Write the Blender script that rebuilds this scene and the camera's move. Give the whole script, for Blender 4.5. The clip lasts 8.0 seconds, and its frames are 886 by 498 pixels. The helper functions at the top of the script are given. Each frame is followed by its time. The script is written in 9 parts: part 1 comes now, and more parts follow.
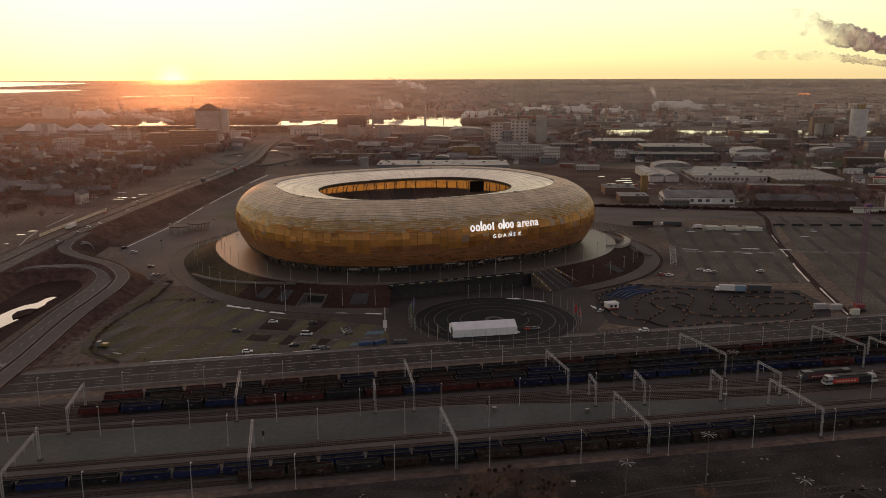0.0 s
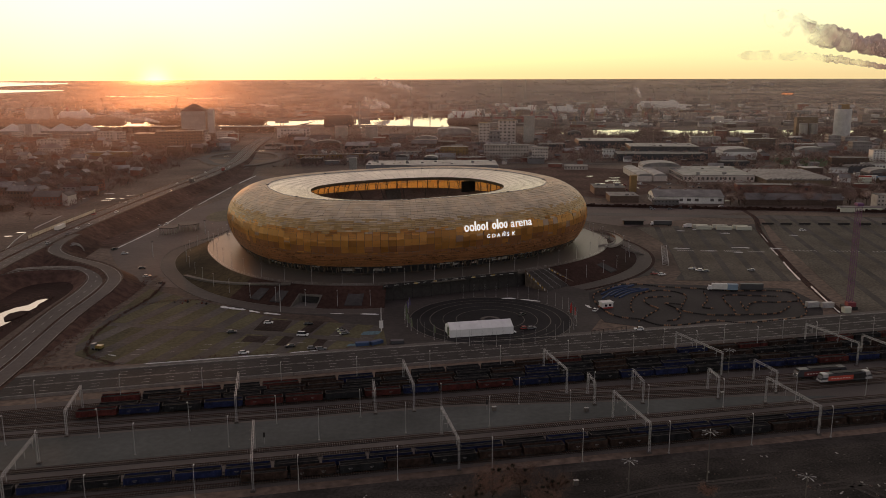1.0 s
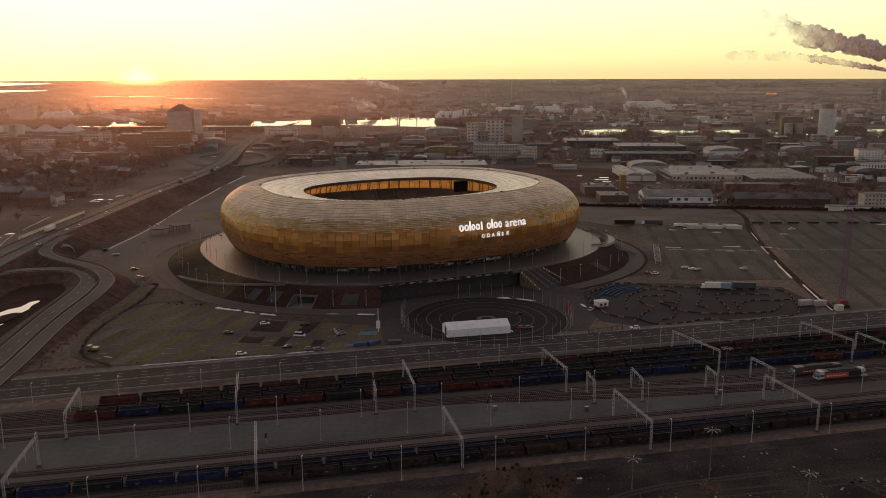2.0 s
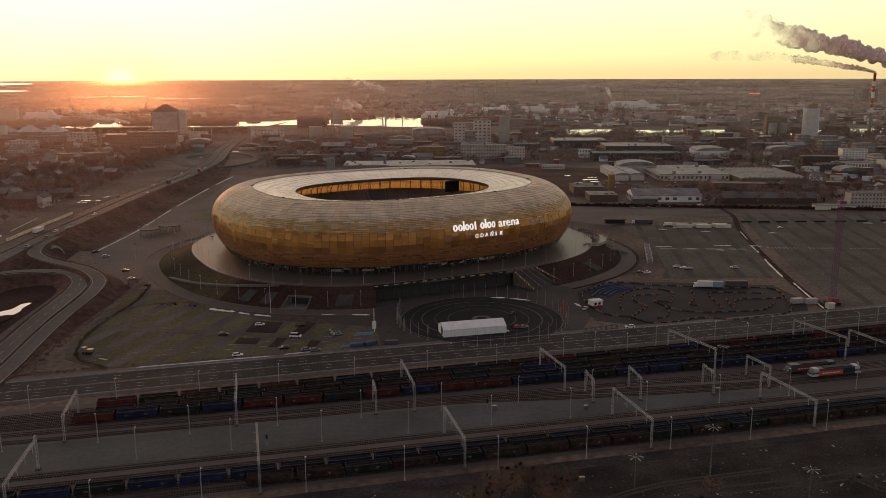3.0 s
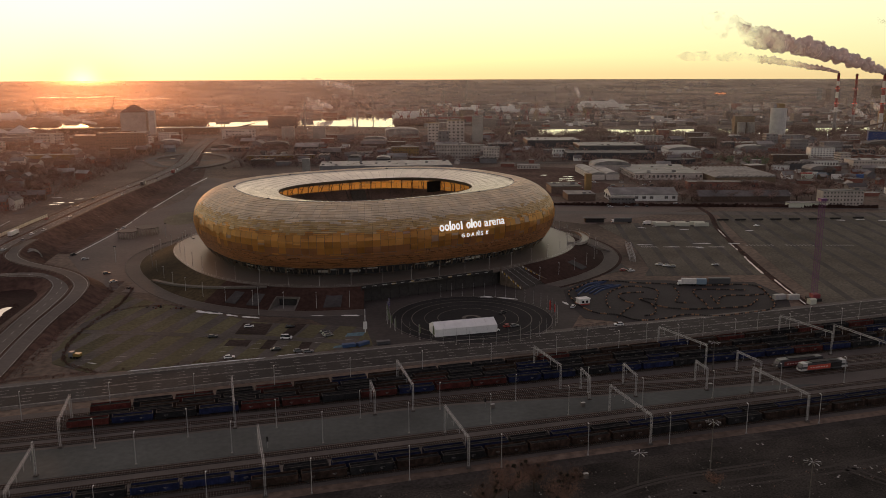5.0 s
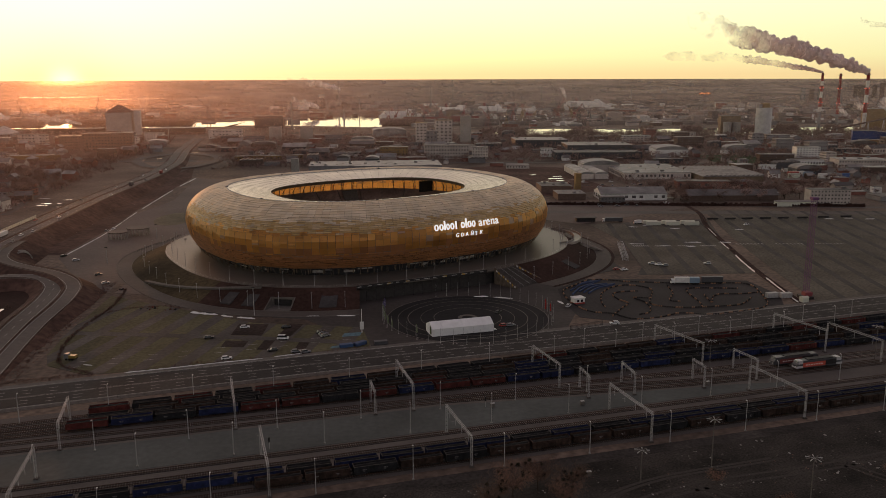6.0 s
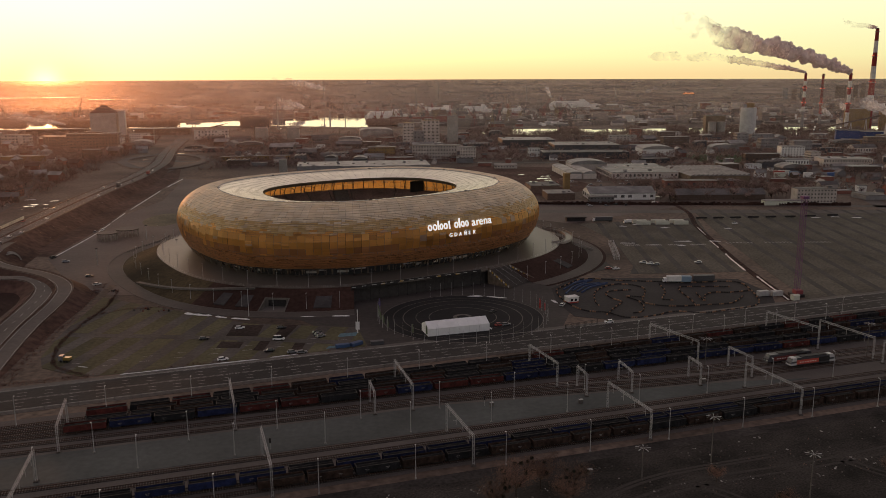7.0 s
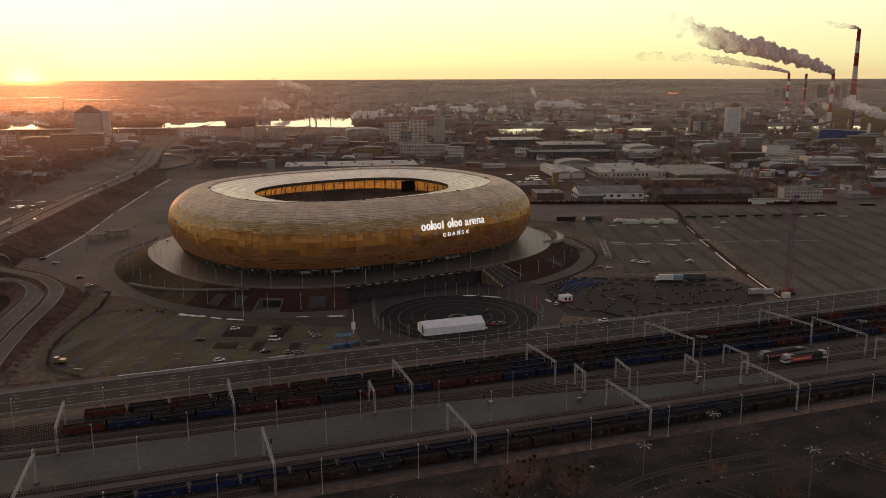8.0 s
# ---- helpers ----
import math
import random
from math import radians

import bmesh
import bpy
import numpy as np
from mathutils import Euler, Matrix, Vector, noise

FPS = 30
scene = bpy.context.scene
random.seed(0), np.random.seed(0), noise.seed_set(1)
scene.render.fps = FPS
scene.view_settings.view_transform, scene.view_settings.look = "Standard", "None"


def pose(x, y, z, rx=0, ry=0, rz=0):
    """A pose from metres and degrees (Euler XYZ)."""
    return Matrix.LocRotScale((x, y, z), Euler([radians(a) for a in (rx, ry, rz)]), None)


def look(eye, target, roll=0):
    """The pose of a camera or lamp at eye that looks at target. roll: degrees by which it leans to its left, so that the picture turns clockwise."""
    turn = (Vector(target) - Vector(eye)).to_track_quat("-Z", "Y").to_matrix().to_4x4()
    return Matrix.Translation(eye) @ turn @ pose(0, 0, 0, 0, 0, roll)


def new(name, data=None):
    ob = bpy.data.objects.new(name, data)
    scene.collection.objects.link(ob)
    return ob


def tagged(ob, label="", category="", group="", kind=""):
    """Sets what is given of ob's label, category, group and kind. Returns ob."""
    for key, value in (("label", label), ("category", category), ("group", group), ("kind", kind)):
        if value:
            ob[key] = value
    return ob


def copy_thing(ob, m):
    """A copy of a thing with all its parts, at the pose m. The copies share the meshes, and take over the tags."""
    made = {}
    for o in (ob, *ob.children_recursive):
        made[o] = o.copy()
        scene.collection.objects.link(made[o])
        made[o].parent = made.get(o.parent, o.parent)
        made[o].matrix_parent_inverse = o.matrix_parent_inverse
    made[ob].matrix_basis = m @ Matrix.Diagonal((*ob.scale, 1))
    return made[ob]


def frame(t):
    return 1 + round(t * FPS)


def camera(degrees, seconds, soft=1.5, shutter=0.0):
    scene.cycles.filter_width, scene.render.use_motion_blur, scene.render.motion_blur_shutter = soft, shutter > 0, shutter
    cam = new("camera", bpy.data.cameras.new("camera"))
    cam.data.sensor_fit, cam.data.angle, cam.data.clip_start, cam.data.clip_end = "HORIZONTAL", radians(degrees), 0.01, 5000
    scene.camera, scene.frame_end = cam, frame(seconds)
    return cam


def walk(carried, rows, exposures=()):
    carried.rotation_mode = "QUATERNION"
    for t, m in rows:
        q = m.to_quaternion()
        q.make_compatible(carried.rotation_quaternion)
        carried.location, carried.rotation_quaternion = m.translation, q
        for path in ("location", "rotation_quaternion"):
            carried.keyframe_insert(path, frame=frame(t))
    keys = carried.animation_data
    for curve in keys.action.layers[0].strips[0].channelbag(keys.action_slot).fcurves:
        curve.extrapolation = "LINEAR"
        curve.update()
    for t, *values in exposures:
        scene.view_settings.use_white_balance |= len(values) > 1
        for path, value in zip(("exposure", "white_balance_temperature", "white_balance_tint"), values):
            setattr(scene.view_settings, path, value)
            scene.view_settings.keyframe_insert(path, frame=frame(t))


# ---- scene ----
cam = camera(56.5, 8.0, soft=0.55)
PATH = [
    (0, (-3.652, -1.299, 114.832), (-3.667, 0.657, 114.418), -0.17),
    (0.5, (-6.103, -1.387, 114.85), (-6.1, 0.57, 114.436), -0.17),
    (1, (-8.568, -1.514, 114.871), (-8.547, 0.443, 114.457), -0.17),
    (1.5, (-11.068, -1.64, 114.88), (-11.03, 0.316, 114.466), -0.17),
    (3, (-18.692, -1.851, 114.947), (-18.599, 0.104, 114.533), -0.17),
    (3.5, (-21.19, -1.839, 114.944), (-21.078, 0.114, 114.529), -0.17),
    (4, (-23.702, -1.782, 114.933), (-23.57, 0.171, 114.518), -0.17),
    (4.5, (-26.181, -1.779, 114.928), (-26.03, 0.172, 114.514), -0.17),
    (6, (-33.685, -1.597, 114.92), (-33.481, 0.349, 114.506), -0.17),
    (6.5, (-36.129, -1.619, 114.924), (-35.907, 0.325, 114.51), -0.17),
    (7, (-38.634, -1.698, 114.965), (-38.393, 0.244, 114.551), -0.17),
    (7.5, (-41.185, -1.753, 114.994), (-40.926, 0.186, 114.58), -0.17),
    (8, (-43.706, -1.781, 115.029), (-43.428, 0.155, 114.615), -0.17),
]
walk(cam, [(t, look(eye, target, roll)) for t, eye, target, roll in PATH])

# ---- world, sun, exposure ----
SUN_AZ, SUN_EL = -18.2, 2.0          # degrees from +y (to +x), degrees up
scene.view_settings.exposure = 0.0
world = bpy.data.worlds.new("sunrise_sky")
scene.world = world
world.use_nodes = True
wn, wl = world.node_tree.nodes, world.node_tree.links
wn.clear()
glow_way = Vector((math.sin(radians(SUN_AZ)), math.cos(radians(SUN_AZ)), math.tan(radians(-0.5)))).normalized()
sun_way = Vector((math.sin(radians(SUN_AZ)), math.cos(radians(SUN_AZ)), math.tan(radians(SUN_EL)))).normalized()


sky = wn.new("ShaderNodeTexSky")
sky.sky_type = "NISHITA"
sky.sun_disc = False
sky.sun_elevation, sky.sun_rotation = radians(SUN_EL), radians(SUN_AZ)
sky.altitude, sky.air_density, sky.dust_density, sky.ozone_density = 100, 1.0, 1.0, 1.0
where = wn.new("ShaderNodeTexCoord")
split = wn.new("ShaderNodeSeparateXYZ")
wl.new(where.outputs["Generated"], split.inputs["Vector"])
veil = wn.new("ShaderNodeValToRGB")          # thin high cloud, brightest above the horizon
stops = [(0.0, (0.98, 0.76, 0.38)), (0.02, (1.04, 0.97, 0.5)), (0.06, (1.1, 1.1, 0.68)), (0.13, (1.16, 1.16, 0.9)), (0.3, (0.88, 0.77, 0.62)), (0.55, (0.435, 0.36, 0.37)), (1.0, (0.265, 0.221, 0.255))]
while len(veil.color_ramp.elements) < len(stops):
    veil.color_ramp.elements.new(0.5)
for e, (at, c) in zip(veil.color_ramp.elements, stops):
    e.position, e.color = at, (*c, 1)
wl.new(split.outputs["Z"], veil.inputs["Fac"])
dot = wn.new("ShaderNodeVectorMath")
dot.operation = "DOT_PRODUCT"
dot.inputs[1].default_value = glow_way
wl.new(where.outputs["Generated"], dot.inputs[0])
half = wn.new("ShaderNodeMapRange")          # dimmer away from the sunrise
half.inputs["From Min"].default_value, half.inputs["From Max"].default_value = -1.0, 0.95
half.inputs["To Min"].default_value, half.inputs["To Max"].default_value = 0.27, 1.0
wl.new(dot.outputs["Value"], half.inputs["Value"])
scaled = wn.new("ShaderNodeVectorMath")
scaled.operation = "SCALE"
wl.new(veil.outputs["Color"], scaled.inputs[0])
wl.new(half.outputs["Result"], scaled.inputs["Scale"])


def aureole(power, colour, side=1.0):
    """The glow of the air round the sun, or (side -1) the cool dusk opposite."""
    facing = wn.new("ShaderNodeMath")
    facing.operation = "MULTIPLY"
    facing.inputs[1].default_value = side
    wl.new(dot.outputs["Value"], facing.inputs[0])
    clip = wn.new("ShaderNodeMath")
    clip.operation = "MAXIMUM"
    clip.inputs[1].default_value = 0.0
    wl.new(facing.outputs["Value"], clip.inputs[0])
    p = wn.new("ShaderNodeMath")
    p.operation = "POWER"
    p.inputs[1].default_value = power
    wl.new(clip.outputs["Value"], p.inputs[0])
    s = wn.new("ShaderNodeVectorMath")
    s.operation = "SCALE"
    s.inputs[0].default_value = colour
    wl.new(p.outputs["Value"], s.inputs["Scale"])
    return s.outputs["Vector"]


def plus(a, c):
    s = wn.new("ShaderNodeVectorMath")
    s.operation = "ADD"
    wl.new(a, s.inputs[0])
    wl.new(c, s.inputs[1])
    return s.outputs["Vector"]


dim_sky = wn.new("ShaderNodeVectorMath")
dim_sky.operation = "SCALE"
dim_sky.inputs["Scale"].default_value = 0.02
wl.new(sky.outputs["Color"], dim_sky.inputs[0])
total = plus(plus(plus(plus(plus(plus(scaled.outputs["Vector"], aureole(30, (0.1, 0.1, 0.2))), aureole(7, (0.32, 0.07, 0.0))), aureole(1, (0.105, 0.104, 0.18), -1.0)), aureole(700, (0.25, 0.12, -0.1))), aureole(9000, (2.2, 1.5, 0.4))), dim_sky.outputs["Vector"])
sky_bg, sky_out = wn.new("ShaderNodeBackground"), wn.new("ShaderNodeOutputWorld")
sky_bg.inputs["Strength"].default_value = 1.0
wl.new(total, sky_bg.inputs["Color"])
wl.new(sky_bg.outputs["Background"], sky_out.inputs["Surface"])

sun = new("sun", bpy.data.lights.new("sun", "SUN"))
sun.data.energy, sun.data.angle, sun.data.color = 0.65, radians(1.5), (1.0, 0.36, 0.1)
sun.matrix_world = look(sun_way * 100, (0, 0, 0))

# ---- materials ----
def material(name, colour, rough=0.8, metal=0.0, spread=0.25, scale=1.0, bump=0.0, spec=0.22, random_amount=0.0, big=0.0, big_scale=0.02):
    """A surface with variation at two scales: fine grain and wide stains, in metres."""
    m = bpy.data.materials.new(name)
    m.use_nodes = True
    n, l = m.node_tree.nodes, m.node_tree.links
    b = n["Principled BSDF"]
    b.inputs["Roughness"].default_value = rough
    b.inputs["Metallic"].default_value = metal
    b.inputs["Specular IOR Level"].default_value = spec
    at = n.new("ShaderNodeNewGeometry")
    grain = n.new("ShaderNodeTexNoise")
    grain.inputs["Scale"].default_value = scale
    grain.inputs["Detail"].default_value = 5
    l.new(at.outputs["Position"], grain.inputs["Vector"])
    wide = n.new("ShaderNodeTexNoise")
    wide.inputs["Scale"].default_value = big_scale
    wide.inputs["Detail"].default_value = 4
    l.new(at.outputs["Position"], wide.inputs["Vector"])

    def span(value, low, high, a=0.3, z=0.7):
        r = n.new("ShaderNodeMapRange")
        r.inputs["From Min"].default_value, r.inputs["From Max"].default_value = a, z
        r.inputs["To Min"].default_value, r.inputs["To Max"].default_value = low, high
        l.new(value, r.inputs["Value"])
        return r.outputs["Result"]

    def times(a, c):
        x = n.new("ShaderNodeMath")
        x.operation = "MULTIPLY"
        l.new(a, x.inputs[0])
        l.new(c, x.inputs[1])
        return x.outputs["Value"]

    value = span(grain.outputs["Fac"], 1 - spread, 1 + spread)
    if big:
        value = times(value, span(wide.outputs["Fac"], 1 - big, 1 + big))
    if random_amount:
        info = n.new("ShaderNodeObjectInfo")
        island = n.new("ShaderNodeNewGeometry")
        value = times(value, span(info.outputs["Random"], 1 - random_amount, 1 + random_amount, 0, 1))
        value = times(value, span(island.outputs["Random Per Island"], 1 - random_amount, 1 + random_amount, 0, 1))
    tint = n.new("ShaderNodeHueSaturation")
    tint.inputs["Color"].default_value = (*colour, 1)
    l.new(value, tint.inputs["Value"])
    l.new(tint.outputs["Color"], b.inputs["Base Color"])
    if bump:
        bp = n.new("ShaderNodeBump")
        bp.inputs["Strength"].default_value = bump
        bp.inputs["Distance"].default_value = 0.1
        l.new(grain.outputs["Fac"], bp.inputs["Height"])
        l.new(bp.outputs["Normal"], b.inputs["Normal"])
    return m


ASPHALT = material("asphalt", (0.043, 0.038, 0.036), 0.85, spec=0.15, spread=0.2, scale=0.8, big=0.25, big_scale=0.03)
PAVING = material("paving", (0.13, 0.115, 0.1), 0.8, spread=0.15, scale=0.6, big=0.2, big_scale=0.03)
GRASS = material("winter_grass", (0.118, 0.085, 0.064), 0.85, spread=0.4, scale=0.35, big=0.55, big_scale=0.012, spec=0.2)
WASTE = material("waste_soil", (0.037, 0.032, 0.028), 0.95, spread=0.5, scale=1.6, big=0.75, big_scale=0.045, spec=0.1)
BARE = material("bare_soil", (0.095, 0.056, 0.043), 0.95, spread=0.4, scale=0.25, big=0.4, big_scale=0.02, spec=0.1)
SLOPE_GRASS = material("slope_turf", (0.044, 0.024, 0.019), 0.95, spread=0.3, scale=0.5, big=0.35, big_scale=0.03, spec=0.1)
PARK_GRASS = material("parking_turf", (0.112, 0.1, 0.058), 0.95, spread=0.25, scale=0.6, big=0.3, big_scale=0.03, spec=0.1)
GRAVEL = material("ballast", (0.1, 0.086, 0.076), 0.95, spread=0.3, scale=2.5, big=0.2, big_scale=0.05, bump=0.3)
YARD = material("yard_asphalt", (0.066, 0.072, 0.068), 0.75, spread=0.15, scale=0.5, big=0.25, big_scale=0.03)
RAIL = material("rail_steel", (0.075, 0.042, 0.03), 0.55, metal=0.4, spread=0.3, scale=2)
SLEEPER = material("concrete_sleeper", (0.17, 0.145, 0.125), 0.9, spread=0.3, scale=3, random_amount=0.25)
STEEL = material("galvanised_steel", (0.42, 0.41, 0.4), 0.5, metal=0.3, spread=0.15, scale=1.5)
CONCRETE = material("concrete", (0.3, 0.28, 0.25), 0.85, spread=0.2, scale=0.6, big=0.2, big_scale=0.05)
DARK = material("dark_metal", (0.03, 0.028, 0.027), 0.6, spread=0.3, scale=1)
WHITE = material("white_paint", (0.72, 0.7, 0.66), 0.6, spread=0.08, scale=0.8, big=0.1, big_scale=0.1)
MARK = material("road_paint", (0.38, 0.36, 0.34), 0.7, spread=0.45, scale=1.5)
GLASS = material("window_glass", (0.02, 0.02, 0.022), 0.08, spread=0.1, spec=0.6)


# ---- mesh helpers ----
def mesh_object(name, verts, faces, mats, parent=None, label="", face_mats=None, smooth=False):
    me = bpy.data.meshes.new(name)
    me.from_pydata([tuple(v) for v in verts], [], faces)
    for m in (mats if isinstance(mats, (list, tuple)) else [mats]):
        me.materials.append(m)
    if face_mats:
        me.polygons.foreach_set("material_index", face_mats)
    if smooth:
        me.polygons.foreach_set("use_smooth", [True] * len(me.polygons))
    me.update()
    ob = new(name, me)
    ob.parent = parent
    if label:
        ob["label"] = label
    return ob


class Build:
    """Gathers boxes, bars and sheets of one mesh."""

    def __init__(self):
        self.v, self.f, self.m = [], [], []

    def face(self, pts, mat=0):
        i = len(self.v)
        self.v += [Vector(p) for p in pts]
        self.f.append(tuple(range(i, i + len(pts))))
        self.m.append(mat)

    def hexa(self, lower, upper, mat=0):
        i = len(self.v)
        k = len(lower)
        self.v += [Vector(p) for p in lower] + [Vector(p) for p in upper]
        self.f += [tuple(range(i + k - 1, i - 1, -1)), tuple(range(i + k, i + 2 * k))]
        self.f += [(i + a, i + (a + 1) % k, i + k + (a + 1) % k, i + k + a) for a in range(k)]
        self.m += [mat] * (k + 2)

    def box(self, x0, y0, z0, x1, y1, z1, mat=0):
        self.hexa([(x0, y0, z0), (x1, y0, z0), (x1, y1, z0), (x0, y1, z0)], [(x0, y0, z1), (x1, y0, z1), (x1, y1, z1), (x0, y1, z1)], mat)

    def bar(self, a, c, r, mat=0, sides=4, r2=None):
        a, c = Vector(a), Vector(c)
        q = (c - a).to_track_quat("Z", "Y")
        r2 = r if r2 is None else r2
        ring = [Vector((math.cos(math.tau * (k + 0.5) / sides), math.sin(math.tau * (k + 0.5) / sides), 0)) for k in range(sides)]
        self.hexa([a + q @ (p * r) for p in ring], [c + q @ (p * r2) for p in ring], mat)

    def out(self, name, mats, parent=None, label="", smooth=False):
        return mesh_object(name, self.v, self.f, mats, parent, label, self.m, smooth)


def holder(name, label, category, at=(0, 0, 0), turn=0.0, group="", kind=""):
    e = new(name)
    e.empty_display_size = 0.5
    e.matrix_world = pose(*at, 0, 0, turn)
    return tagged(e, label, category, group, kind)


def flat_area(name, pts, z, mat, label, category, kind="structure", thick=0.12):
    """A level area with a kerb-high edge."""
    b = Build()
    b.hexa([(x, y, z - thick) for x, y in pts], [(x, y, z) for x, y in pts])
    return tagged(b.out(name, mat), label, category, kind=kind)


def smooth_line(pts, step=6.0):
    """A smooth curve through points (Catmull-Rom), in even steps."""
    p = [Vector(q).to_3d() if len(q) == 2 else Vector(q) for q in pts]
    p = [p[0] * 2 - p[1]] + p + [p[-1] * 2 - p[-2]]
    out = []
    for i in range(1, len(p) - 2):
        k = max(2, int((p[i + 1] - p[i]).length / step))
        for j in range(k):
            u = j / k
            out.append(0.5 * ((2 * p[i]) + (p[i + 1] - p[i - 1]) * u + (2 * p[i - 1] - 5 * p[i] + 4 * p[i + 1] - p[i + 2]) * u * u + (3 * p[i] - p[i - 1] - 3 * p[i + 1] + p[i + 2]) * u ** 3))
    out.append(p[-2])
    return out


def beside(line, d):
    """The line moved d metres to its right, level."""
    out = []
    for i, p in enumerate(line):
        w = line[min(i + 1, len(line) - 1)] - line[max(i - 1, 0)]
        w.z = 0
        w.normalize()
        out.append(p + Vector((w.y, -w.x, 0)) * d)
    return out


def strip(b, line, d0, d1, z0, z1, mat=0):
    """A slab along a line from d0 to d1 metres beside it."""
    a, c = beside(line, d0), beside(line, d1)
    up, lo = Vector((0, 0, z1)), Vector((0, 0, z0))
    i, n = len(b.v), len(line)
    for p, q in zip(a, c):
        b.v += [p + lo, q + lo, q + up, p + up]
    for k in range(n - 1):
        o = i + 4 * k
        b.f += [(o + e, o + (e + 1) % 4, o + 4 + (e + 1) % 4, o + 4 + e) for e in range(4)]
    b.f += [(i, i + 1, i + 2, i + 3), (i + 4 * n - 1, i + 4 * n - 2, i + 4 * n - 3, i + 4 * n - 4)]
    b.m += [mat] * (4 * (n - 1) + 2)


def dashes(b, line, d, w, on, off, z, mat=0):
    """Painted dashes along a line."""
    c = beside(line, d)
    run = 0.0
    for i in range(len(c) - 1):
        a, e = c[i], c[i + 1]
        way = e - a
        n = way.length
        if n < 0.01:
            continue
        way /= n
        side = Vector((way.y, -way.x, 0)) * w / 2
        s = 0.0
        while s < n:
            ph = (run + s) % (on + off)
            if ph < on:
                q = min(n, s + on - ph)
                b.face([a + way * s + side + Vector((0, 0, z)), a + way * q + side + Vector((0, 0, z)), a + way * q - side + Vector((0, 0, z)), a + way * s - side + Vector((0, 0, z))], mat)
                s = q + 0.001
            else:
                s += on + off - ph + 0.001
        run += n

# ---- ground ----
FLAT_R, FAR_R, FAR_Z = 2500.0, 4930.0, 87.0


def land(x, y):
    """Height of the open land: level round the stadium, then the far rise."""
    r = math.hypot(x, y)
    return 0.0 if r < FLAT_R else FAR_Z * (r - FLAT_R) / (FAR_R - FLAT_R)


rings = [0, 60, 150, 300, 500, 800, 1200, 1700, 2100, 2500, 2900, 3300, 3700, 4100, 4500, 4930]
gv, gf, gm = [], [], []
# far plain's base colour is paled to stand in for haze
FIELDS = material("haze_paled_fields", (0.15, 0.108, 0.088), 0.9, spread=0.45, scale=0.012, big=0.6, big_scale=0.003, spec=0.1)
SEG = 144
for r in rings:
    for k in range(SEG):
        a = math.tau * k / SEG
        x, y = r * math.sin(a), r * math.cos(a)
        gv.append((x, y, land(x, y) - 0.02))
for i in range(len(rings) - 1):
    for k in range(SEG):
        a, c = i * SEG + k, i * SEG + (k + 1) % SEG
        gf.append((a, c, c + SEG, a + SEG) if i else (a, c + SEG, a + SEG))
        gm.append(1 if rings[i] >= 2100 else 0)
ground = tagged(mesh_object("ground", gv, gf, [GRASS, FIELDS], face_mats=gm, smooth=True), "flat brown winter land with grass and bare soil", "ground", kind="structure")

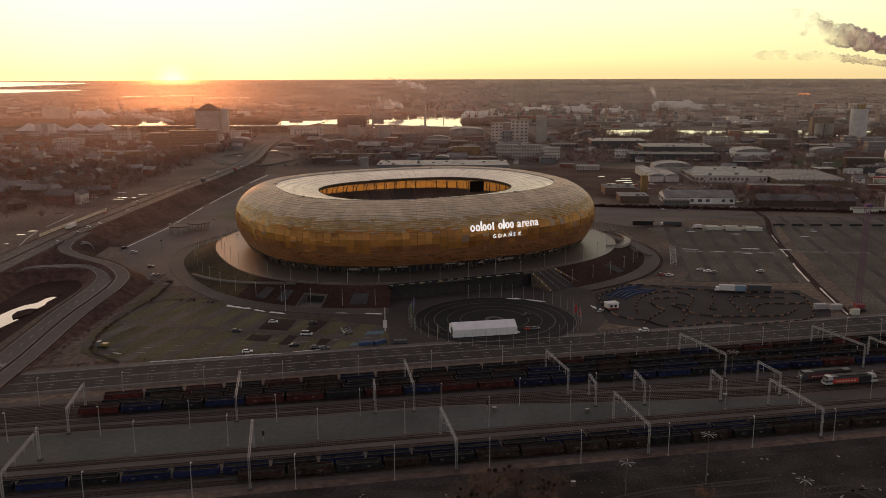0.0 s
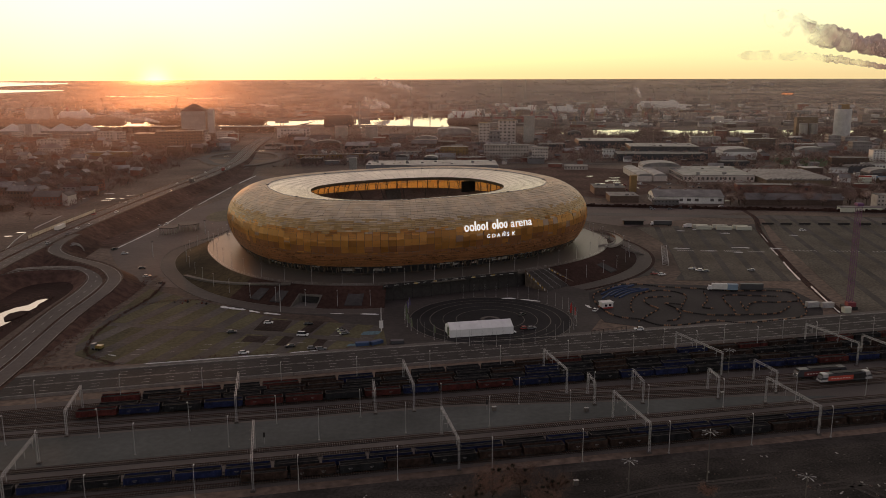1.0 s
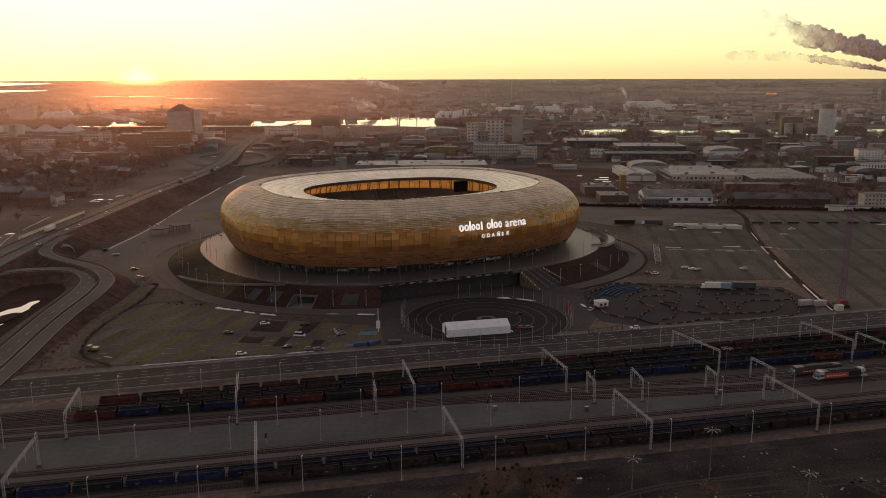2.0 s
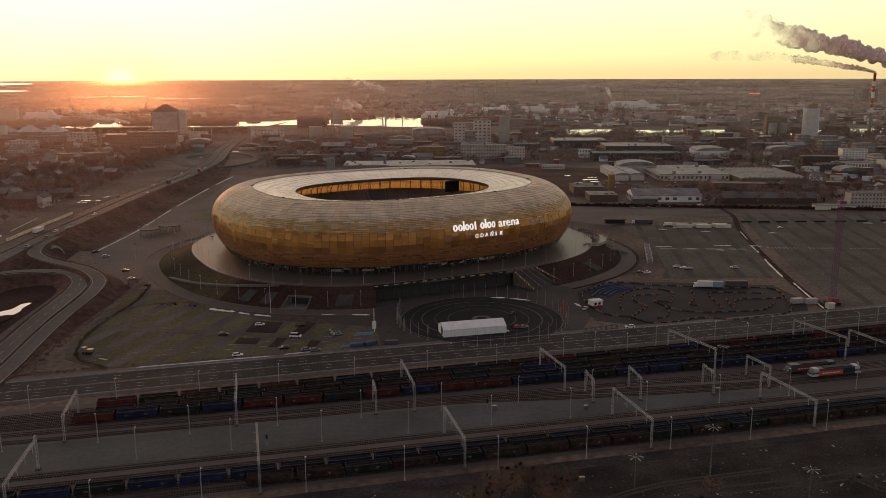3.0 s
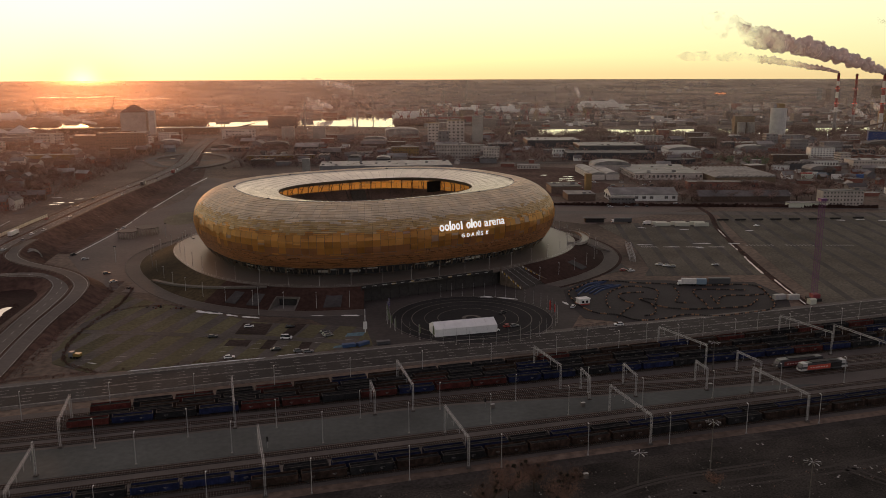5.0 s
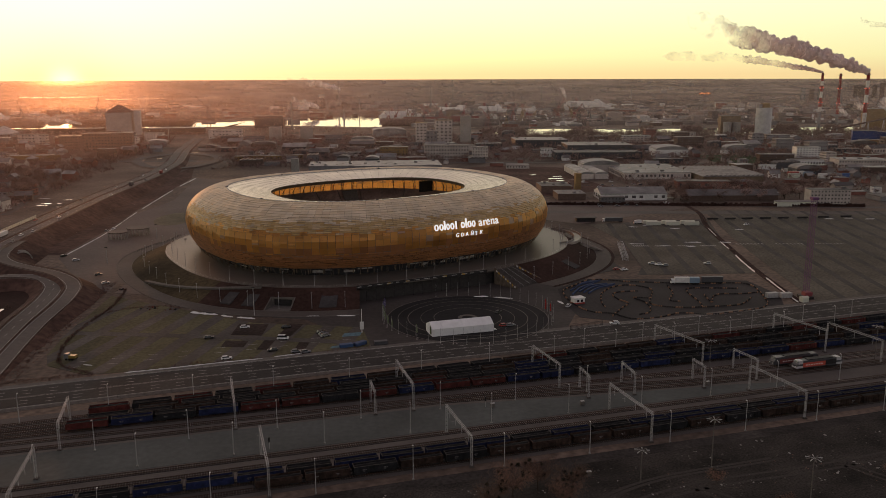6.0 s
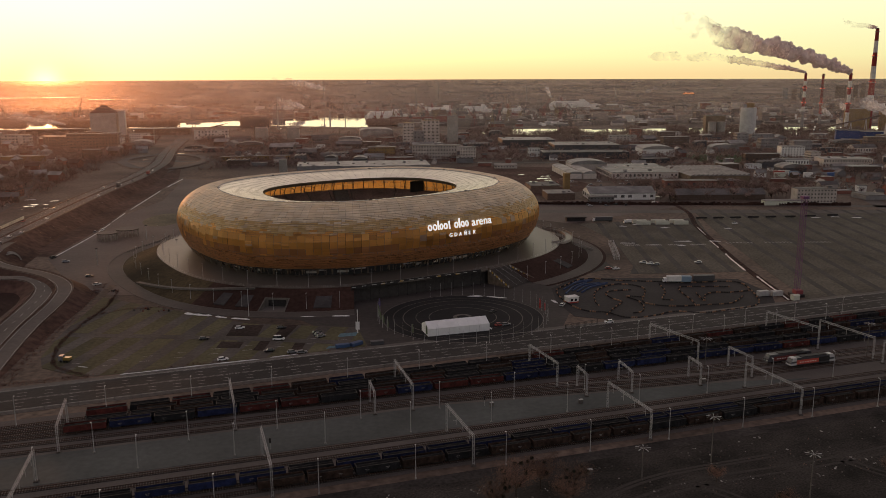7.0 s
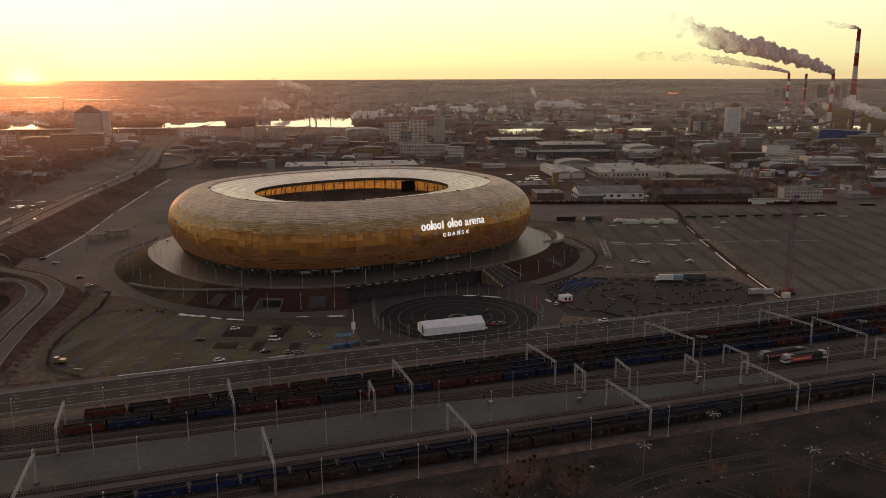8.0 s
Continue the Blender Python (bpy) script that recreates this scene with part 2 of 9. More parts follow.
# ---- haze over town and plain, as tinted translucent sheets ----
def haze_material(name, share, lift, forward, spread, west=None):
    """Tinted haze sheet: most light passes, some is scattered on, mostly forwards."""
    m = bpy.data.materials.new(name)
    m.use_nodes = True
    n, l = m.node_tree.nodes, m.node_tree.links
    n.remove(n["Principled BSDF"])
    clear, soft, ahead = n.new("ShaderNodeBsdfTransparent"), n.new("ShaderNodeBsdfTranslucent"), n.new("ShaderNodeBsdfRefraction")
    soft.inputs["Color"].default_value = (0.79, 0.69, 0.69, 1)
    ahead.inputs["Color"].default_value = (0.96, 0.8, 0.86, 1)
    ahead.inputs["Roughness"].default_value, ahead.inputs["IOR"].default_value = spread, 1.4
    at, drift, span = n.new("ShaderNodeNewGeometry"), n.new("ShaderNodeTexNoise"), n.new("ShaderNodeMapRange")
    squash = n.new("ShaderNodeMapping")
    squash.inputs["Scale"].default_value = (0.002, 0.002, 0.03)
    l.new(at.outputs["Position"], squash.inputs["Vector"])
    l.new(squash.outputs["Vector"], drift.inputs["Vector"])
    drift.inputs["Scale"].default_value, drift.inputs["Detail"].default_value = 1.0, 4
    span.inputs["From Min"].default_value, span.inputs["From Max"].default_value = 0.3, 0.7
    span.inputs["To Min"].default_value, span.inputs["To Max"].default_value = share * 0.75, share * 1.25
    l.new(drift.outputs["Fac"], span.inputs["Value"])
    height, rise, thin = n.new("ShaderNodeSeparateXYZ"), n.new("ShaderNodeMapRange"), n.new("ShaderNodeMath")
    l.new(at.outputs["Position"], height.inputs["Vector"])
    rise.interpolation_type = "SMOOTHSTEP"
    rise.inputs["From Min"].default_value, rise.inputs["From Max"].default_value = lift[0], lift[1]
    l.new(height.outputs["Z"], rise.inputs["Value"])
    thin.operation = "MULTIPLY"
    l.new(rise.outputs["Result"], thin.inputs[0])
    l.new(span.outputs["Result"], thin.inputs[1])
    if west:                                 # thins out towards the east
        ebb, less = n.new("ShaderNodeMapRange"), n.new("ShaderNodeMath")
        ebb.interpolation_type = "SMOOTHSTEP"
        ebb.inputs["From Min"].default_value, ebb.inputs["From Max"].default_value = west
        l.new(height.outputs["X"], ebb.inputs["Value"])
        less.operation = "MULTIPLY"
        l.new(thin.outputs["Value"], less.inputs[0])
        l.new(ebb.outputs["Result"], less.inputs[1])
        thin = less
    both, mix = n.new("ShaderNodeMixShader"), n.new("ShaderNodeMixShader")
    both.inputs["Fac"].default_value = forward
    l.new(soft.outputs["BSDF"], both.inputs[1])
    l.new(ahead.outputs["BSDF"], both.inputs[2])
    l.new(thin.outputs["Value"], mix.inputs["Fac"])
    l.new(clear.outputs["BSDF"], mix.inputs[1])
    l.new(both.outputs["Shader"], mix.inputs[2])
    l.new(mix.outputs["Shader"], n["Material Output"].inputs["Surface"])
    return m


# rings of tinted sheets imitate the haze of the air
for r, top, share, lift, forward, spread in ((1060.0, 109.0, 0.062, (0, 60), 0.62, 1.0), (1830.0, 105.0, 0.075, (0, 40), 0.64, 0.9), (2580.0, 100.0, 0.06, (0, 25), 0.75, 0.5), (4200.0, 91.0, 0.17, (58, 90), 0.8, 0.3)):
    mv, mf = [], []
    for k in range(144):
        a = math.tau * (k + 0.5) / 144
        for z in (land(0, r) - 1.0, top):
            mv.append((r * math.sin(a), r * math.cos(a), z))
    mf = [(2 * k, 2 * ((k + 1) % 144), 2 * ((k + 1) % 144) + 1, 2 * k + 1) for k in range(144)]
    tagged(mesh_object("mist_bank", mv, mf, haze_material("haze_tint", share, lift, forward, spread), smooth=True), "tinted translucent sheet imitating warm haze over town and plain", "mist", kind="stuff")
# arc added to brighten the western side as haze glare would
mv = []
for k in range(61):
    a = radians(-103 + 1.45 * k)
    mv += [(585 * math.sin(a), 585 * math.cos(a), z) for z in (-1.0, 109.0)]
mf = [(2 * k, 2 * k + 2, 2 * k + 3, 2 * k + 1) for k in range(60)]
tagged(mesh_object("mist_bank", mv, mf, haze_material("haze_tint", 0.022, (0, 30), 0.55, 1.0, (-130.0, -230.0)), smooth=True), "tinted translucent sheet added as haze glare over the western suburb", "mist", kind="stuff")

# ---- yards, roads, car parks ----
def clip_half(pts, a, n):
    """The part of a flat polygon on the side n of the point a."""
    out = []
    for i, p in enumerate(pts):
        q = pts[(i + 1) % len(pts)]
        dp, dq = (p[0] - a[0]) * n[0] + (p[1] - a[1]) * n[1], (q[0] - a[0]) * n[0] + (q[1] - a[1]) * n[1]
        if dp >= 0:
            out.append(p)
        if (dp >= 0) != (dq >= 0):
            u = dp / (dp - dq)
            out.append((p[0] + (q[0] - p[0]) * u, p[1] + (q[1] - p[1]) * u))
    return out


def bands(name, pts, way, start, widths, z, mat, label, category):
    """Parallel strips across a polygon, along way: pairs of (gap, width) repeated."""
    n = math.hypot(*way)
    way = (way[0] / n, way[1] / n)
    side = (way[1], -way[0])
    cs = [p[0] * side[0] + p[1] * side[1] for p in pts]
    pos, k = min(cs) + start, 0
    b = Build()
    while pos < max(cs):
        gap, wide = widths[k % len(widths)]
        pos += gap
        k += 1
        c = clip_half(pts, (side[0] * pos, side[1] * pos), side)
        if len(c) > 2:
            c = clip_half(c, (side[0] * (pos + wide), side[1] * (pos + wide)), (-side[0], -side[1]))
        if len(c) > 2:
            b.hexa([(x, y, z - 0.03) for x, y in c], [(x, y, z) for x, y in c])
        pos += wide
    return tagged(b.out(name, mat), label, category, kind="structure")


flat_area("rail_yard_ground", [(-460, 138), (520, 325), (520, 416), (-460, 214)], 0.03, GRAVEL, "grey brown ballast ground of the railway yard", "ground")
flat_area("yard_platform", [(-300, 195.5), (108, 273.0), (140, 279.5), (108, 279.6), (45, 274.5), (-4, 271.6), (-300, 218.5)], 0.1, YARD, "grey asphalt service strip between the railway tracks", "pavement")
flat_area("waste_ground", [(-460, -200), (520, -200), (520, 322), (-460, 132)], 0.05, WASTE, "rough brown waste ground beside the railway", "ground")

rut_b = Build()
for pts, w in (([(-40, 178), (20, 190), (60, 205), (110, 214), (180, 232), (300, 262)], 1.7), ([(60, 205), (70, 190), (62, 172), (70, 150)], 1.4), ([(110, 214), (122, 200), (150, 196), (190, 205)], 1.3), ([(20, 190), (30, 200), (52, 211), (90, 219)], 0.8), ([(40, 170), (90, 178), (130, 184), (170, 180)], 1.0)):
    line = smooth_line(pts, 4)
    for d in (-w, w):
        strip(rut_b, line, d - 0.55, d + 0.55, 0.03, 0.075)
tagged(rut_b.out("wheel_rut", material("packed_soil", (0.048, 0.041, 0.036), 0.95, spread=0.3, scale=1.5)), "pale wheel ruts across the waste ground", "path", kind="stuff")
rub_b, rrng = Build(), random.Random(12)
for k in range(900):
    x = rrng.uniform(-45, 200)
    y = rrng.uniform(150, 212 + 0.19 * x)
    r = rrng.uniform(0.1, 0.45)
    c = [(x + r * math.cos(math.tau * j / 5) * rrng.uniform(0.6, 1.2), y + r * math.sin(math.tau * j / 5) * rrng.uniform(0.6, 1.2)) for j in range(5)]
    rub_b.hexa([(a, q, 0.02) for a, q in c], [(x + (a - x) * 0.5, y + (q - y) * 0.5, 0.05 + r * 0.7) for a, q in c])
tagged(rub_b.out("rubble", material("pale_rubble", (0.16, 0.14, 0.125), 0.9, spread=0.2, random_amount=0.5)), "scattered stones and rubble on the waste ground", "rubble", kind="stuff")

flake_b = Build()
for k in range(150):
    x = rrng.uniform(-40, 210)
    y = rrng.uniform(160, 214 + 0.19 * x)
    for j in range(rrng.choice((1, 1, 2, 4))):
        x, y, r, a = x + rrng.gauss(0, 1.2), y + rrng.gauss(0, 0.8), rrng.uniform(0.12, 0.5), rrng.uniform(0, 3)
        c = [(x + r * math.cos(a + q) * (1.0 if n % 2 else 0.7), y + r * math.sin(a + q)) for n, q in enumerate((0, 1.3, 2.9, 4.4))]
        flake_b.hexa([(p, q, 0.04) for p, q in c], [(p, q, 0.06 + 0.25 * r) for p, q in c])
tagged(flake_b.out("litter", material("pale_litter", (0.3, 0.28, 0.26), 0.8, spread=0.1, random_amount=0.5)), "pale scraps of litter on the waste ground", "litter", kind="stuff")
b = Build()
strip(b, smooth_line([(-300, 160), (-100, 199), (0, 219), (100, 238), (220, 262), (420, 302)], 12), -2.6, 2.6, 0.0, 0.07)
tagged(b.out("service_track", material("packed_track_soil", (0.046, 0.04, 0.036), 0.95, spread=0.35, scale=0.8, big=0.5, big_scale=0.06, spec=0.1)), "dark service track beside the railway", "road", kind="structure")

# front road
FRONT = smooth_line([(-420, 232), (-300, 262), (-200, 286), (-125, 304.0), (-26, 326), (72, 345), (181, 367.5), (300, 393), (600, 455)], 10)
b = Build()
strip(b, FRONT, -10.4, 10.4, -0.05, 0.12)
road_front = tagged(b.out("road", material("worn_asphalt", (0.045, 0.04, 0.036), 0.85, spec=0.15, spread=0.2, scale=0.8, big=0.3, big_scale=0.04)), "dark asphalt dual road with worn white markings", "road", kind="structure")
b = Build()
for d in (-6.6, -3.2, 3.8, 7.0):
    dashes(b, FRONT, d, 0.22, 3.0, 6.0, 0.135)
for d in (-10.0, -0.25, 0.55, 10.0):
    dashes(b, FRONT, d, 0.16, 400, 0.1, 0.135)
tagged(b.out("lane_marking", MARK, road_front), kind="stuff")
b = Build()
for d in (-10.75, 10.45):
    strip(b, FRONT, d, d + 0.3, 0, 0.25)
b.out("kerb", CONCRETE, road_front)
b = Build()
strip(b, FRONT, -14.0, -10.8, 0.0, 0.14)
tagged(b.out("footpath", PAVING), "grey paved footpath along the road", "pavement", kind="structure")
b = Build()
strip(b, FRONT, 10.9, 13.6, 0.0, 0.1)
tagged(b.out("verge", GRAVEL), "gravel verge between road and railway", "ground", kind="structure")
fence = holder("railway_fence", "dark mesh fence between road and railway", "fence")
fl = beside(FRONT, 13.0)
for i in range(len(fl)):
    if -190 < fl[i].x < 250:
        q = Build()
        q.bar(fl[i], fl[i] + Vector((0, 0, 1.6)), 0.05)
        q.out("post", DARK, fence)
        if i + 1 < len(fl):
            q = Build()
            for z in (0.3, 0.7, 1.1, 1.55):
                q.bar(fl[i] + Vector((0, 0, z)), fl[i + 1] + Vector((0, 0, z)), 0.025)
            q.out("rail", DARK, fence)

# car park on the meadow
PARK = [(-166, 440), (-167, 349), (-160, 330), (-142, 318), (-118, 320), (-29, 338.5), (-33, 368), (-84, 381), (-108, 398), (-143, 423)]
flat_area("car_park_field", PARK, 0.06, PARK_GRASS, "worn grass car park with paved lanes", "car park")
LANE = material("lane_paving", (0.084, 0.072, 0.062), 0.85, spread=0.25, scale=0.6, big=0.3, big_scale=0.04)
bands("car_park_lane", PARK, (0.29, 1.0), 6, [(8.2, 6.2)], 0.085, LANE, "grey paved lanes across the car park", "pavement")
b = Build()
strip(b, smooth_line([(-164, 374), (-93, 360), (-33, 345)], 8), -2.6, 2.6, 0.05, 0.1)
tagged(b.out("cross_lane", LANE), "paved cross lane of the car park", "pavement", kind="structure")

BAY_SOIL = material("worn_bay_soil", (0.042, 0.03, 0.025), 0.95, spread=0.4, scale=0.7, big=0.4, big_scale=0.06, spec=0.1)
for x0, x1, y0, y1, lean in ((-92, -78, 363, 380, 1.5), (-71, -65, 359, 376.5, 4.5), (-94, -84, 346.5, 355, 1.0), (-78, -73.5, 341, 353.5, 2.0), (-62.5, -58, 336.5, 349, 2.0)):
    fall = (x1 - x0) * 0.18
    flat_area("worn_bay", [(x0, y0), (x1, y0 - fall), (x1 + lean, y1 - fall), (x0 + lean, y1)], 0.125, BAY_SOIL, "bare brown parking bay worn into the turf", "car park", thick=0.06)

b = Build()
strip(b, smooth_line([(-167, 466), (-167.5, 440), (-168, 410), (-169, 380), (-167.5, 350), (-167, 328), (-170, 312)], 6), -2.2, 2.2, 0.02, 0.075)
tagged(b.out("dirt_track", GRASS), "trodden grass track beside the car park", "path", kind="structure")
b = Build()
for k in range(9):
    for d in (0.35, 0.62):
        p, q = Vector((-150 + 13.5 * k, 318.5 + 2.9 * k + 24 * d, 0)), Vector((-146 + 13.5 * k, 319 + 2.9 * k + 24 * d, 0))
        strip(b, [p, q], -0.1, 0.1, 0.08, 0.1)
tagged(b.out("bay_marking", MARK), "short worn white bay marks on the car park", "road marking", kind="stuff")

# paved ground west of the stadium
PLAIN = material("wide_paving", (0.122, 0.093, 0.079), 0.78, spread=0.15, scale=0.4, big=0.2, big_scale=0.02)
flat_area("west_forecourt", [(-226, 540), (-202, 492), (-190, 470), (-166, 445), (-130, 436), (-100, 480), (-110, 640), (-150, 760), (-205, 790), (-222, 700), (-221, 620)], 0.055, PLAIN, "wide grey paved forecourt beside the stadium", "pavement")
# south paving is a darker copy, coloured for the stadium's shade
flat_area("forecourt_south", [(-112, 400), (-60, 384), (-30, 340), (-8, 340), (60, 352), (72, 380), (80, 440), (125, 470), (120, 560), (-20, 560), (-100, 470)], 0.052, material("shaded_south_paving", (0.055, 0.046, 0.041), 0.8, spread=0.2, scale=0.4, big=0.25, big_scale=0.03), "grey paved forecourt in front of the stadium", "pavement")
flat_area("forecourt_north", [(-205, 790), (-150, 760), (-60, 700), (60, 690), (140, 620), (260, 690), (120, 745), (-100, 900), (-215, 960)], 0.05, PLAIN, "pale paved ground behind the stadium", "pavement")

flat_area("forecourt_lawn", [(-182 + 16 * math.cos(math.tau * k / 32), 683 + 31 * math.sin(math.tau * k / 32)) for k in range(32)], 0.075, material("lawn_turf", (0.14, 0.12, 0.078), 0.9, spread=0.25, scale=0.5, big=0.3, big_scale=0.05, spec=0.15), "oval winter lawn on the paved forecourt", "lawn", thick=0.05)

# east car parks, ditch between them
EAST = [(128, 452), (137, 470), (146, 520), (150, 560), (146, 618), (248, 630), (222, 545), (205, 470), (200, 448)]
FAR_EAST = [(200, 384), (212, 450), (231, 545), (262, 672), (470, 640), (470, 440)]
TURF_2 = material("gravel_turf", (0.107, 0.096, 0.075), 0.95, spread=0.4, scale=0.7, big=0.3, big_scale=0.03, spec=0.1)
flat_area("east_car_park", EAST, 0.06, TURF_2, "empty gravel and grass car park", "car park")
flat_area("far_car_park", FAR_EAST, 0.06, TURF_2, "wide empty grass car park", "car park")
EAST_LANE = material("dark_lane_paving", (0.064, 0.058, 0.051), 0.9, spread=0.3, scale=0.6, big=0.35, big_scale=0.05)
bands("east_lane", EAST, (0.18, 1.0), 3, [(10.6, 4.0)], 0.085, EAST_LANE, "paved lanes of the east car park", "pavement")
bands("far_lane", FAR_EAST, (0.18, 1.0), 3, [(11.2, 4.0)], 0.085, EAST_LANE, "paved lanes of the far car park", "pavement")
flat_area("kart_ground", [(70, 398), (74, 425), (92, 446), (130, 442), (185, 432), (188, 400), (178, 376), (140, 363), (98, 359), (72, 372)], 0.07, ASPHALT, "dark asphalt ground of the kart track", "pavement")
b = Build()
for c, x0, x1, n in ((533, 153, 214, 44), (531, 226, 300, 30)):
    for k in range(n):
        if k % 11 < 8:
            x = x0 + (x1 - x0) * k / n
            y = c - 0.1 * (x - x0)
            b.face([(x, y - 2, 0.1), (x + 0.6, y - 2, 0.1), (x + 0.6, y + 2, 0.1), (x, y + 2, 0.1)])
tagged(b.out("zebra_marking", MARK), "white painted bars across the car park", "road marking", kind="stuff")
DITCH = smooth_line([(190, 380), (203, 460), (221, 545), (234, 600), (252, 655), (258, 700)], 8)
b = Build()
strip(b, DITCH, -2.0, 2.0, 0.0, 0.1)
tagged(b.out("ditch", SLOPE_GRASS), "dark overgrown ditch between the car parks", "ditch", kind="structure")
SNOW = material("old_snow", (0.76, 0.74, 0.71), 0.8, spread=0.15, scale=1.5)


def snow_bank(pts, width, height):
    """A ridge of old snow, uneven along its length."""
    b = Build()
    line = smooth_line(pts, 1.6)
    rg = random.Random(int(pts[0][0] * 7 + pts[0][1]))
    sizes = [rg.uniform(0.45, 1.0) * (0.3 if i in (0, len(line) - 1) else 1) for i in range(len(line))]
    left = [p + (q - p) * s for p, q, s in zip(line, beside(line, -width / 2), sizes)]
    right = [p + (q - p) * s for p, q, s in zip(line, beside(line, width / 2), sizes)]
    up = [p + Vector((0, 0, 0.1 + height * s)) for p, s in zip(line, sizes)]
    for i in range(len(line) - 1):
        b.face([left[i] + Vector((0, 0, 0.05)), up[i], up[i + 1], left[i + 1] + Vector((0, 0, 0.05))])
        b.face([up[i], right[i] + Vector((0, 0, 0.05)), right[i + 1] + Vector((0, 0, 0.05)), up[i + 1]])
    return tagged(b.out("snow_bank", SNOW, smooth=True), "low ridge of old grey-white snow on the ground", "snow bank", group="snow banks")


for pts, w, h in (([(199, 450), (205, 480), (209, 497)], 1.6, 0.7), ([(213, 515), (218, 540)], 1.4, 0.6), ([(190, 385), (195, 415), (199, 437)], 1.6, 0.7), ([(224, 560), (231, 590)], 1.0, 0.5),
                  ([(-117, 402), (-108, 398), (-103, 396.5)], 2.2, 0.9), ([(-101, 394.5), (-95, 391.5)], 1.6, 0.8), ([(-93, 390.5), (-84, 387.5)], 1.2, 0.6), ([(-127, 318), (-110, 321.5), (-92, 325.5), (-74, 329)], 0.9, 0.4),
                  ([(-146, 330), (-142, 328.5)], 0.9, 0.25), ([(-70, 330.5), (-58, 333.5)], 0.8, 0.4), ([(-60, 389), (-52, 388)], 1.2, 0.4), ([(-45, 388), (-36, 387)], 1.2, 0.5), ([(26, 415), (34, 414)], 1.6, 0.7), ([(36, 413), (46, 409)], 1.4, 0.6),
                  ([(70, 396), (68, 402)], 2.2, 0.9), ([(186, 608), (194, 607)], 1.5, 0.5), ([(205, 606), (214, 605)], 1.5, 0.5), ([(192, 541), (204, 539)], 1.5, 0.4), ([(216, 538), (224, 536)], 1.2, 0.4), ([(152, 540), (163, 538)], 1.4, 0.4),
                  ([(-297.5, 545), (-308, 580), (-314, 607)], 0.8, 0.3), ([(-316, 625), (-321, 684)], 0.8, 0.3), ([(-384, 806), (-372, 805)], 2.0, 0.4), ([(-369, 798), (-359, 797)], 2.0, 0.4), ([(-350, 783), (-341, 782)], 2.0, 0.4), ([(-336, 813), (-326, 815)], 1.6, 0.4),
                  ([(171, 531), (177, 530)], 1.4, 0.4), ([(188, 526), (194, 525)], 1.4, 0.4), ([(249, 583), (255, 582)], 1.4, 0.4), ([(373, 614), (381, 613)], 1.6, 0.4), ([(358, 620), (365, 618)], 1.6, 0.4), ([(341, 619), (348, 617)], 1.4, 0.4), ([(173, 603), (179, 601)], 1.6, 0.5), ([(202, 592), (209, 591)], 1.6, 0.5),
                  ([(-224, 549), (-221, 600), (-220, 628)], 1.3, 0.5), ([(-220.5, 634), (-221, 670)], 1.1, 0.4), ([(-221.5, 676), (-222, 720)], 1.1, 0.4), ([(-222, 740), (-221, 860)], 1.2, 0.5), ([(-220, 890), (-216, 960)], 1.4, 0.5)):
    snow_bank(pts, w, h)

# oval show track
b = Build()
OV = lambda r, k, z: (18 + 39.3 * r * math.cos(math.tau * k / 72), 378 + 39.5 * r * math.sin(math.tau * k / 72), z)
b.hexa([OV(1, k, 0) for k in range(72)], [OV(1, k, 0.16) for k in range(72)])
show_track = tagged(b.out("show_track", material("fresh_asphalt", (0.017, 0.0155, 0.0155), 0.88, spread=0.2, scale=0.6, big=0.35, big_scale=0.05)), "dark oval asphalt show track with faint rings", "track", kind="structure")
for r, w in ((0.995, 0.014), (0.86, 0.007), (0.74, 0.011), (0.58, 0.007), (0.42, 0.009), (0.12, 0.05)):
    b = Build()
    for k in range(72):
        b.face([OV(r - w, k, 0.172), OV(r, k, 0.172), OV(r, k + 1, 0.172), OV(r - w, k + 1, 0.172)])
    b.out("painted_ring", PAVING, show_track)

BAY_BLUE = material("blue_bay_paint", (0.1, 0.17, 0.2), 0.8, spread=0.3, scale=0.8)
for x, y, w, d in ((-38, 357, 8, 5), (-44, 340.5, 6, 3)):
    flat_area("painted_bay", [(x - w / 2, y - d / 2), (x + w / 2, y - d / 2 + 1), (x + w / 2 + 1, y + d / 2 + 1), (x - w / 2 + 1, y + d / 2)], 0.12, BAY_BLUE, "blue painted parking bay by the car park gate", "parking bay", thick=0.06)

# west motorway, ramps, slopes, pond
MOTOR = smooth_line([(-240, 180, 6), (-256, 350, 7.5), (-262, 440, 8), (-267.5, 540, 8), (-267, 650, 8), (-266.5, 760, 7.4), (-264, 850, 6.6), (-262, 930, 5.6), (-265, 1006, 4.4), (-273, 1121, 2.6), (-299, 1306, 1.0), (-313, 1441, 0.5), (-324, 1576, 0.4)], 14)


def bank(name, words, line, half, mat):
    """Turf slopes falling from both edges of a raised road to the ground."""
    b = Build()
    l0, r0 = beside(line, -half), beside(line, half)
    lo = [Vector((q.x, q.y, -0.3)) for q in (p + (p - c) * ((p.z * 1.7 + 0.6) / half) for p, c in zip(l0, line))]
    ro = [Vector((q.x, q.y, -0.3)) for q in (p + (p - c) * ((p.z * 1.7 + 0.6) / half) for p, c in zip(r0, line))]
    for i in range(len(line) - 1):
        b.face([lo[i], l0[i], l0[i + 1], lo[i + 1]])
        b.face([r0[i], ro[i], ro[i + 1], r0[i + 1]])
        b.face([l0[i], r0[i], r0[i + 1], l0[i + 1]])
    return tagged(b.out(name, mat), words, "embankment", kind="structure")


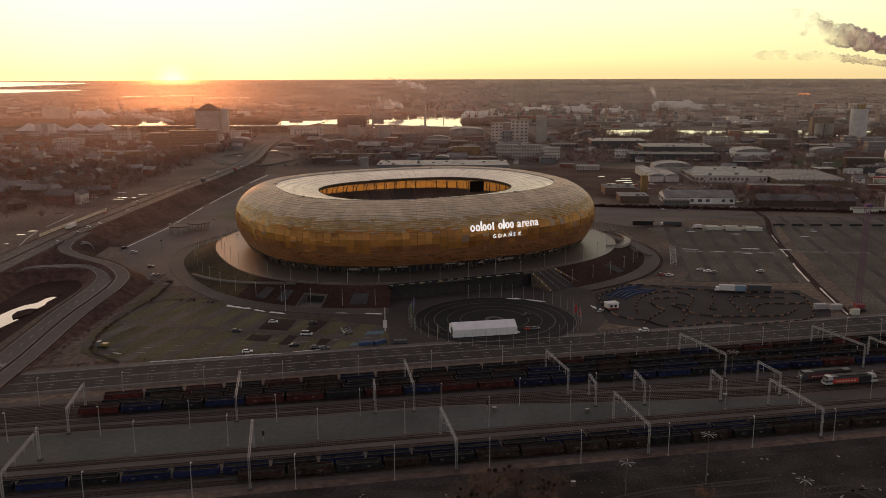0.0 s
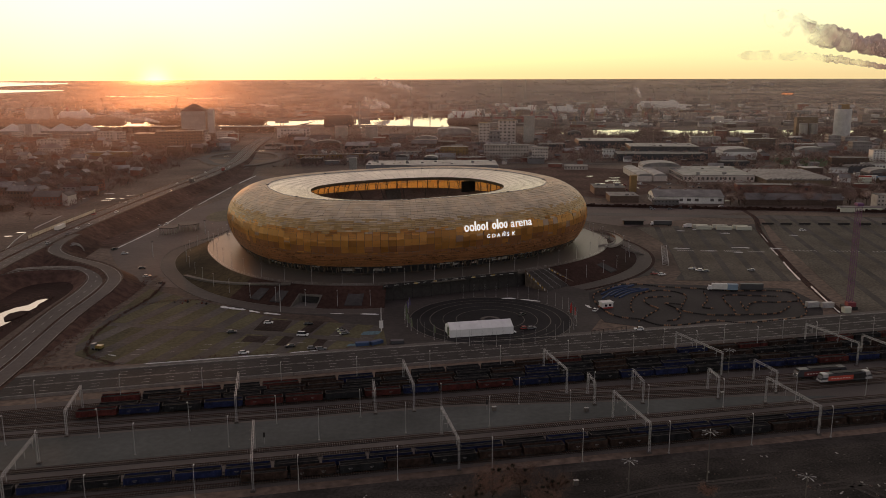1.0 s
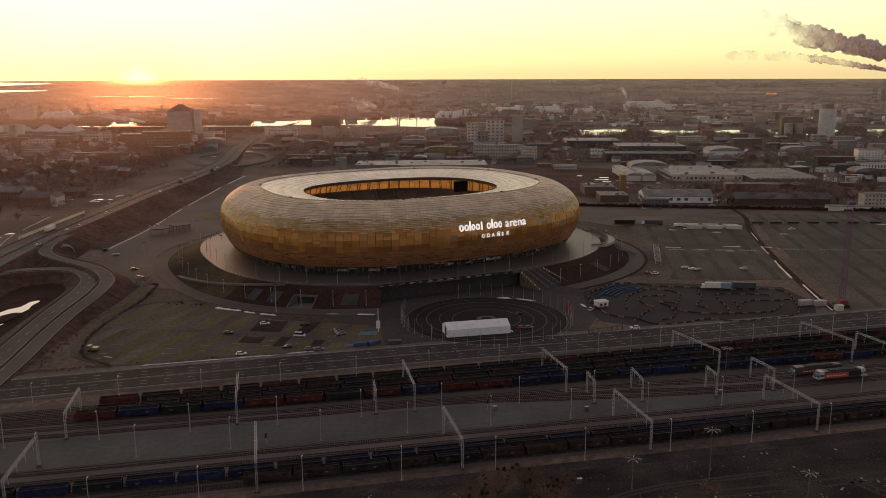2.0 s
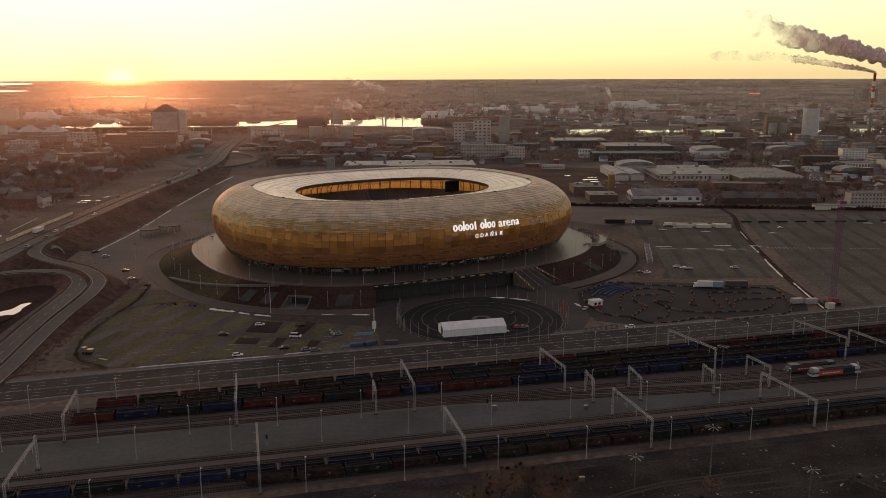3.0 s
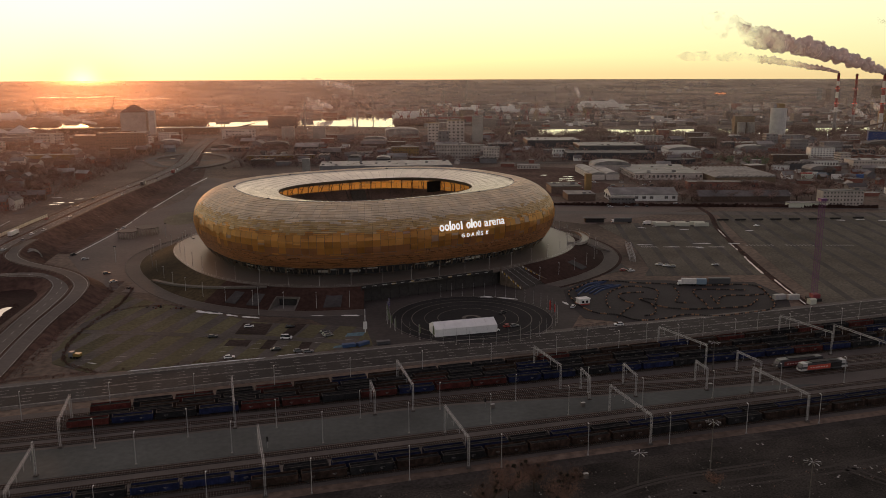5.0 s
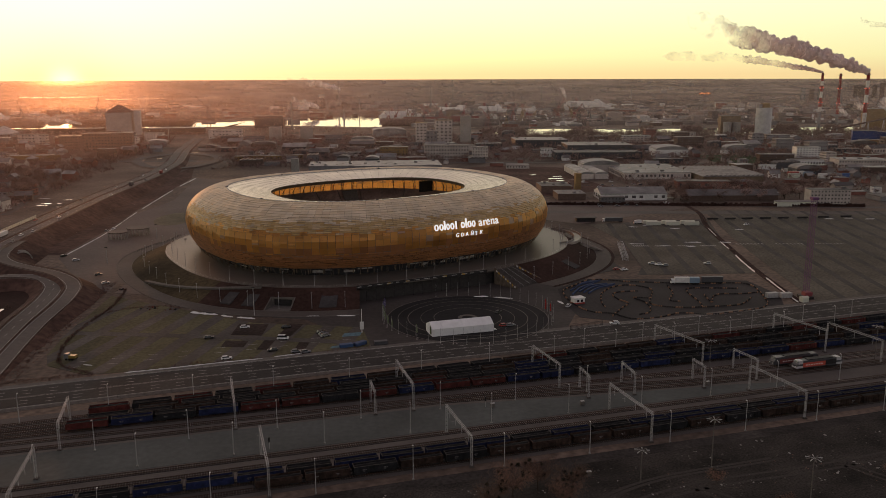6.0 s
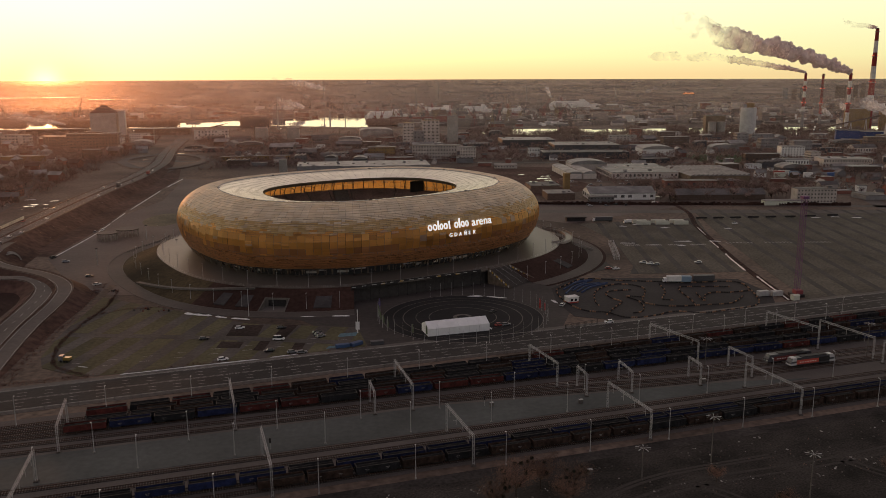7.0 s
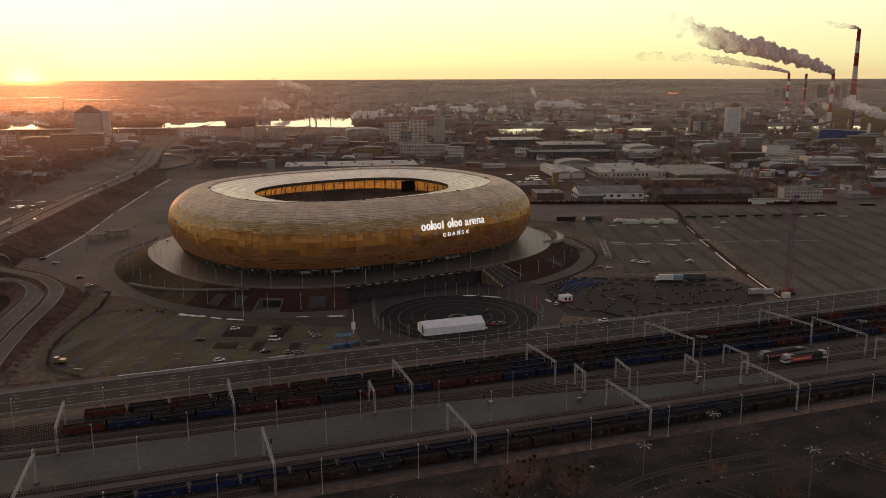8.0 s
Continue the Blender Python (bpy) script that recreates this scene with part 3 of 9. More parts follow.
MOTOR_MAT = material("motorway_asphalt", (0.095, 0.08, 0.07), 0.75, spec=0.2, spread=0.15, scale=0.5, big=0.2, big_scale=0.03)
bank("motorway_bank", "dark brown scrub embankment under the motorway", MOTOR, 11.5, BARE)


def road(name, words, line, lanes, solid, dashed, rails, parent_mat=MOTOR_MAT):
    """A raised road: carriageways, painted lines, guard rails on posts."""
    b = Build()
    for d0, d1 in lanes:
        strip(b, line, d0, d1, -0.1, 0.12)
    r = tagged(b.out(name, parent_mat), words, "road", kind="structure")
    b = Build()
    for d in dashed:
        dashes(b, line, d, 0.24, 3.5, 7, 0.135)
    for d in solid:
        dashes(b, line, d, 0.2, 400, 0.1, 0.135)
    tagged(b.out("lane_marking", MARK, r), kind="stuff")
    for d in rails:
        b = Build()
        strip(b, line, d - 0.09, d + 0.09, 0.5, 0.82)
        for p in beside(line, d):
            b.bar(p, p + Vector((0, 0, 0.8)), 0.06)
        b.out("guard_rail", RAIL, r)
    return r


motorway = road("motorway", "grey asphalt motorway with two carriageways on a bank", MOTOR, ((-10.4, -1.1), (1.1, 10.4)), (-10.0, -1.6, 1.6, 10.0), (-6.8, -4.0, 4.0, 6.8), (-10.9, 0.0, 10.9))
RAMP_1 = smooth_line([(-184, 262, 0.2), (-186.2, 300, 0.3), (-187.4, 322.7, 0.5), (-188.6, 337.3, 1.0), (-190.2, 358.9, 1.6), (-192.0, 385.7, 2.4), (-192.2, 404.2, 3.0), (-193.4, 428.7, 3.6), (-197.2, 448.3, 4.0), (-203.9, 460.7, 4.3), (-211.9, 467.6, 4.6), (-221.5, 469.7, 5.0), (-233.8, 467.7, 5.5), (-246.5, 460.0, 6.2), (-254.1, 443.8, 6.8), (-257, 425, 7.2)], 5)
RAMP_2 = smooth_line([(-174, 268, 0.2), (-176.5, 300, 0.3), (-177.8, 320.6, 0.5), (-179.2, 337.3, 1.0), (-180.8, 356.3, 1.6), (-182.0, 382.0, 2.6), (-181.6, 399.5, 3.4), (-181.6, 418.8, 4.2), (-184.8, 441.1, 4.8), (-192.1, 456.9, 5.2), (-200.5, 467.8, 5.5), (-210.7, 477, 5.8), (-224.5, 486, 6.3), (-237.3, 496, 6.8), (-246.9, 507.6, 7.2), (-251.3, 518.5, 7.6), (-253.5, 532, 8), (-255.5, 560, 8)], 5)
bank("ramp_bank", "dark brown scrub bank of the loop road", RAMP_1, 5.6, BARE)
bank("ramp_bank", "dark brown scrub bank of the slip road", RAMP_2, 4.8, BARE)
road("slip_road", "curving asphalt loop road beside the pond", RAMP_1, ((-4.9, 4.6),), (-4.3, 4.0), (0.0,), (-5.3,))
road("slip_road", "curving asphalt slip road up to the motorway", RAMP_2, ((-3.9, 3.9),), (-3.3, 3.3), (), (-4.3, 4.3))
WATER = material("still_water", (0.02, 0.022, 0.024), 0.05, spread=0.1, spec=1.0)
WATER.node_tree.nodes["Principled BSDF"].inputs["Coat Weight"].default_value = 1.0
flat_area("pond", [(-262, 330), (-262, 362), (-240, 376), (-224, 386), (-223, 395), (-220.7, 403), (-216.5, 408), (-216, 417), (-213.5, 420), (-211.5, 419), (-212, 409), (-210.5, 404), (-211, 399), (-211, 390), (-211, 378), (-212.5, 366), (-213, 350), (-214, 330)], 0.09, WATER, "small pond mirroring the pale sky", "water")
flat_area("islet", [(-217, 384), (-218, 391), (-214.5, 396), (-210.5, 396), (-209.5, 389), (-211, 381), (-214, 379)], 0.5, SLOPE_GRASS, "dark grassy islet in the pond", "islet", thick=0.6)
b = Build()
for k in range(6):
    strip(b, [Vector((-190.6 + 1.5 * k, 310 + 0.3 * k, 0)), Vector((-189.8 + 1.5 * k, 314 + 0.3 * k, 0))], -0.3, 0.3, 0.5, 0.62)
tagged(b.out("crossing_stripe", MARK), "worn zebra crossing at the junction", "road marking", kind="stuff")
flat_area("pond_bank", [(-290, 300), (-276, 440), (-240, 470), (-212, 464), (-206, 430), (-204, 380), (-200, 330), (-200, 300)], 0.04, SLOPE_GRASS, "dark muddy grass bank of the pond", "ground")
flat_area("scrub_slope", [(-192, 496), (-190, 440), (-184, 380), (-177, 352), (-171, 352), (-167, 442), (-186, 476)], 0.045, BARE, "brown scrub slope beside the slip road", "ground")
flat_area("motorway_slope", [(-250, 590), (-240, 552), (-227, 548), (-223, 640), (-225, 740), (-221, 960), (-240, 1080), (-254, 960), (-254, 800)], 0.045, BARE, "brown scrub slope below the motorway", "ground")

# ---- stadium ----
CX, CY, PHI, SA, SB, SN = -25.2, 534.0, radians(26.6), 114.0, 98.0, 2.5


def oval(d, th, z):
    """A point of the stadium's plan: d metres inside the widest line, at the angle th."""
    c, s = math.cos(th), math.sin(th)
    u = math.copysign(abs(c) ** (2 / SN), c) * (SA - d)
    v = math.copysign(abs(s) ** (2 / SN), s) * (SB - d)
    return Vector((CX + u * math.cos(PHI) - v * math.sin(PHI), CY + u * math.sin(PHI) + v * math.cos(PHI), z))


_fine = [oval(0, math.tau * k / 7200, 0) for k in range(7201)]
_run = [0.0]
for k in range(7200):
    _run.append(_run[-1] + (_fine[k + 1] - _fine[k]).length)
PERIMETER = _run[-1]
_run_a, _turn_a = np.array(_run), np.linspace(0, math.tau, 7201)


def angle_at(share):
    """The angle at a share (0 to 1) of the way round, in even steps of length."""
    return float(np.interp((share % 1.0) * PERIMETER, _run_a, _turn_a))


def share_at(x, y):
    """The share of the way round that lies nearest to a place."""
    k = min(range(7200), key=lambda i: (_fine[i].x - x) ** 2 + (_fine[i].y - y) ** 2)
    return _run[k] / PERIMETER


PROFILE = [(5.0, 13.5), (2.4, 18.0), (0.7, 23.0), (0.0, 28.0), (0.9, 33.0), (3.2, 37.5), (7.0, 41.5), (12.0, 44.7), (17.5, 46.7), (21.0, 46.7), (25.0, 46.2), (31.0, 45.4), (40.0, 44.3), (51.0, 42.6)]
_pl = smooth_line([(d, z) for d, z in PROFILE], 0.25)
_ps = [0.0]
for a, c in zip(_pl, _pl[1:]):
    _ps.append(_ps[-1] + (c - a).length)


_pd, _pz, _pr = np.array([p.x for p in _pl]), np.array([p.y for p in _pl]), np.array(_ps)


def skin_at(share, s, out=0.0):
    """A point of the outer skin: share of the way round, s metres up its profile, out metres proud of it."""
    d, z = float(np.interp(s, _pr, _pd)), float(np.interp(s, _pr, _pz))
    if out:
        n = Vector((float(np.interp(s - 0.3, _pr, _pz) - np.interp(s + 0.3, _pr, _pz)), float(np.interp(s + 0.3, _pr, _pd) - np.interp(s - 0.3, _pr, _pd)))).normalized()
        d, z = d + n.x * out, z + n.y * out
    return oval(d, angle_at(share), z)


def skin_material(name, ramp, rough, glow, metal=0.35, shine=(0.8, 0.75, 0.65)):
    """Tinted translucent cladding; each panel has a tone of its own."""
    m = bpy.data.materials.new(name)
    m.use_nodes = True
    n, l = m.node_tree.nodes, m.node_tree.links
    b, out = n["Principled BSDF"], n["Material Output"]
    geo = n.new("ShaderNodeNewGeometry")
    info = n.new("ShaderNodeObjectInfo")
    mix = n.new("ShaderNodeMath")
    mix.operation = "ADD"
    l.new(geo.outputs["Random Per Island"], mix.inputs[0])
    l.new(info.outputs["Random"], mix.inputs[1])
    frac = n.new("ShaderNodeMath")
    frac.operation = "FRACT"
    l.new(mix.outputs["Value"], frac.inputs[0])
    tones = n.new("ShaderNodeValToRGB")
    tones.color_ramp.interpolation = "CONSTANT"
    while len(tones.color_ramp.elements) < len(ramp):
        tones.color_ramp.elements.new(0.5)
    for e, (at, c) in zip(tones.color_ramp.elements, ramp):
        e.position, e.color = at, (*c, 1)
    l.new(frac.outputs["Value"], tones.inputs["Fac"])
    dirt = n.new("ShaderNodeTexNoise")
    dirt.inputs["Scale"].default_value = 0.12
    dirt.inputs["Detail"].default_value = 6
    l.new(geo.outputs["Position"], dirt.inputs["Vector"])
    span = n.new("ShaderNodeMapRange")
    span.inputs["From Min"].default_value, span.inputs["From Max"].default_value = 0.3, 0.7
    span.inputs["To Min"].default_value, span.inputs["To Max"].default_value = 0.8, 1.15
    l.new(dirt.outputs["Fac"], span.inputs["Value"])
    hue = n.new("ShaderNodeHueSaturation")
    l.new(tones.outputs["Color"], hue.inputs["Color"])
    l.new(span.outputs["Result"], hue.inputs["Value"])
    l.new(hue.outputs["Color"], b.inputs["Base Color"])
    b.inputs["Roughness"].default_value = rough
    b.inputs["Metallic"].default_value = metal
    through_light = n.new("ShaderNodeBsdfTranslucent")
    through_light.inputs["Color"].default_value = (*shine, 1)
    blend = n.new("ShaderNodeMixShader")
    blend.inputs["Fac"].default_value = glow
    l.new(b.outputs["BSDF"], blend.inputs[1])
    l.new(through_light.outputs["BSDF"], blend.inputs[2])
    l.new(blend.outputs["Shader"], out.inputs["Surface"])
    return m


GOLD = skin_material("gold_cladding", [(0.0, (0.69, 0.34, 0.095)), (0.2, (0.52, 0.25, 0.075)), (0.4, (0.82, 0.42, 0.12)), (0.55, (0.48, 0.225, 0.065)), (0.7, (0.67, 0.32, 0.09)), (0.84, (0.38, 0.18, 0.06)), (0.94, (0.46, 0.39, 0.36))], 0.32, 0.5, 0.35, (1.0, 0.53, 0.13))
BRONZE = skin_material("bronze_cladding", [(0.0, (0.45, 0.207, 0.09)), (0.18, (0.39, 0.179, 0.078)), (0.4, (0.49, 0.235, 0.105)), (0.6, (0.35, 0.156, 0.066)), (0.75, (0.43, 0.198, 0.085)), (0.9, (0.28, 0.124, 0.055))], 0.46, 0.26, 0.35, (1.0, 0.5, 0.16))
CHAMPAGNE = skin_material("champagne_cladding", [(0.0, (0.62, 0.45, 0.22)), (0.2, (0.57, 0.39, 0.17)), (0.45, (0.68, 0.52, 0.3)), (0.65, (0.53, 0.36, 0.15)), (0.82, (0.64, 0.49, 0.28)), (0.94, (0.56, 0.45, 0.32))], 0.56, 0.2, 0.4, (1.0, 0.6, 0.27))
# crown's champagne base colour also holds the sheen of the sky
CROWN = skin_material("sky_paled_cladding", [(0.0, (0.79, 0.645, 0.45)), (0.25, (0.81, 0.675, 0.49)), (0.5, (0.76, 0.61, 0.41)), (0.7, (0.79, 0.65, 0.47)), (0.9, (0.74, 0.58, 0.39))], 0.62, 0.1, 0.4)
ROOF = skin_material("roof_sheet", [(0.0, (0.86, 0.81, 0.69)), (0.4, (0.84, 0.79, 0.67)), (0.7, (0.88, 0.83, 0.71))], 0.3, 0.22, 0.55, (0.75, 0.68, 0.58))
SEAT = material("stadium_seats", (0.28, 0.19, 0.155), 0.7, spread=0.2, scale=0.8, big=0.3, big_scale=0.05)
TRUSS = material("painted_truss", (0.16, 0.12, 0.08), 0.5, spread=0.15)
SIGN_WHITE = bpy.data.materials.new("lit_sign")
SIGN_WHITE.use_nodes = True
SIGN_WHITE.node_tree.nodes["Principled BSDF"].inputs["Base Color"].default_value = (0.8, 0.8, 0.8, 1)
SIGN_WHITE.node_tree.nodes["Principled BSDF"].inputs["Emission Color"].default_value = (1, 0.97, 0.92, 1)
SIGN_WHITE.node_tree.nodes["Principled BSDF"].inputs["Emission Strength"].default_value = 0.75

stadium = holder("stadium", "oval football stadium clad in gold and bronze panels, open roof", "stadium", (CX, CY, 0))
HOME = Vector((CX, CY, 0))
COLS = 164
rng = random.Random(7)
S_TOP = float(np.interp(24.5, [p.x for p in _pl][60:], _ps[60:]))
rows_s, s = [], 0.0
while s < 9.6:                       # fine shingle courses below
    rows_s.append((s, s + 0.8, 0))
    s += 0.8
for k in range(3):                    # three tall courses at the widest line
    rows_s.append((s, s + 3.5, 1))
    s += 3.5
while s < 30:                         # the shoulder
    rows_s.append((s, s + 1.05, 2))
    s += 1.05
while s < S_TOP - 1:
    rows_s.append((s, s + 2.0, 3))
    s += 2.0
crown_end = s
near_lo, near_hi = share_at(-10, 436), share_at(12, 445)
skin_mesh, crown_mesh, low_mesh, mid_mesh = Build(), Build(), Build(), Build()
near_panels = []


def panel(b, u0, u1, s0, s1, lift):
    """One cladding panel, its lower edge proud of the course below."""
    c = [skin_at(u0, s0, lift + 0.16), skin_at(u1, s0, lift + 0.16), skin_at(u1, s1, lift), skin_at(u0, s1, lift)]
    low = [skin_at(u0, s0, lift - 0.04), skin_at(u1, s0, lift - 0.04)]
    b.face([p - HOME for p in c])
    i = len(b.v)
    b.v += [p - HOME for p in low]
    b.f.append((i, i + 1, i - 3, i - 4))
    b.m.append(0)


for s0, s1, zone in rows_s:
    step = 1.0 / COLS
    u = rng.random() * step if zone == 0 else 0.0
    end = u + 1.0
    while u < end - 1e-6:
        w = step * rng.choice((0.5, 0.7, 1.0, 1.4, 1.9)) if zone == 0 else step * (rng.choice((0.5, 0.5, 1.0, 1.0, 1.0)) if zone == 2 else 1.0)
        w = min(w, end - u)
        gap = (0.016 if zone < 2 else 0.008) * step
        lift = rng.uniform(-0.05, 0.06)
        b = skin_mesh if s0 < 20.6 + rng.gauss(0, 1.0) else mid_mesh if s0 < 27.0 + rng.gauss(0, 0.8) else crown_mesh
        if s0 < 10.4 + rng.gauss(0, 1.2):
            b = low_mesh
        slit = rng.choice((0.07, 0.14, 0.22, 0.34)) if zone == 0 else rng.choice((0.02, 0.04, 0.07)) if zone == 2 else 0.04
        if zone == 1 and near_lo < (u % 1.0) < near_hi:
            b = Build()
            near_panels.append(b)
        cuts = [s0, s1]
        if zone == 1 and rng.random() < 0.4:
            cuts = sorted([s0, s1] + [s0 + (s1 - s0) * q for q in rng.choice(((0.5,), (0.33, 0.66), (0.7,), (0.25, 0.5, 0.75)))])
        for q0, q1 in zip(cuts, cuts[1:]):
            panel(b, u + gap, u + w - gap, q0 + 0.02, q1 - slit, lift)
        u += w
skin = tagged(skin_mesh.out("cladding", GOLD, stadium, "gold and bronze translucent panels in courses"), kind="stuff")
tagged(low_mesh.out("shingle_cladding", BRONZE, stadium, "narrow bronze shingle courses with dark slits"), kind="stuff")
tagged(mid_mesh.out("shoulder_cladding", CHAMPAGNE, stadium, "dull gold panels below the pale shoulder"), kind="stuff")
tagged(crown_mesh.out("crown_cladding", CROWN, stadium, "champagne panels on the shoulder, paled further by painted sky sheen"), kind="stuff")
for b in near_panels:
    b.out("cladding_panel", GOLD, stadium)
# inner roof of long sheets with upstanding seams
roof_b, seam_b = Build(), Build()
S_END = _ps[-1]
for k in range(COLS):
    u0, u1 = k / COLS, (k + 1) / COLS
    cuts = [crown_end + (S_END - crown_end) * j / 12 for j in range(13)]
    for a, c in zip(cuts, cuts[1:]):
        roof_b.face([skin_at(u, q, 0) - HOME for u, q in ((u0, a), (u1, a), (u1, c), (u0, c))])
    if k % 2 == 0:
        for a, c in zip(cuts, cuts[1:]):
            seam_b.bar(skin_at(u0, a, 0.03) - HOME, skin_at(u0, c, 0.03) - HOME, 0.07)
roof_b.out("inner_roof", ROOF, stadium, "pale translucent roof sheets")
tagged(seam_b.out("roof_seam", material("roof_seam_metal", (0.42, 0.37, 0.29), 0.5, metal=0.3), stadium), kind="stuff")
walk_b, lip_b = Build(), Build()
for k in range(COLS):
    u0, u1 = k / COLS, (k + 1) / COLS
    walk_b.bar(skin_at(u0, crown_end, 0.35) - HOME, skin_at(u1, crown_end, 0.08) - HOME, 0.2, sides=6)
    p, q = skin_at(u0, S_END) - HOME, skin_at(u1, S_END) - HOME
    lip_b.hexa([p + Vector((0, 0, -1.6)), q + Vector((0, 0, -1.6)), q + Vector((0, 0, -1.6)) * 1.0, p + Vector((0, 0, -1.6))], [p, q, q + Vector((0, 0, 0.3)), p + Vector((0, 0, 0.3))])
walk_b.out("roof_gutter", STEEL, stadium, "dark gutter ring round the roof")
lip_b.out("roof_lip", TRUSS, stadium)
for sh in (0.06, 0.17, 0.31, 0.44, 0.56, 0.69, 0.81, 0.94):
    b = Build()
    p = skin_at(sh, crown_end, 0.4) - HOME
    b.box(p.x - 0.8, p.y - 0.4, p.z - 0.3, p.x + 0.8, p.y + 0.4, p.z + 0.2)
    b.bar(p + Vector((0, 0, 0.4)), p + Vector((0, 0, 0.9)), 0.08)
    b.out("roof_hatch", DARK, stadium)
# lattice ribs inside the shell
for k in range(82):
    u = (k + 0.5) / 82
    b = Build()
    t = angle_at(u)
    line_o = [oval(d, t, z) - HOME for d, z in ((7, 10), (3.6, 18), (1.2, 26), (2.0, 33), (8.5, 40.5), (18, 44.6), (30, 45.2), (50, 42))]
    line_i = [oval(d, t, z) - HOME for d, z in ((10, 10), (8.0, 18), (6.5, 26), (7.5, 32), (12.5, 37.5), (20, 41), (30, 42.2), (50, 41.5))]
    for a, c in zip(line_o, line_o[1:]):
        b.bar(a, c, 0.28)
    for a, c in zip(line_i, line_i[1:]):
        b.bar(a, c, 0.28)
    for j in range(len(line_o) - 1):
        b.bar(line_o[j], line_i[j + 1], 0.16)
        b.bar(line_i[j + 1], line_o[j + 1], 0.16)
    b.out("rib", TRUSS, stadium)
# seating bowl in two tiers
bowl_b = Build()


def tier(z, t):
    """The stands rise higher along the pitch than behind the goals."""
    return z + max(0.0, z - 12.0) * (0.16 * math.sin(t) ** 2 - 0.06)


steps = [(57 - 0.85 * j * 0.9, 9.5 + 0.42 * j) for j in range(22)] + [(35 - 0.75 * j, 21.0 + 0.5 * j) for j in range(19)]
for (d0, z0), (d1, z1) in zip(steps, steps[1:]):
    for k in range(96):
        t0, t1 = angle_at(k / 96), angle_at((k + 1) / 96)
        bowl_b.face([oval(d0, t0, tier(z0, t0)) - HOME, oval(d0, t1, tier(z0, t1)) - HOME, oval(d0, t1, tier(z1, t1)) - HOME, oval(d0, t0, tier(z1, t0)) - HOME])
        bowl_b.face([oval(d0, t0, tier(z1, t0)) - HOME, oval(d0, t1, tier(z1, t1)) - HOME, oval(d1, t1, tier(z1, t1)) - HOME, oval(d1, t0, tier(z1, t0)) - HOME])
bowl_b.out("seating_bowl", SEAT, stadium, "dark seating tiers")
back_b = Build()
for k in range(96):
    t0, t1 = angle_at(k / 96), angle_at((k + 1) / 96)
    back_b.face([oval(21, t0, 8) - HOME, oval(21, t1, 8) - HOME, oval(21, t1, tier(28.5, t1)) - HOME, oval(21, t0, tier(28.5, t0)) - HOME])
back_b.out("bowl_back", CONCRETE, stadium)
PITCH = material("pitch_turf", (0.05, 0.09, 0.03), 0.9, spread=0.2, scale=0.5, big=0.2, big_scale=0.1)
b = Build()
b.hexa([oval(56, angle_at(k / 64), 8.6) - HOME for k in range(64)], [oval(56, angle_at(k / 64), 9.2) - HOME for k in range(64)])
b.out("pitch", PITCH, stadium)
AISLE = material("aisle_concrete", (0.16, 0.14, 0.12), 0.85)
for k in range(32):
    b = Build()
    t = angle_at((k + 0.3) / 32)
    for (d0, z0), (d1, z1) in zip(steps[1::2], steps[3::2]):
        b.bar(oval(d0, t, tier(z0, t) + 0.75) - HOME, oval(d1, t, tier(z1, t) + 0.6) - HOME, 0.3)
    b.out("aisle", AISLE, stadium)
banner = Build()
t = angle_at(share_at(-25 - 60 * math.sin(-0.1), 640))
for sh0, w, d0, z0, d1, z1 in ((share_at(-45, 632), 15, 33, 23.5, 24.5, 29.5),):
    t0, t1 = angle_at(sh0 - w / 2 / PERIMETER), angle_at(sh0 + w / 2 / PERIMETER)
    z0, z1 = tier(z0, t0), tier(z1, t0)
    banner.hexa([oval(d0, t0, z0) - HOME, oval(d0, t1, z0) - HOME, oval(d1, t1, z1) - HOME, oval(d1, t0, z1) - HOME], [p - HOME for p in (oval(d0, t0, z0 + .4), oval(d0, t1, z0 + .4), oval(d1, t1, z1 + .4), oval(d1, t0, z1 + .4))])
banner.out("crowd_banner", AISLE, stadium, "grey sheet over a block of seats")
for x, y, z in ((16.5, 596, 35.0), (-72.0, 470, 35.0)):
    board = holder("scoreboard", "black scoreboard hung under the stadium roof", "scoreboard", (x, y, z), 27)
    board.parent = None
    b = Build()
    b.box(-5.6, -0.5, -3.9, 5.6, 0.5, 3.9)
    b.out("screen_case", DARK, board)
    b = Build()
    for sx in (-3.5, 3.5):
        b.bar((sx, 0, 3.9), (sx, 0, 7.6), 0.18)
    b.out("hanger", TRUSS, board)

# ground floor under the shell: glazed wall, sloping columns, slab edge
b = Build()
for k in range(COLS):
    t0, t1 = angle_at(k / COLS), angle_at((k + 1) / COLS)
    b.face([oval(13, t0, 8) - HOME, oval(13, t1, 8) - HOME, oval(13, t1, 17) - HOME, oval(13, t0, 17) - HOME])
b.out("glass_wall", GLASS, stadium, "dark glazed ground floor")
COLUMN = material("column_paint", (0.15, 0.12, 0.1), 0.7, spread=0.2, scale=0.6)
for k in range(COLS):
    t = angle_at(k / COLS)
    b = Build()
    if k % 2 == 0:
        b.bar(oval(9.0, t, 8) - HOME, oval(5.4, t, 14) - HOME, 0.17)
        b.bar(oval(12.6, t, 8) - HOME, oval(12.6, t, 16) - HOME, 0.3)
        b.bar(oval(12.6, t, 13.2) - HOME, oval(5.4, t, 13.8) - HOME, 0.14)
        b.out("column", COLUMN, stadium)
b = Build()
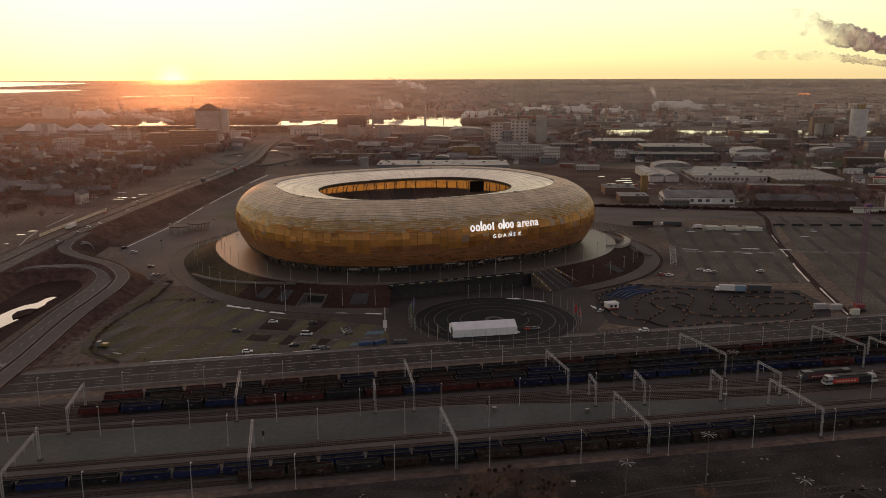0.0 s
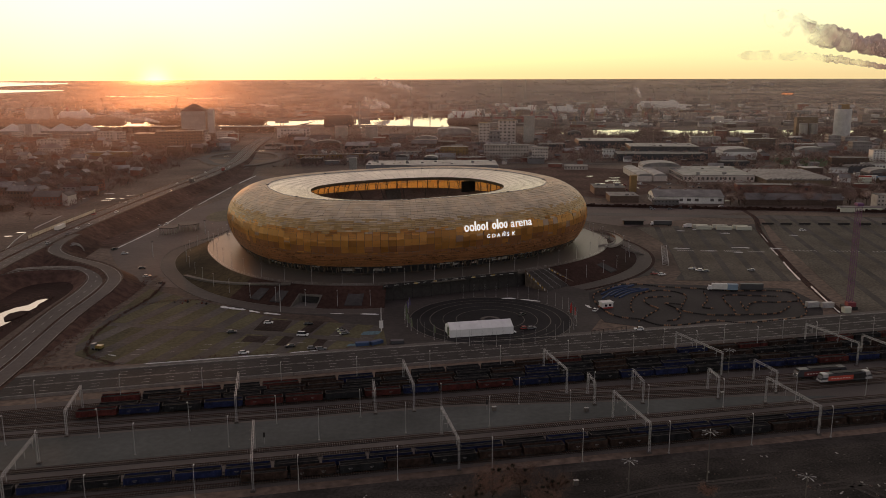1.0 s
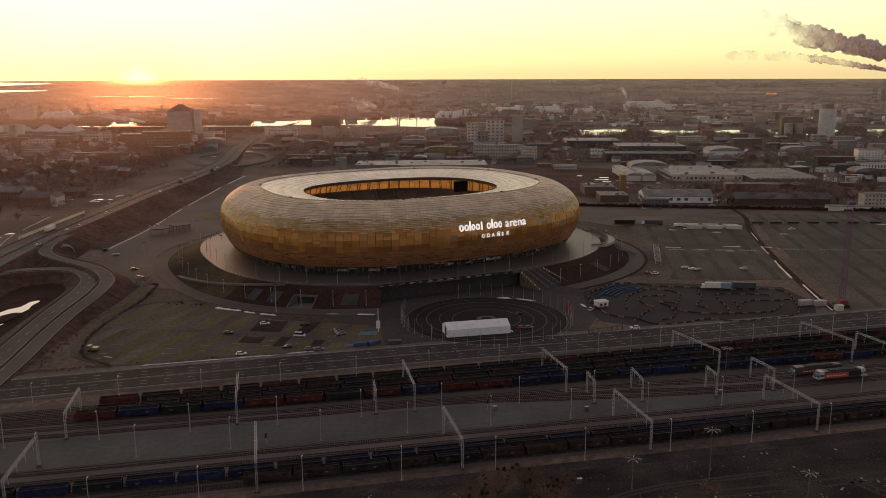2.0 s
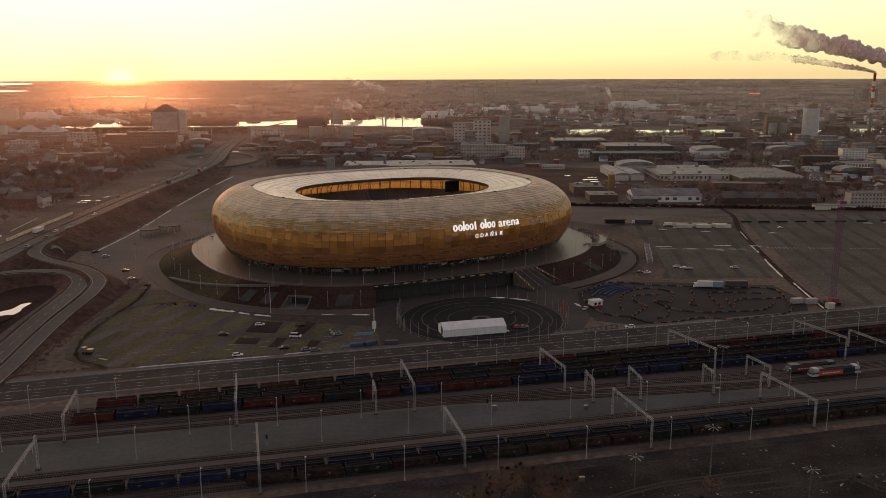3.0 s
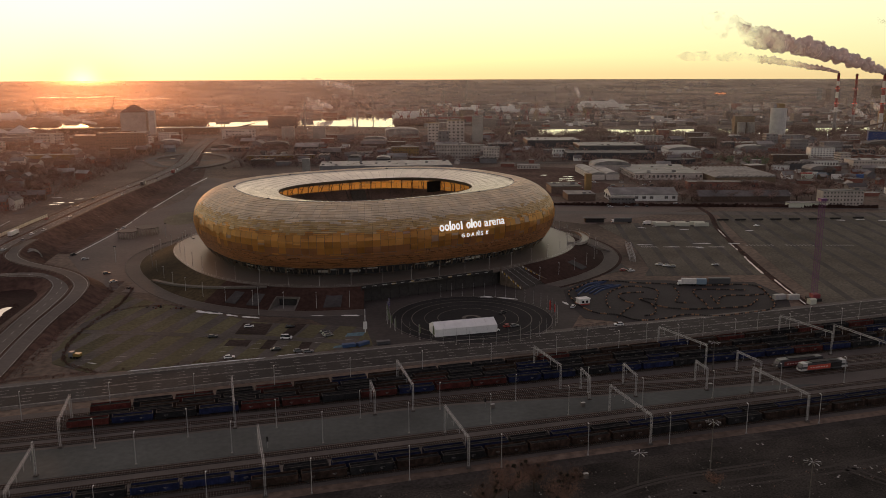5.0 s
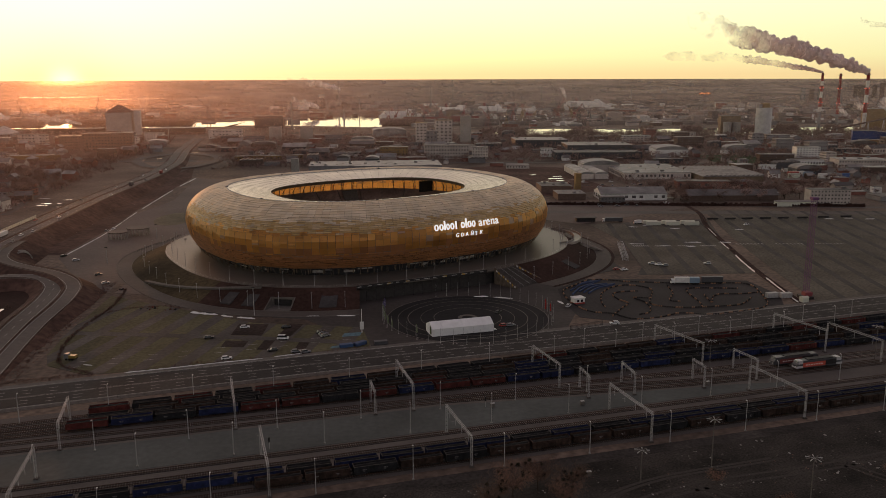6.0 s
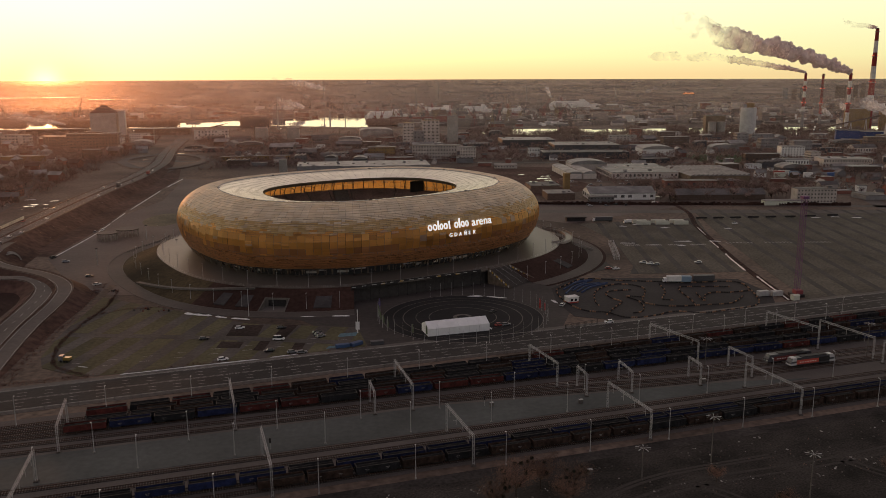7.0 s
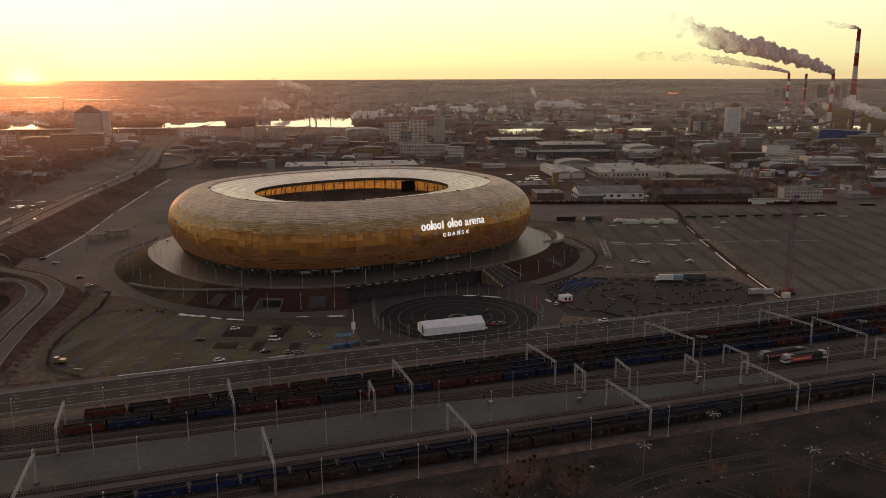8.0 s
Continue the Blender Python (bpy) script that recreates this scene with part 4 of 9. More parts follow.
for k in range(COLS):
    t0, t1 = angle_at(k / COLS), angle_at((k + 1) / COLS)
    for z in (11.6, 14.2):
        b.bar(oval(12.5, t0, z) - HOME, oval(12.5, t1, z) - HOME, 0.2)
    b.bar(oval(5.0, t0, 13.5) - HOME, oval(5.0, t1, 13.5) - HOME, 0.3)
tagged(b.out("edge_beam", DARK, stadium), kind="stuff")
SHOPSIGN = material("pale_shop_sign", (0.55, 0.53, 0.5), 0.6)
for k in range(40):
    sh = share_at(-118, 470) + (share_at(75, 490) - share_at(-118, 470)) * (k + rng.uniform(0.1, 0.9)) / 40
    t = angle_at(sh)
    p = oval(12.2, t, rng.choice((9.6, 10.8, 12.6))) - HOME
    w = (oval(12.2, t + 0.01, 0) - oval(12.2, t - 0.01, 0)).normalized()
    ln = rng.uniform(1.0, 4.5)
    b = Build()
    b.hexa([p - w * ln, p + w * ln, p + w * ln + Vector((w.y, -w.x, 0)) * 0.3, p - w * ln + Vector((w.y, -w.x, 0)) * 0.3], [q + Vector((0, 0, rng.choice((0.35, 0.5, 1.3)))) for q in (p - w * ln, p + w * ln, p + w * ln + Vector((w.y, -w.x, 0)) * 0.3, p - w * ln + Vector((w.y, -w.x, 0)) * 0.3)])
    b.out("fascia_board", rng.choice((SHOPSIGN, STEEL, DARK)), stadium)

# sign: sponsor's name as plain shapes, the rest in letters
def glyph(ch, size):
    cu = bpy.data.curves.new("letter", "FONT")
    cu.body, cu.size, cu.extrude = ch, size, 0.18
    tmp = bpy.data.objects.new("letter", cu)
    scene.collection.objects.link(tmp)
    bpy.context.view_layer.update()
    me = bpy.data.meshes.new_from_object(tmp.evaluated_get(bpy.context.evaluated_depsgraph_get()))
    bpy.data.objects.remove(tmp)
    return me


sign = holder("facade_sign", "white lit sign letters on the gold stadium wall", "sign", (CX, CY, 0))


def on_wall(share, s, me=None, build=None, name="letter"):
    p = skin_at(share, s, 0.8)
    e = (skin_at(share + 0.001, s) - skin_at(share - 0.001, s)).normalized()
    up = (skin_at(share, s + 0.6) - skin_at(share, s - 0.6)).normalized()
    n = e.cross(up)
    m = Matrix((e, up, n)).transposed().to_4x4()
    m.translation = p - HOME
    if build:
        ob = build.out(name, SIGN_WHITE, sign)
    else:
        me.materials.append(SIGN_WHITE)
        ob = new(name, me)
        ob.parent = sign
    ob.matrix_local = m
    return ob


u0 = share_at(6.4, 444.0)
u_run = 0.0
S_SIGN = 18.2
K = 1.28
# round and upright plain shapes for the sponsor's name: width and form, 0 for a gap
for w, form in ((2.5, "ring"), (2.5, "ring"), (1.0, "bar"), (2.1, "ring"), (2.4, "ring"), (1.5, "post"), (1.6, ""), (2.5, "ring"), (1.0, "bar"), (2.5, "ring"), (2.1, "ring"), (1.6, "")):
    w *= K
    if form:
        b = Build()
        x0, x1 = 0.1, w - 0.35
        if form == "bar":
            b.box(x0, 0, 0, x1, 5.2, 0.4)
        elif form == "post":
            b.box(x0 + 0.35, 0, 0, x0 + 1.15, 4.4, 0.4)
        else:
            turn = [math.tau * j / 18 for j in range(18)]
            mid, half = 0.5 * (x0 + x1), 0.5 * (x1 - x0)
            rim = [(mid + half * math.cos(a), 1.75 + 1.75 * math.sin(a)) for a in turn]
            gap = [(mid + 0.5 * half * math.cos(a), 1.75 + 1.05 * math.sin(a)) for a in turn]
            for j in range(18):
                q = (j + 1) % 18
                b.hexa([(*gap[j], 0.01), (*rim[j], 0.01), (*rim[q], 0.01), (*gap[q], 0.01)], [(*gap[j], 0.39), (*rim[j], 0.39), (*rim[q], 0.39), (*gap[q], 0.39)])
        on_wall(u0 + u_run / PERIMETER, S_SIGN, build=b, name="sign_shape")
    u_run += w
for ch in "arena":
    on_wall(u0 + u_run / PERIMETER, S_SIGN, glyph(ch, 6.6))
    u_run += {"r": 2.3, "a": 3.1}.get(ch, 3.4)
u_run = 13.9
for ch in "GDA\u0143SK":
    on_wall(u0 + u_run / PERIMETER, S_SIGN - 4.4, glyph(ch, 3.0))
    u_run += 3.3

# ---- plaza round the stadium ----
N_P = 200
T0, T1 = share_at(-38, 438), share_at(52, 452)       # the straight terrace on the south side


def in_terrace(sh):
    return T0 < sh < T1


def foot(t):
    """How far outside the widest line the mound ends: wider on the south-east and the west."""
    p = oval(0, t, 0)
    a = math.atan2(p.y - CY, p.x - CX)
    return 27.5 + 3.0 * max(0.0, math.cos(a + radians(32))) ** 2 + 5.0 * max(0.0, math.cos(a + radians(168))) ** 4


pl_top = Build()
ring = [angle_at(k / N_P) for k in range(N_P)]
pl_top.hexa([oval(-13, t, 7.4) for t in ring], [oval(-13, t, 8.0) for t in ring])
plaza = tagged(pl_top.out("plaza", material("plaza_paving", (0.088, 0.075, 0.063), 0.44, spread=0.12, scale=0.5, big=0.15, big_scale=0.03, spec=0.4)), "raised pale paved plaza round the stadium", "plaza", kind="structure")
CUT = int(share_at(-70.5, 408) * N_P) - 1               # the service tunnel cuts the mound here
b, rr, turf, verge_b = Build(), Build(), Build(), Build()
for k in range(N_P):
    sh0 = k / N_P
    t0, t1 = ring[k], ring[(k + 1) % N_P]
    if not in_terrace(sh0):
        f0, f1 = foot(t0), foot(t1)
        prof = [(0.0, 7.9), (0.2, 6.6), (0.7, 2.2), (1.0, 0.1)]
        if CUT <= k < CUT + 3:
            prof = [(0.0, 7.9), (0.2, 6.6), (0.42, 4.66)]
        for (a0, z0), (a1, z1) in zip(prof, prof[1:]):
            q = oval(-20, t0, 0)
            (turf if q.x < CX - 88 and q.y < CY + 60 else b).face([oval(-12.9 - (f0 - 12.9) * a0, t0, z0), oval(-12.9 - (f1 - 12.9) * a0, t1, z0), oval(-12.9 - (f1 - 12.9) * a1, t1, z1), oval(-12.9 - (f0 - 12.9) * a1, t0, z1)])
    g0, g1 = -foot(t0) - 0.4, -foot(t1) - 0.4
    if not in_terrace(sh0):
        rr.hexa([oval(g0, t0, 0), oval(g0 - 8, t0, 0), oval(g1 - 8, t1, 0), oval(g1, t1, 0)], [oval(g0, t0, 0.11), oval(g0 - 8, t0, 0.11), oval(g1 - 8, t1, 0.11), oval(g1, t1, 0.11)])
    q0 = oval(0, t0, 0)
    if -62 < math.degrees(math.atan2(q0.y - CY, q0.x - CX)) < 32 and not in_terrace(sh0):
        verge_b.hexa([oval(g0 - 8.1, t0, 0), oval(g0 - 10.3, t0, 0), oval(g1 - 10.3, t1, 0), oval(g1 - 8.1, t1, 0)], [oval(g0 - 8.1, t0, 0.2), oval(g0 - 10.3, t0, 0.2), oval(g1 - 10.3, t1, 0.2), oval(g1 - 8.1, t1, 0.2)])
tagged(verge_b.out("ring_verge", SLOPE_GRASS), "dark turf verge along the ring road", "verge", kind="structure")
tagged(turf.out("turf_slope", material("olive_turf", (0.064, 0.048, 0.027), 0.95, spread=0.3, scale=0.5, big=0.45, big_scale=0.03, spec=0.1), smooth=True), "olive winter turf slope below the plaza", "embankment", kind="structure")
tagged(b.out("grass_mound", SLOPE_GRASS, smooth=True), "dark sloping turf mound below the plaza", "embankment", kind="structure")
tagged(rr.out("ring_road", material("ring_asphalt", (0.085, 0.07, 0.06), 0.75, spread=0.15, scale=0.5, big=0.2, big_scale=0.03)), "grey ring road round the stadium", "road", kind="structure")
b = Build()
for k in range(N_P):
    t0, t1 = ring[k], ring[(k + 1) % N_P]
    for o in () if in_terrace(k / N_P) else (0.1, 8.5):
        d, e = -foot(t0) - o, -foot(t1) - o
        b.hexa([oval(d, t0, 0), oval(d - 0.3, t0, 0), oval(e - 0.3, t1, 0), oval(e, t1, 0)], [oval(d, t0, 0.22), oval(d - 0.3, t0, 0.22), oval(e - 0.3, t1, 0.22), oval(e, t1, 0.22)])
tagged(b.out("ring_kerb", PAVING), "concrete kerb of the ring road", "kerb", kind="structure")

# railing on the plaza's edge
railing = holder("plaza_railing", "steel railing round the plaza's edge", "railing", (CX, CY, 8))
R0 = Vector((CX, CY, 8))
b = Build()
b.bar((0, 0, 0), (0, 0, 1.15), 0.05)
post_mesh, rail_b = None, Build()
for k in range(N_P):
    t0, t1 = ring[k], ring[(k + 1) % N_P]
    if post_mesh is None:
        ob = b.out("post", STEEL, railing)
        post_mesh = ob.data
    else:
        ob = new("post", post_mesh)
        ob.parent = railing
    ob.location = oval(-12.6, t0, 8) - R0
    for z in (0.55, 1.12):
        rail_b.bar(oval(-12.6, t0, 8 + z) - R0, oval(-12.6, t1, 8 + z) - R0, 0.04)
rail_b.out("rail", STEEL, railing)

# tall slim masts on the plaza and round the ring road
def slim_mast(h, label):
    e = holder("light_mast", label, "lamp post", (0, 0, -70), group="slim lamp posts round the stadium")
    q = Build()
    q.bar((0, 0, 0), (0, 0, h), 0.13, sides=8, r2=0.07)
    q.out("pole", STEEL, e)
    q = Build()
    q.box(-0.5, -0.14, h - 0.1, 0.5, 0.14, h + 0.08)
    q.out("lamp_head", STEEL, e)
    return e


mast_p = slim_mast(7.5, "slim steel lamp post on the stadium plaza")
mast_r = slim_mast(8.5, "slim steel lamp post on the turf by the ring road")
for n, d, z, src in ((46, -9.5, 8.0, mast_p), (52, -26.0, 0.6, mast_r)):
    for k in range(n):
        p = oval(d, angle_at((k + 0.4) / n), z)
        if src is mast_r and in_terrace((k + 0.4) / n):
            continue
        m = pose(p.x, p.y, p.z, 0, 0, math.degrees(math.atan2(p.y - CY, p.x - CX)))
        if src.matrix_world.translation.z < -50 and src.location.z < -50:
            src.matrix_world = m
        else:
            copy_thing(src, m)

# curved ramp with parapets leaving the plaza's eastern edge, steps on the mound below it
ramp_line = smooth_line([(97, 508, 7.9), (106, 515, 7.5), (113, 530, 6.9), (116.5, 548, 6.2), (114.5, 566, 5.4), (108, 578, 4.8)], 2.5)
loop = holder("loop_ramp", "pale curved ramp with parapet walls leaving the plaza", "ramp")
q = Build()
strip(q, ramp_line, -2.2, 2.2, -0.5, 0.0)
q.out("deck", plaza.data.materials[0], loop)
PARAPET = material("pale_parapet", (0.34, 0.3, 0.26), 0.8, spread=0.15, scale=0.5)
for d in (-2.4, 2.2):
    q = Build()
    strip(q, ramp_line, d, d + 0.2, -0.6, 1.0)
    q.out("parapet", PARAPET, loop)
for p in ramp_line[4::5]:
    q = Build()
    q.bar((p.x, p.y, 0), (p.x, p.y, p.z - 0.5), 0.35, sides=8)
    q.out("pier", CONCRETE, loop)
for d in (0.0, 4.2):
    q = Build()
    q.hexa([(114 + d, 527 - d, 2.6), (115.6 + d, 525.6 - d, 2.6), (123.6 + d, 524 - d, 0.0), (122 + d, 525.5 - d, 0.0)], [(114 + d, 527 - d, 4.2), (115.6 + d, 525.6 - d, 4.2), (123.6 + d, 524 - d, 0.9), (122 + d, 525.5 - d, 0.9)])
    tagged(q.out("mound_steps", PARAPET), "pale flight of steps set in the turf mound", "steps", group="steps on the mound")

# terrace wall with banners, stairs
TERR = [(-36, 440), (-35, 410), (0, 424), (37, 438), (42, 441), (55, 451), (66, 472), (0, 470)]
flat_area("terrace", TERR, 7.98, plaza.data.materials[0], "raised paved terrace in front of the stadium", "terrace", thick=0.7)
WALL = [Vector((-36, 440, 0)), Vector((-35, 410, 0)), Vector((0, 424, 0)), Vector((37, 438, 0)), Vector((42, 441, 0)), Vector((55, 451, 0))]
# wall's dark colour stands in for shade in the recess under the terrace
b = Build()
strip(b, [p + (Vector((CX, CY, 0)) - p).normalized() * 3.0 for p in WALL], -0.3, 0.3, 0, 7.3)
tagged(b.out("terrace_wall", material("recess_shade_render", (0.05, 0.045, 0.042), 0.8, spread=0.2, scale=0.6)), "retaining wall under the terrace, darkened as recess shade", "wall", kind="structure")
front = smooth_line([(-35, 410), (0, 424), (37, 438)], 5.0)
for k, p in enumerate(front):
    q = Build()
    q.bar(p + Vector((0, 0.6, 0)), p + Vector((0, 0.6, 7.3)), 0.2, sides=8)
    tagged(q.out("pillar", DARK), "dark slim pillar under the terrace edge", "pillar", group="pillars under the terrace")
YELLOW = material("yellow_paint", (0.42, 0.26, 0.04), 0.7, spread=0.2, scale=0.5)
parapet = holder("terrace_parapet", "black parapet with painted yellow and white panels", "parapet")
for k in range(len(front) - 1):
    a, c = front[k], front[k + 1]
    q = Build()
    strip(q, [a, c], -0.15, 0.15, 7.3, 9.1)
    q.out("panel", DARK, parapet)
    if k % 3 != 1:
        q = Build()
        m = a + (c - a) * 0.2
        strip(q, [m, a + (c - a) * (0.55 if k % 2 else 0.85)], 0.16, 0.2, 7.9, 8.7)
        q.out("painted_panel", YELLOW if k % 2 else DARK, parapet)
    q = Build()
    strip(q, [a + (c - a) * 0.1, a + (c - a) * (0.45 + 0.1 * (k % 4))], 0.21, 0.24, 8.25, 8.5)
    q.out("lettering_bar", SHOPSIGN, parapet)
STEP = material("stair_concrete", (0.07, 0.06, 0.054), 0.85, spread=0.2, scale=0.8, random_amount=0.15)
stairs = holder("plaza_stairs", "wide concrete stairs from the forecourt up to the plaza", "stairs")
sa, sb_, sc, sd = Vector((41.7, 440.9, 8)), Vector((54.8, 450.5, 8)), Vector((52.0, 427.7, 0)), Vector((69.5, 444.6, 0))
for k in range(44):
    u0, u1 = k / 44, (k + 1) / 44
    q = Build()
    p0, p1, p2, p3 = sc.lerp(sa, u0), sd.lerp(sb_, u0), sd.lerp(sb_, u1), sc.lerp(sa, u1)
    z = 8 * u1
    q.hexa([(p.x, p.y, max(0, z - 0.6)) for p in (p0, p1, p2, p3)], [(p.x, p.y, z) for p in (p0, p1, p2, p3)])
    q.out("step", STEP, stairs)
for a, c in ((sa, sc), (sb_, sd)):
    q = Build()
    w = (sb_ - sa).normalized() * 0.25
    q.hexa([Vector((c.x, c.y, 0)) - w, Vector((c.x, c.y, 0)) + w, Vector((a.x, a.y, 0)) + w, Vector((a.x, a.y, 0)) - w], [Vector((c.x, c.y, 1.3)) - w, Vector((c.x, c.y, 1.3)) + w, Vector((a.x, a.y, 9.2)) + w, Vector((a.x, a.y, 9.2)) - w])
    q.out("side_wall", material("painted_wall", (0.11, 0.085, 0.065), 0.85, spread=0.4, scale=0.5), stairs)
    for j in range(9):
        q = Build()
        u = 0.06 + 0.1 * j
        p, p2 = c.lerp(a, u), c.lerp(a, u + 0.06)
        o = -w * 1.06
        q.hexa([p + o + Vector((0, 0, -0.1 + 0.3 * (j % 3))), p2 + o + Vector((0, 0, -0.1 + 0.2 * (j % 3))), p2 + o * 1.1 + Vector((0, 0, -0.1)), p + o * 1.1], [p + o + Vector((0, 0, 1.0)), p2 + o + Vector((0, 0, 1.0)), p2 + o * 1.1 + Vector((0, 0, 0.9)), p + o * 1.1 + Vector((0, 0, 0.9))])
        q.out("painted_patch", YELLOW if j % 2 else SHOPSIGN, stairs)
for k, sh in enumerate((0.25, 0.5, 0.75)):
    q = Build()
    top, low = sa.lerp(sb_, sh), sc.lerp(sd, sh)
    q.bar(low + Vector((0, 0, 1.0)), top + Vector((0, 0, 1.0)), 0.06)
    for j in range(7):
        p = low.lerp(top, j / 6)
        q.bar(p, p + Vector((0, 0, 1.0)), 0.04)
    q.out("handrail", STEEL, stairs)

# service tunnel in the mound, light panels on the turf
tun = holder("service_tunnel", "dark service tunnel mouth with concrete frame in the turf mound", "tunnel", (CX, CY, 0))


def cut_at(k, a, z):
    """A place in the cutting: k segments along, share a down the slope."""
    t = angle_at((CUT + k) / N_P)
    return oval(-12.9 - (foot(t) - 12.9) * a, t, z) - HOME


def slab(name, mat, k0, k1, a0, a1, lows, highs):
    q = Build()
    q.hexa([cut_at(k0, a0, lows[0]), cut_at(k1, a0, lows[0]), cut_at(k1, a1, lows[1]), cut_at(k0, a1, lows[1])], [cut_at(k0, a0, highs[0]), cut_at(k1, a0, highs[0]), cut_at(k1, a1, highs[1]), cut_at(k0, a1, highs[1])])
    q.out(name, mat, tun)


slab("lintel", PAVING, 0, 3, 0.4, 0.45, (3.7, 3.7), (4.75, 4.75))
slab("pier", PAVING, 0.0, 0.35, 0.4, 0.45, (0, 0), (3.7, 3.7))
slab("pier", PAVING, 2.65, 3.0, 0.4, 0.45, (0, 0), (3.7, 3.7))
slab("gate", DARK, 0.35, 2.65, 0.36, 0.38, (0, 0), (3.7, 3.7))
slab("soffit", DARK, 0.35, 2.65, 0.2, 0.4, (3.7, 3.7), (3.75, 3.75))
slab("wing_wall", PAVING, -0.06, 0.06, 0.42, 1.0, (0, 0), (4.8, 0.3))
slab("wing_wall", PAVING, 2.94, 3.06, 0.42, 1.0, (0, 0), (4.8, 0.3))
slab("ramp_slab", PAVING, 0.06, 2.94, 0.36, 1.0, (0.02, 0.02), (0.1, 0.1))


def on_mound(sh, u):
    """A place on the mound's slope: u from 0 at its foot to 1 at its top."""
    t = angle_at(sh)
    f = foot(t)
    return oval(-f + (f - 13.5) * u, t, 0.3 + 7.0 * u)


SLAB_GREY = material("weathered_slab", (0.05, 0.045, 0.044), 0.8, spread=0.2, scale=0.6, big=0.25, big_scale=0.1)
for x, y, w in ((-95, 425, 5.0), (-84, 420, 5.0), (-46, 412, 7.0), (98, 462, 6.0)):
    sh = share_at(x, y)
    dw = w / 2 / PERIMETER
    q = Build()
    c = [on_mound(sh - dw, 0.15), on_mound(sh + dw, 0.15), on_mound(sh + dw, 0.85), on_mound(sh - dw, 0.85)]
    q.hexa([p + Vector((0, 0, -0.4)) for p in c], [p + Vector((0, 0, 0.25)) for p in c])
    tagged(q.out("vent_slab", SLAB_GREY), "grey slab set in the turf mound", "slab", group="grey slabs in the turf")
# sloped path on the west mound, with low wall
q = Build()
pp = []
for k in range(25):
    t = angle_at(share_at(-150, 470) + (share_at(-75, 440) - share_at(-150, 470)) * (1 - k / 24))
    d = 13.5 + (foot(t) - 14.5) * k / 24
    pp.append(oval(-d, t, float(np.interp((d - 12.9) / (foot(t) - 12.9), (0.0, 0.2, 0.7, 1.0), (7.9, 6.6, 2.2, 0.1)))))
strip(q, pp, -1.4, 1.4, -0.3, 0.6)
tagged(q.out("ramp_path", PAVING), "pale sloping footpath across the turf mound", "path", kind="structure")

# ---- railway ----
ROW_Y = {"q1": (250.0, 0.188), "q2": (243.6, 0.19), "n1": (234.3, 0.19), "n2": (229.5, 0.193), "p1": (279.6, 0.163),
         "f1": (286.8, 0.178), "f2": (292.2, 0.19), "f3": (297.8, 0.205), "f4": (303.8, 0.217)}


def row_point(key, x):
    y0, s = ROW_Y[key]
    return Vector((x, y0 + s * x, 0))


lines = {k: [row_point(k, x) for x in range(-300, 421, 60)] for k in ROW_Y}
lines["p2"] = smooth_line([(-300, 222.2), (-150, 248.9), (-60, 264.9), (-4, 275.0), (42, 277.6), (100, 282.6), (165, 293.5), (420, 338)], 12)
lines["p3"] = smooth_line([(-14, 273.2), (20, 279.6), (60, 283.4), (104, 286.6), (168, 297.0), (420, 342)], 12)
lines["p4"] = smooth_line([(38, 286.0), (80, 290.8), (120, 294.4), (200, 308.8), (420, 349)], 12)
BALLAST_TOP = 0.14
TRACK_BED = material("oily_ballast", (0.036, 0.028, 0.023), 0.95, spread=0.4, scale=2.5, big=0.3, big_scale=0.06, bump=0.3)
rng = random.Random(11)


def sleeper_mesh():
    b = Build()
    b.hexa([(-0.13, -1.3, 0), (0.13, -1.3, 0), (0.13, 1.3, 0), (-0.13, 1.3, 0)], [(-0.1, -1.27, 0.13), (0.1, -1.27, 0.13), (0.1, 1.27, 0.13), (-0.1, 1.27, 0.13)])
    return b


def track(key, line, single=0):
    t = holder("railway_track", "standard gauge railway track with steel rails on concrete sleepers", "railway track", group="railway tracks")
    for d in (-0.755, 0.755):
        b = Build()
        strip(b, line, d - 0.07, d + 0.07, 0.24, 0.28)
        strip(b, line, d - 0.036, d + 0.036, 0.28, 0.42)
        b.out("rail", RAIL, t)
    bed, sl = Build(), Build()
    strip(bed, line, -1.45, 1.45, 0.0, BALLAST_TOP)
    tagged(bed.out("ballast_bed", TRACK_BED, t), kind="stuff")
    one = None
    run, made = 0.0, 0
    for a, c in zip(line, line[1:]):
        way = c - a
        n = way.length
        way /= n
        side = Vector((way.y, -way.x, 0))
        s = run
        while s < n:
            p = a + way * s
            if -175 < p.x < 240:
                if single and made < single and -70 < p.x < 110:
                    made += 1
                    if one is None:
                        one = sleeper_mesh().out("sleeper", SLEEPER, t)
                        ob = one
                    else:
                        ob = new("sleeper", one.data)
                        ob.parent = t
                    ob.location = p + Vector((0, 0, BALLAST_TOP - 0.01))
                    ob.rotation_euler = (0, 0, math.atan2(way.y, way.x))
                else:
                    q = p + Vector((0, 0, BALLAST_TOP - 0.01))
                    h = Vector((0, 0, 0.12))
                    f = [q - way * 0.13 - side * 1.3, q + way * 0.13 - side * 1.3, q + way * 0.13 + side * 1.3, q - way * 0.13 + side * 1.3]
                    sl.hexa(f, [v + h for v in f])
            s += 0.75
        run = s - n
    if sl.v:
        tagged(sl.out("sleeper", SLEEPER, t), kind="stuff")


for key, line in lines.items():
    track(key, line, 150 if key == "q2" else 0)

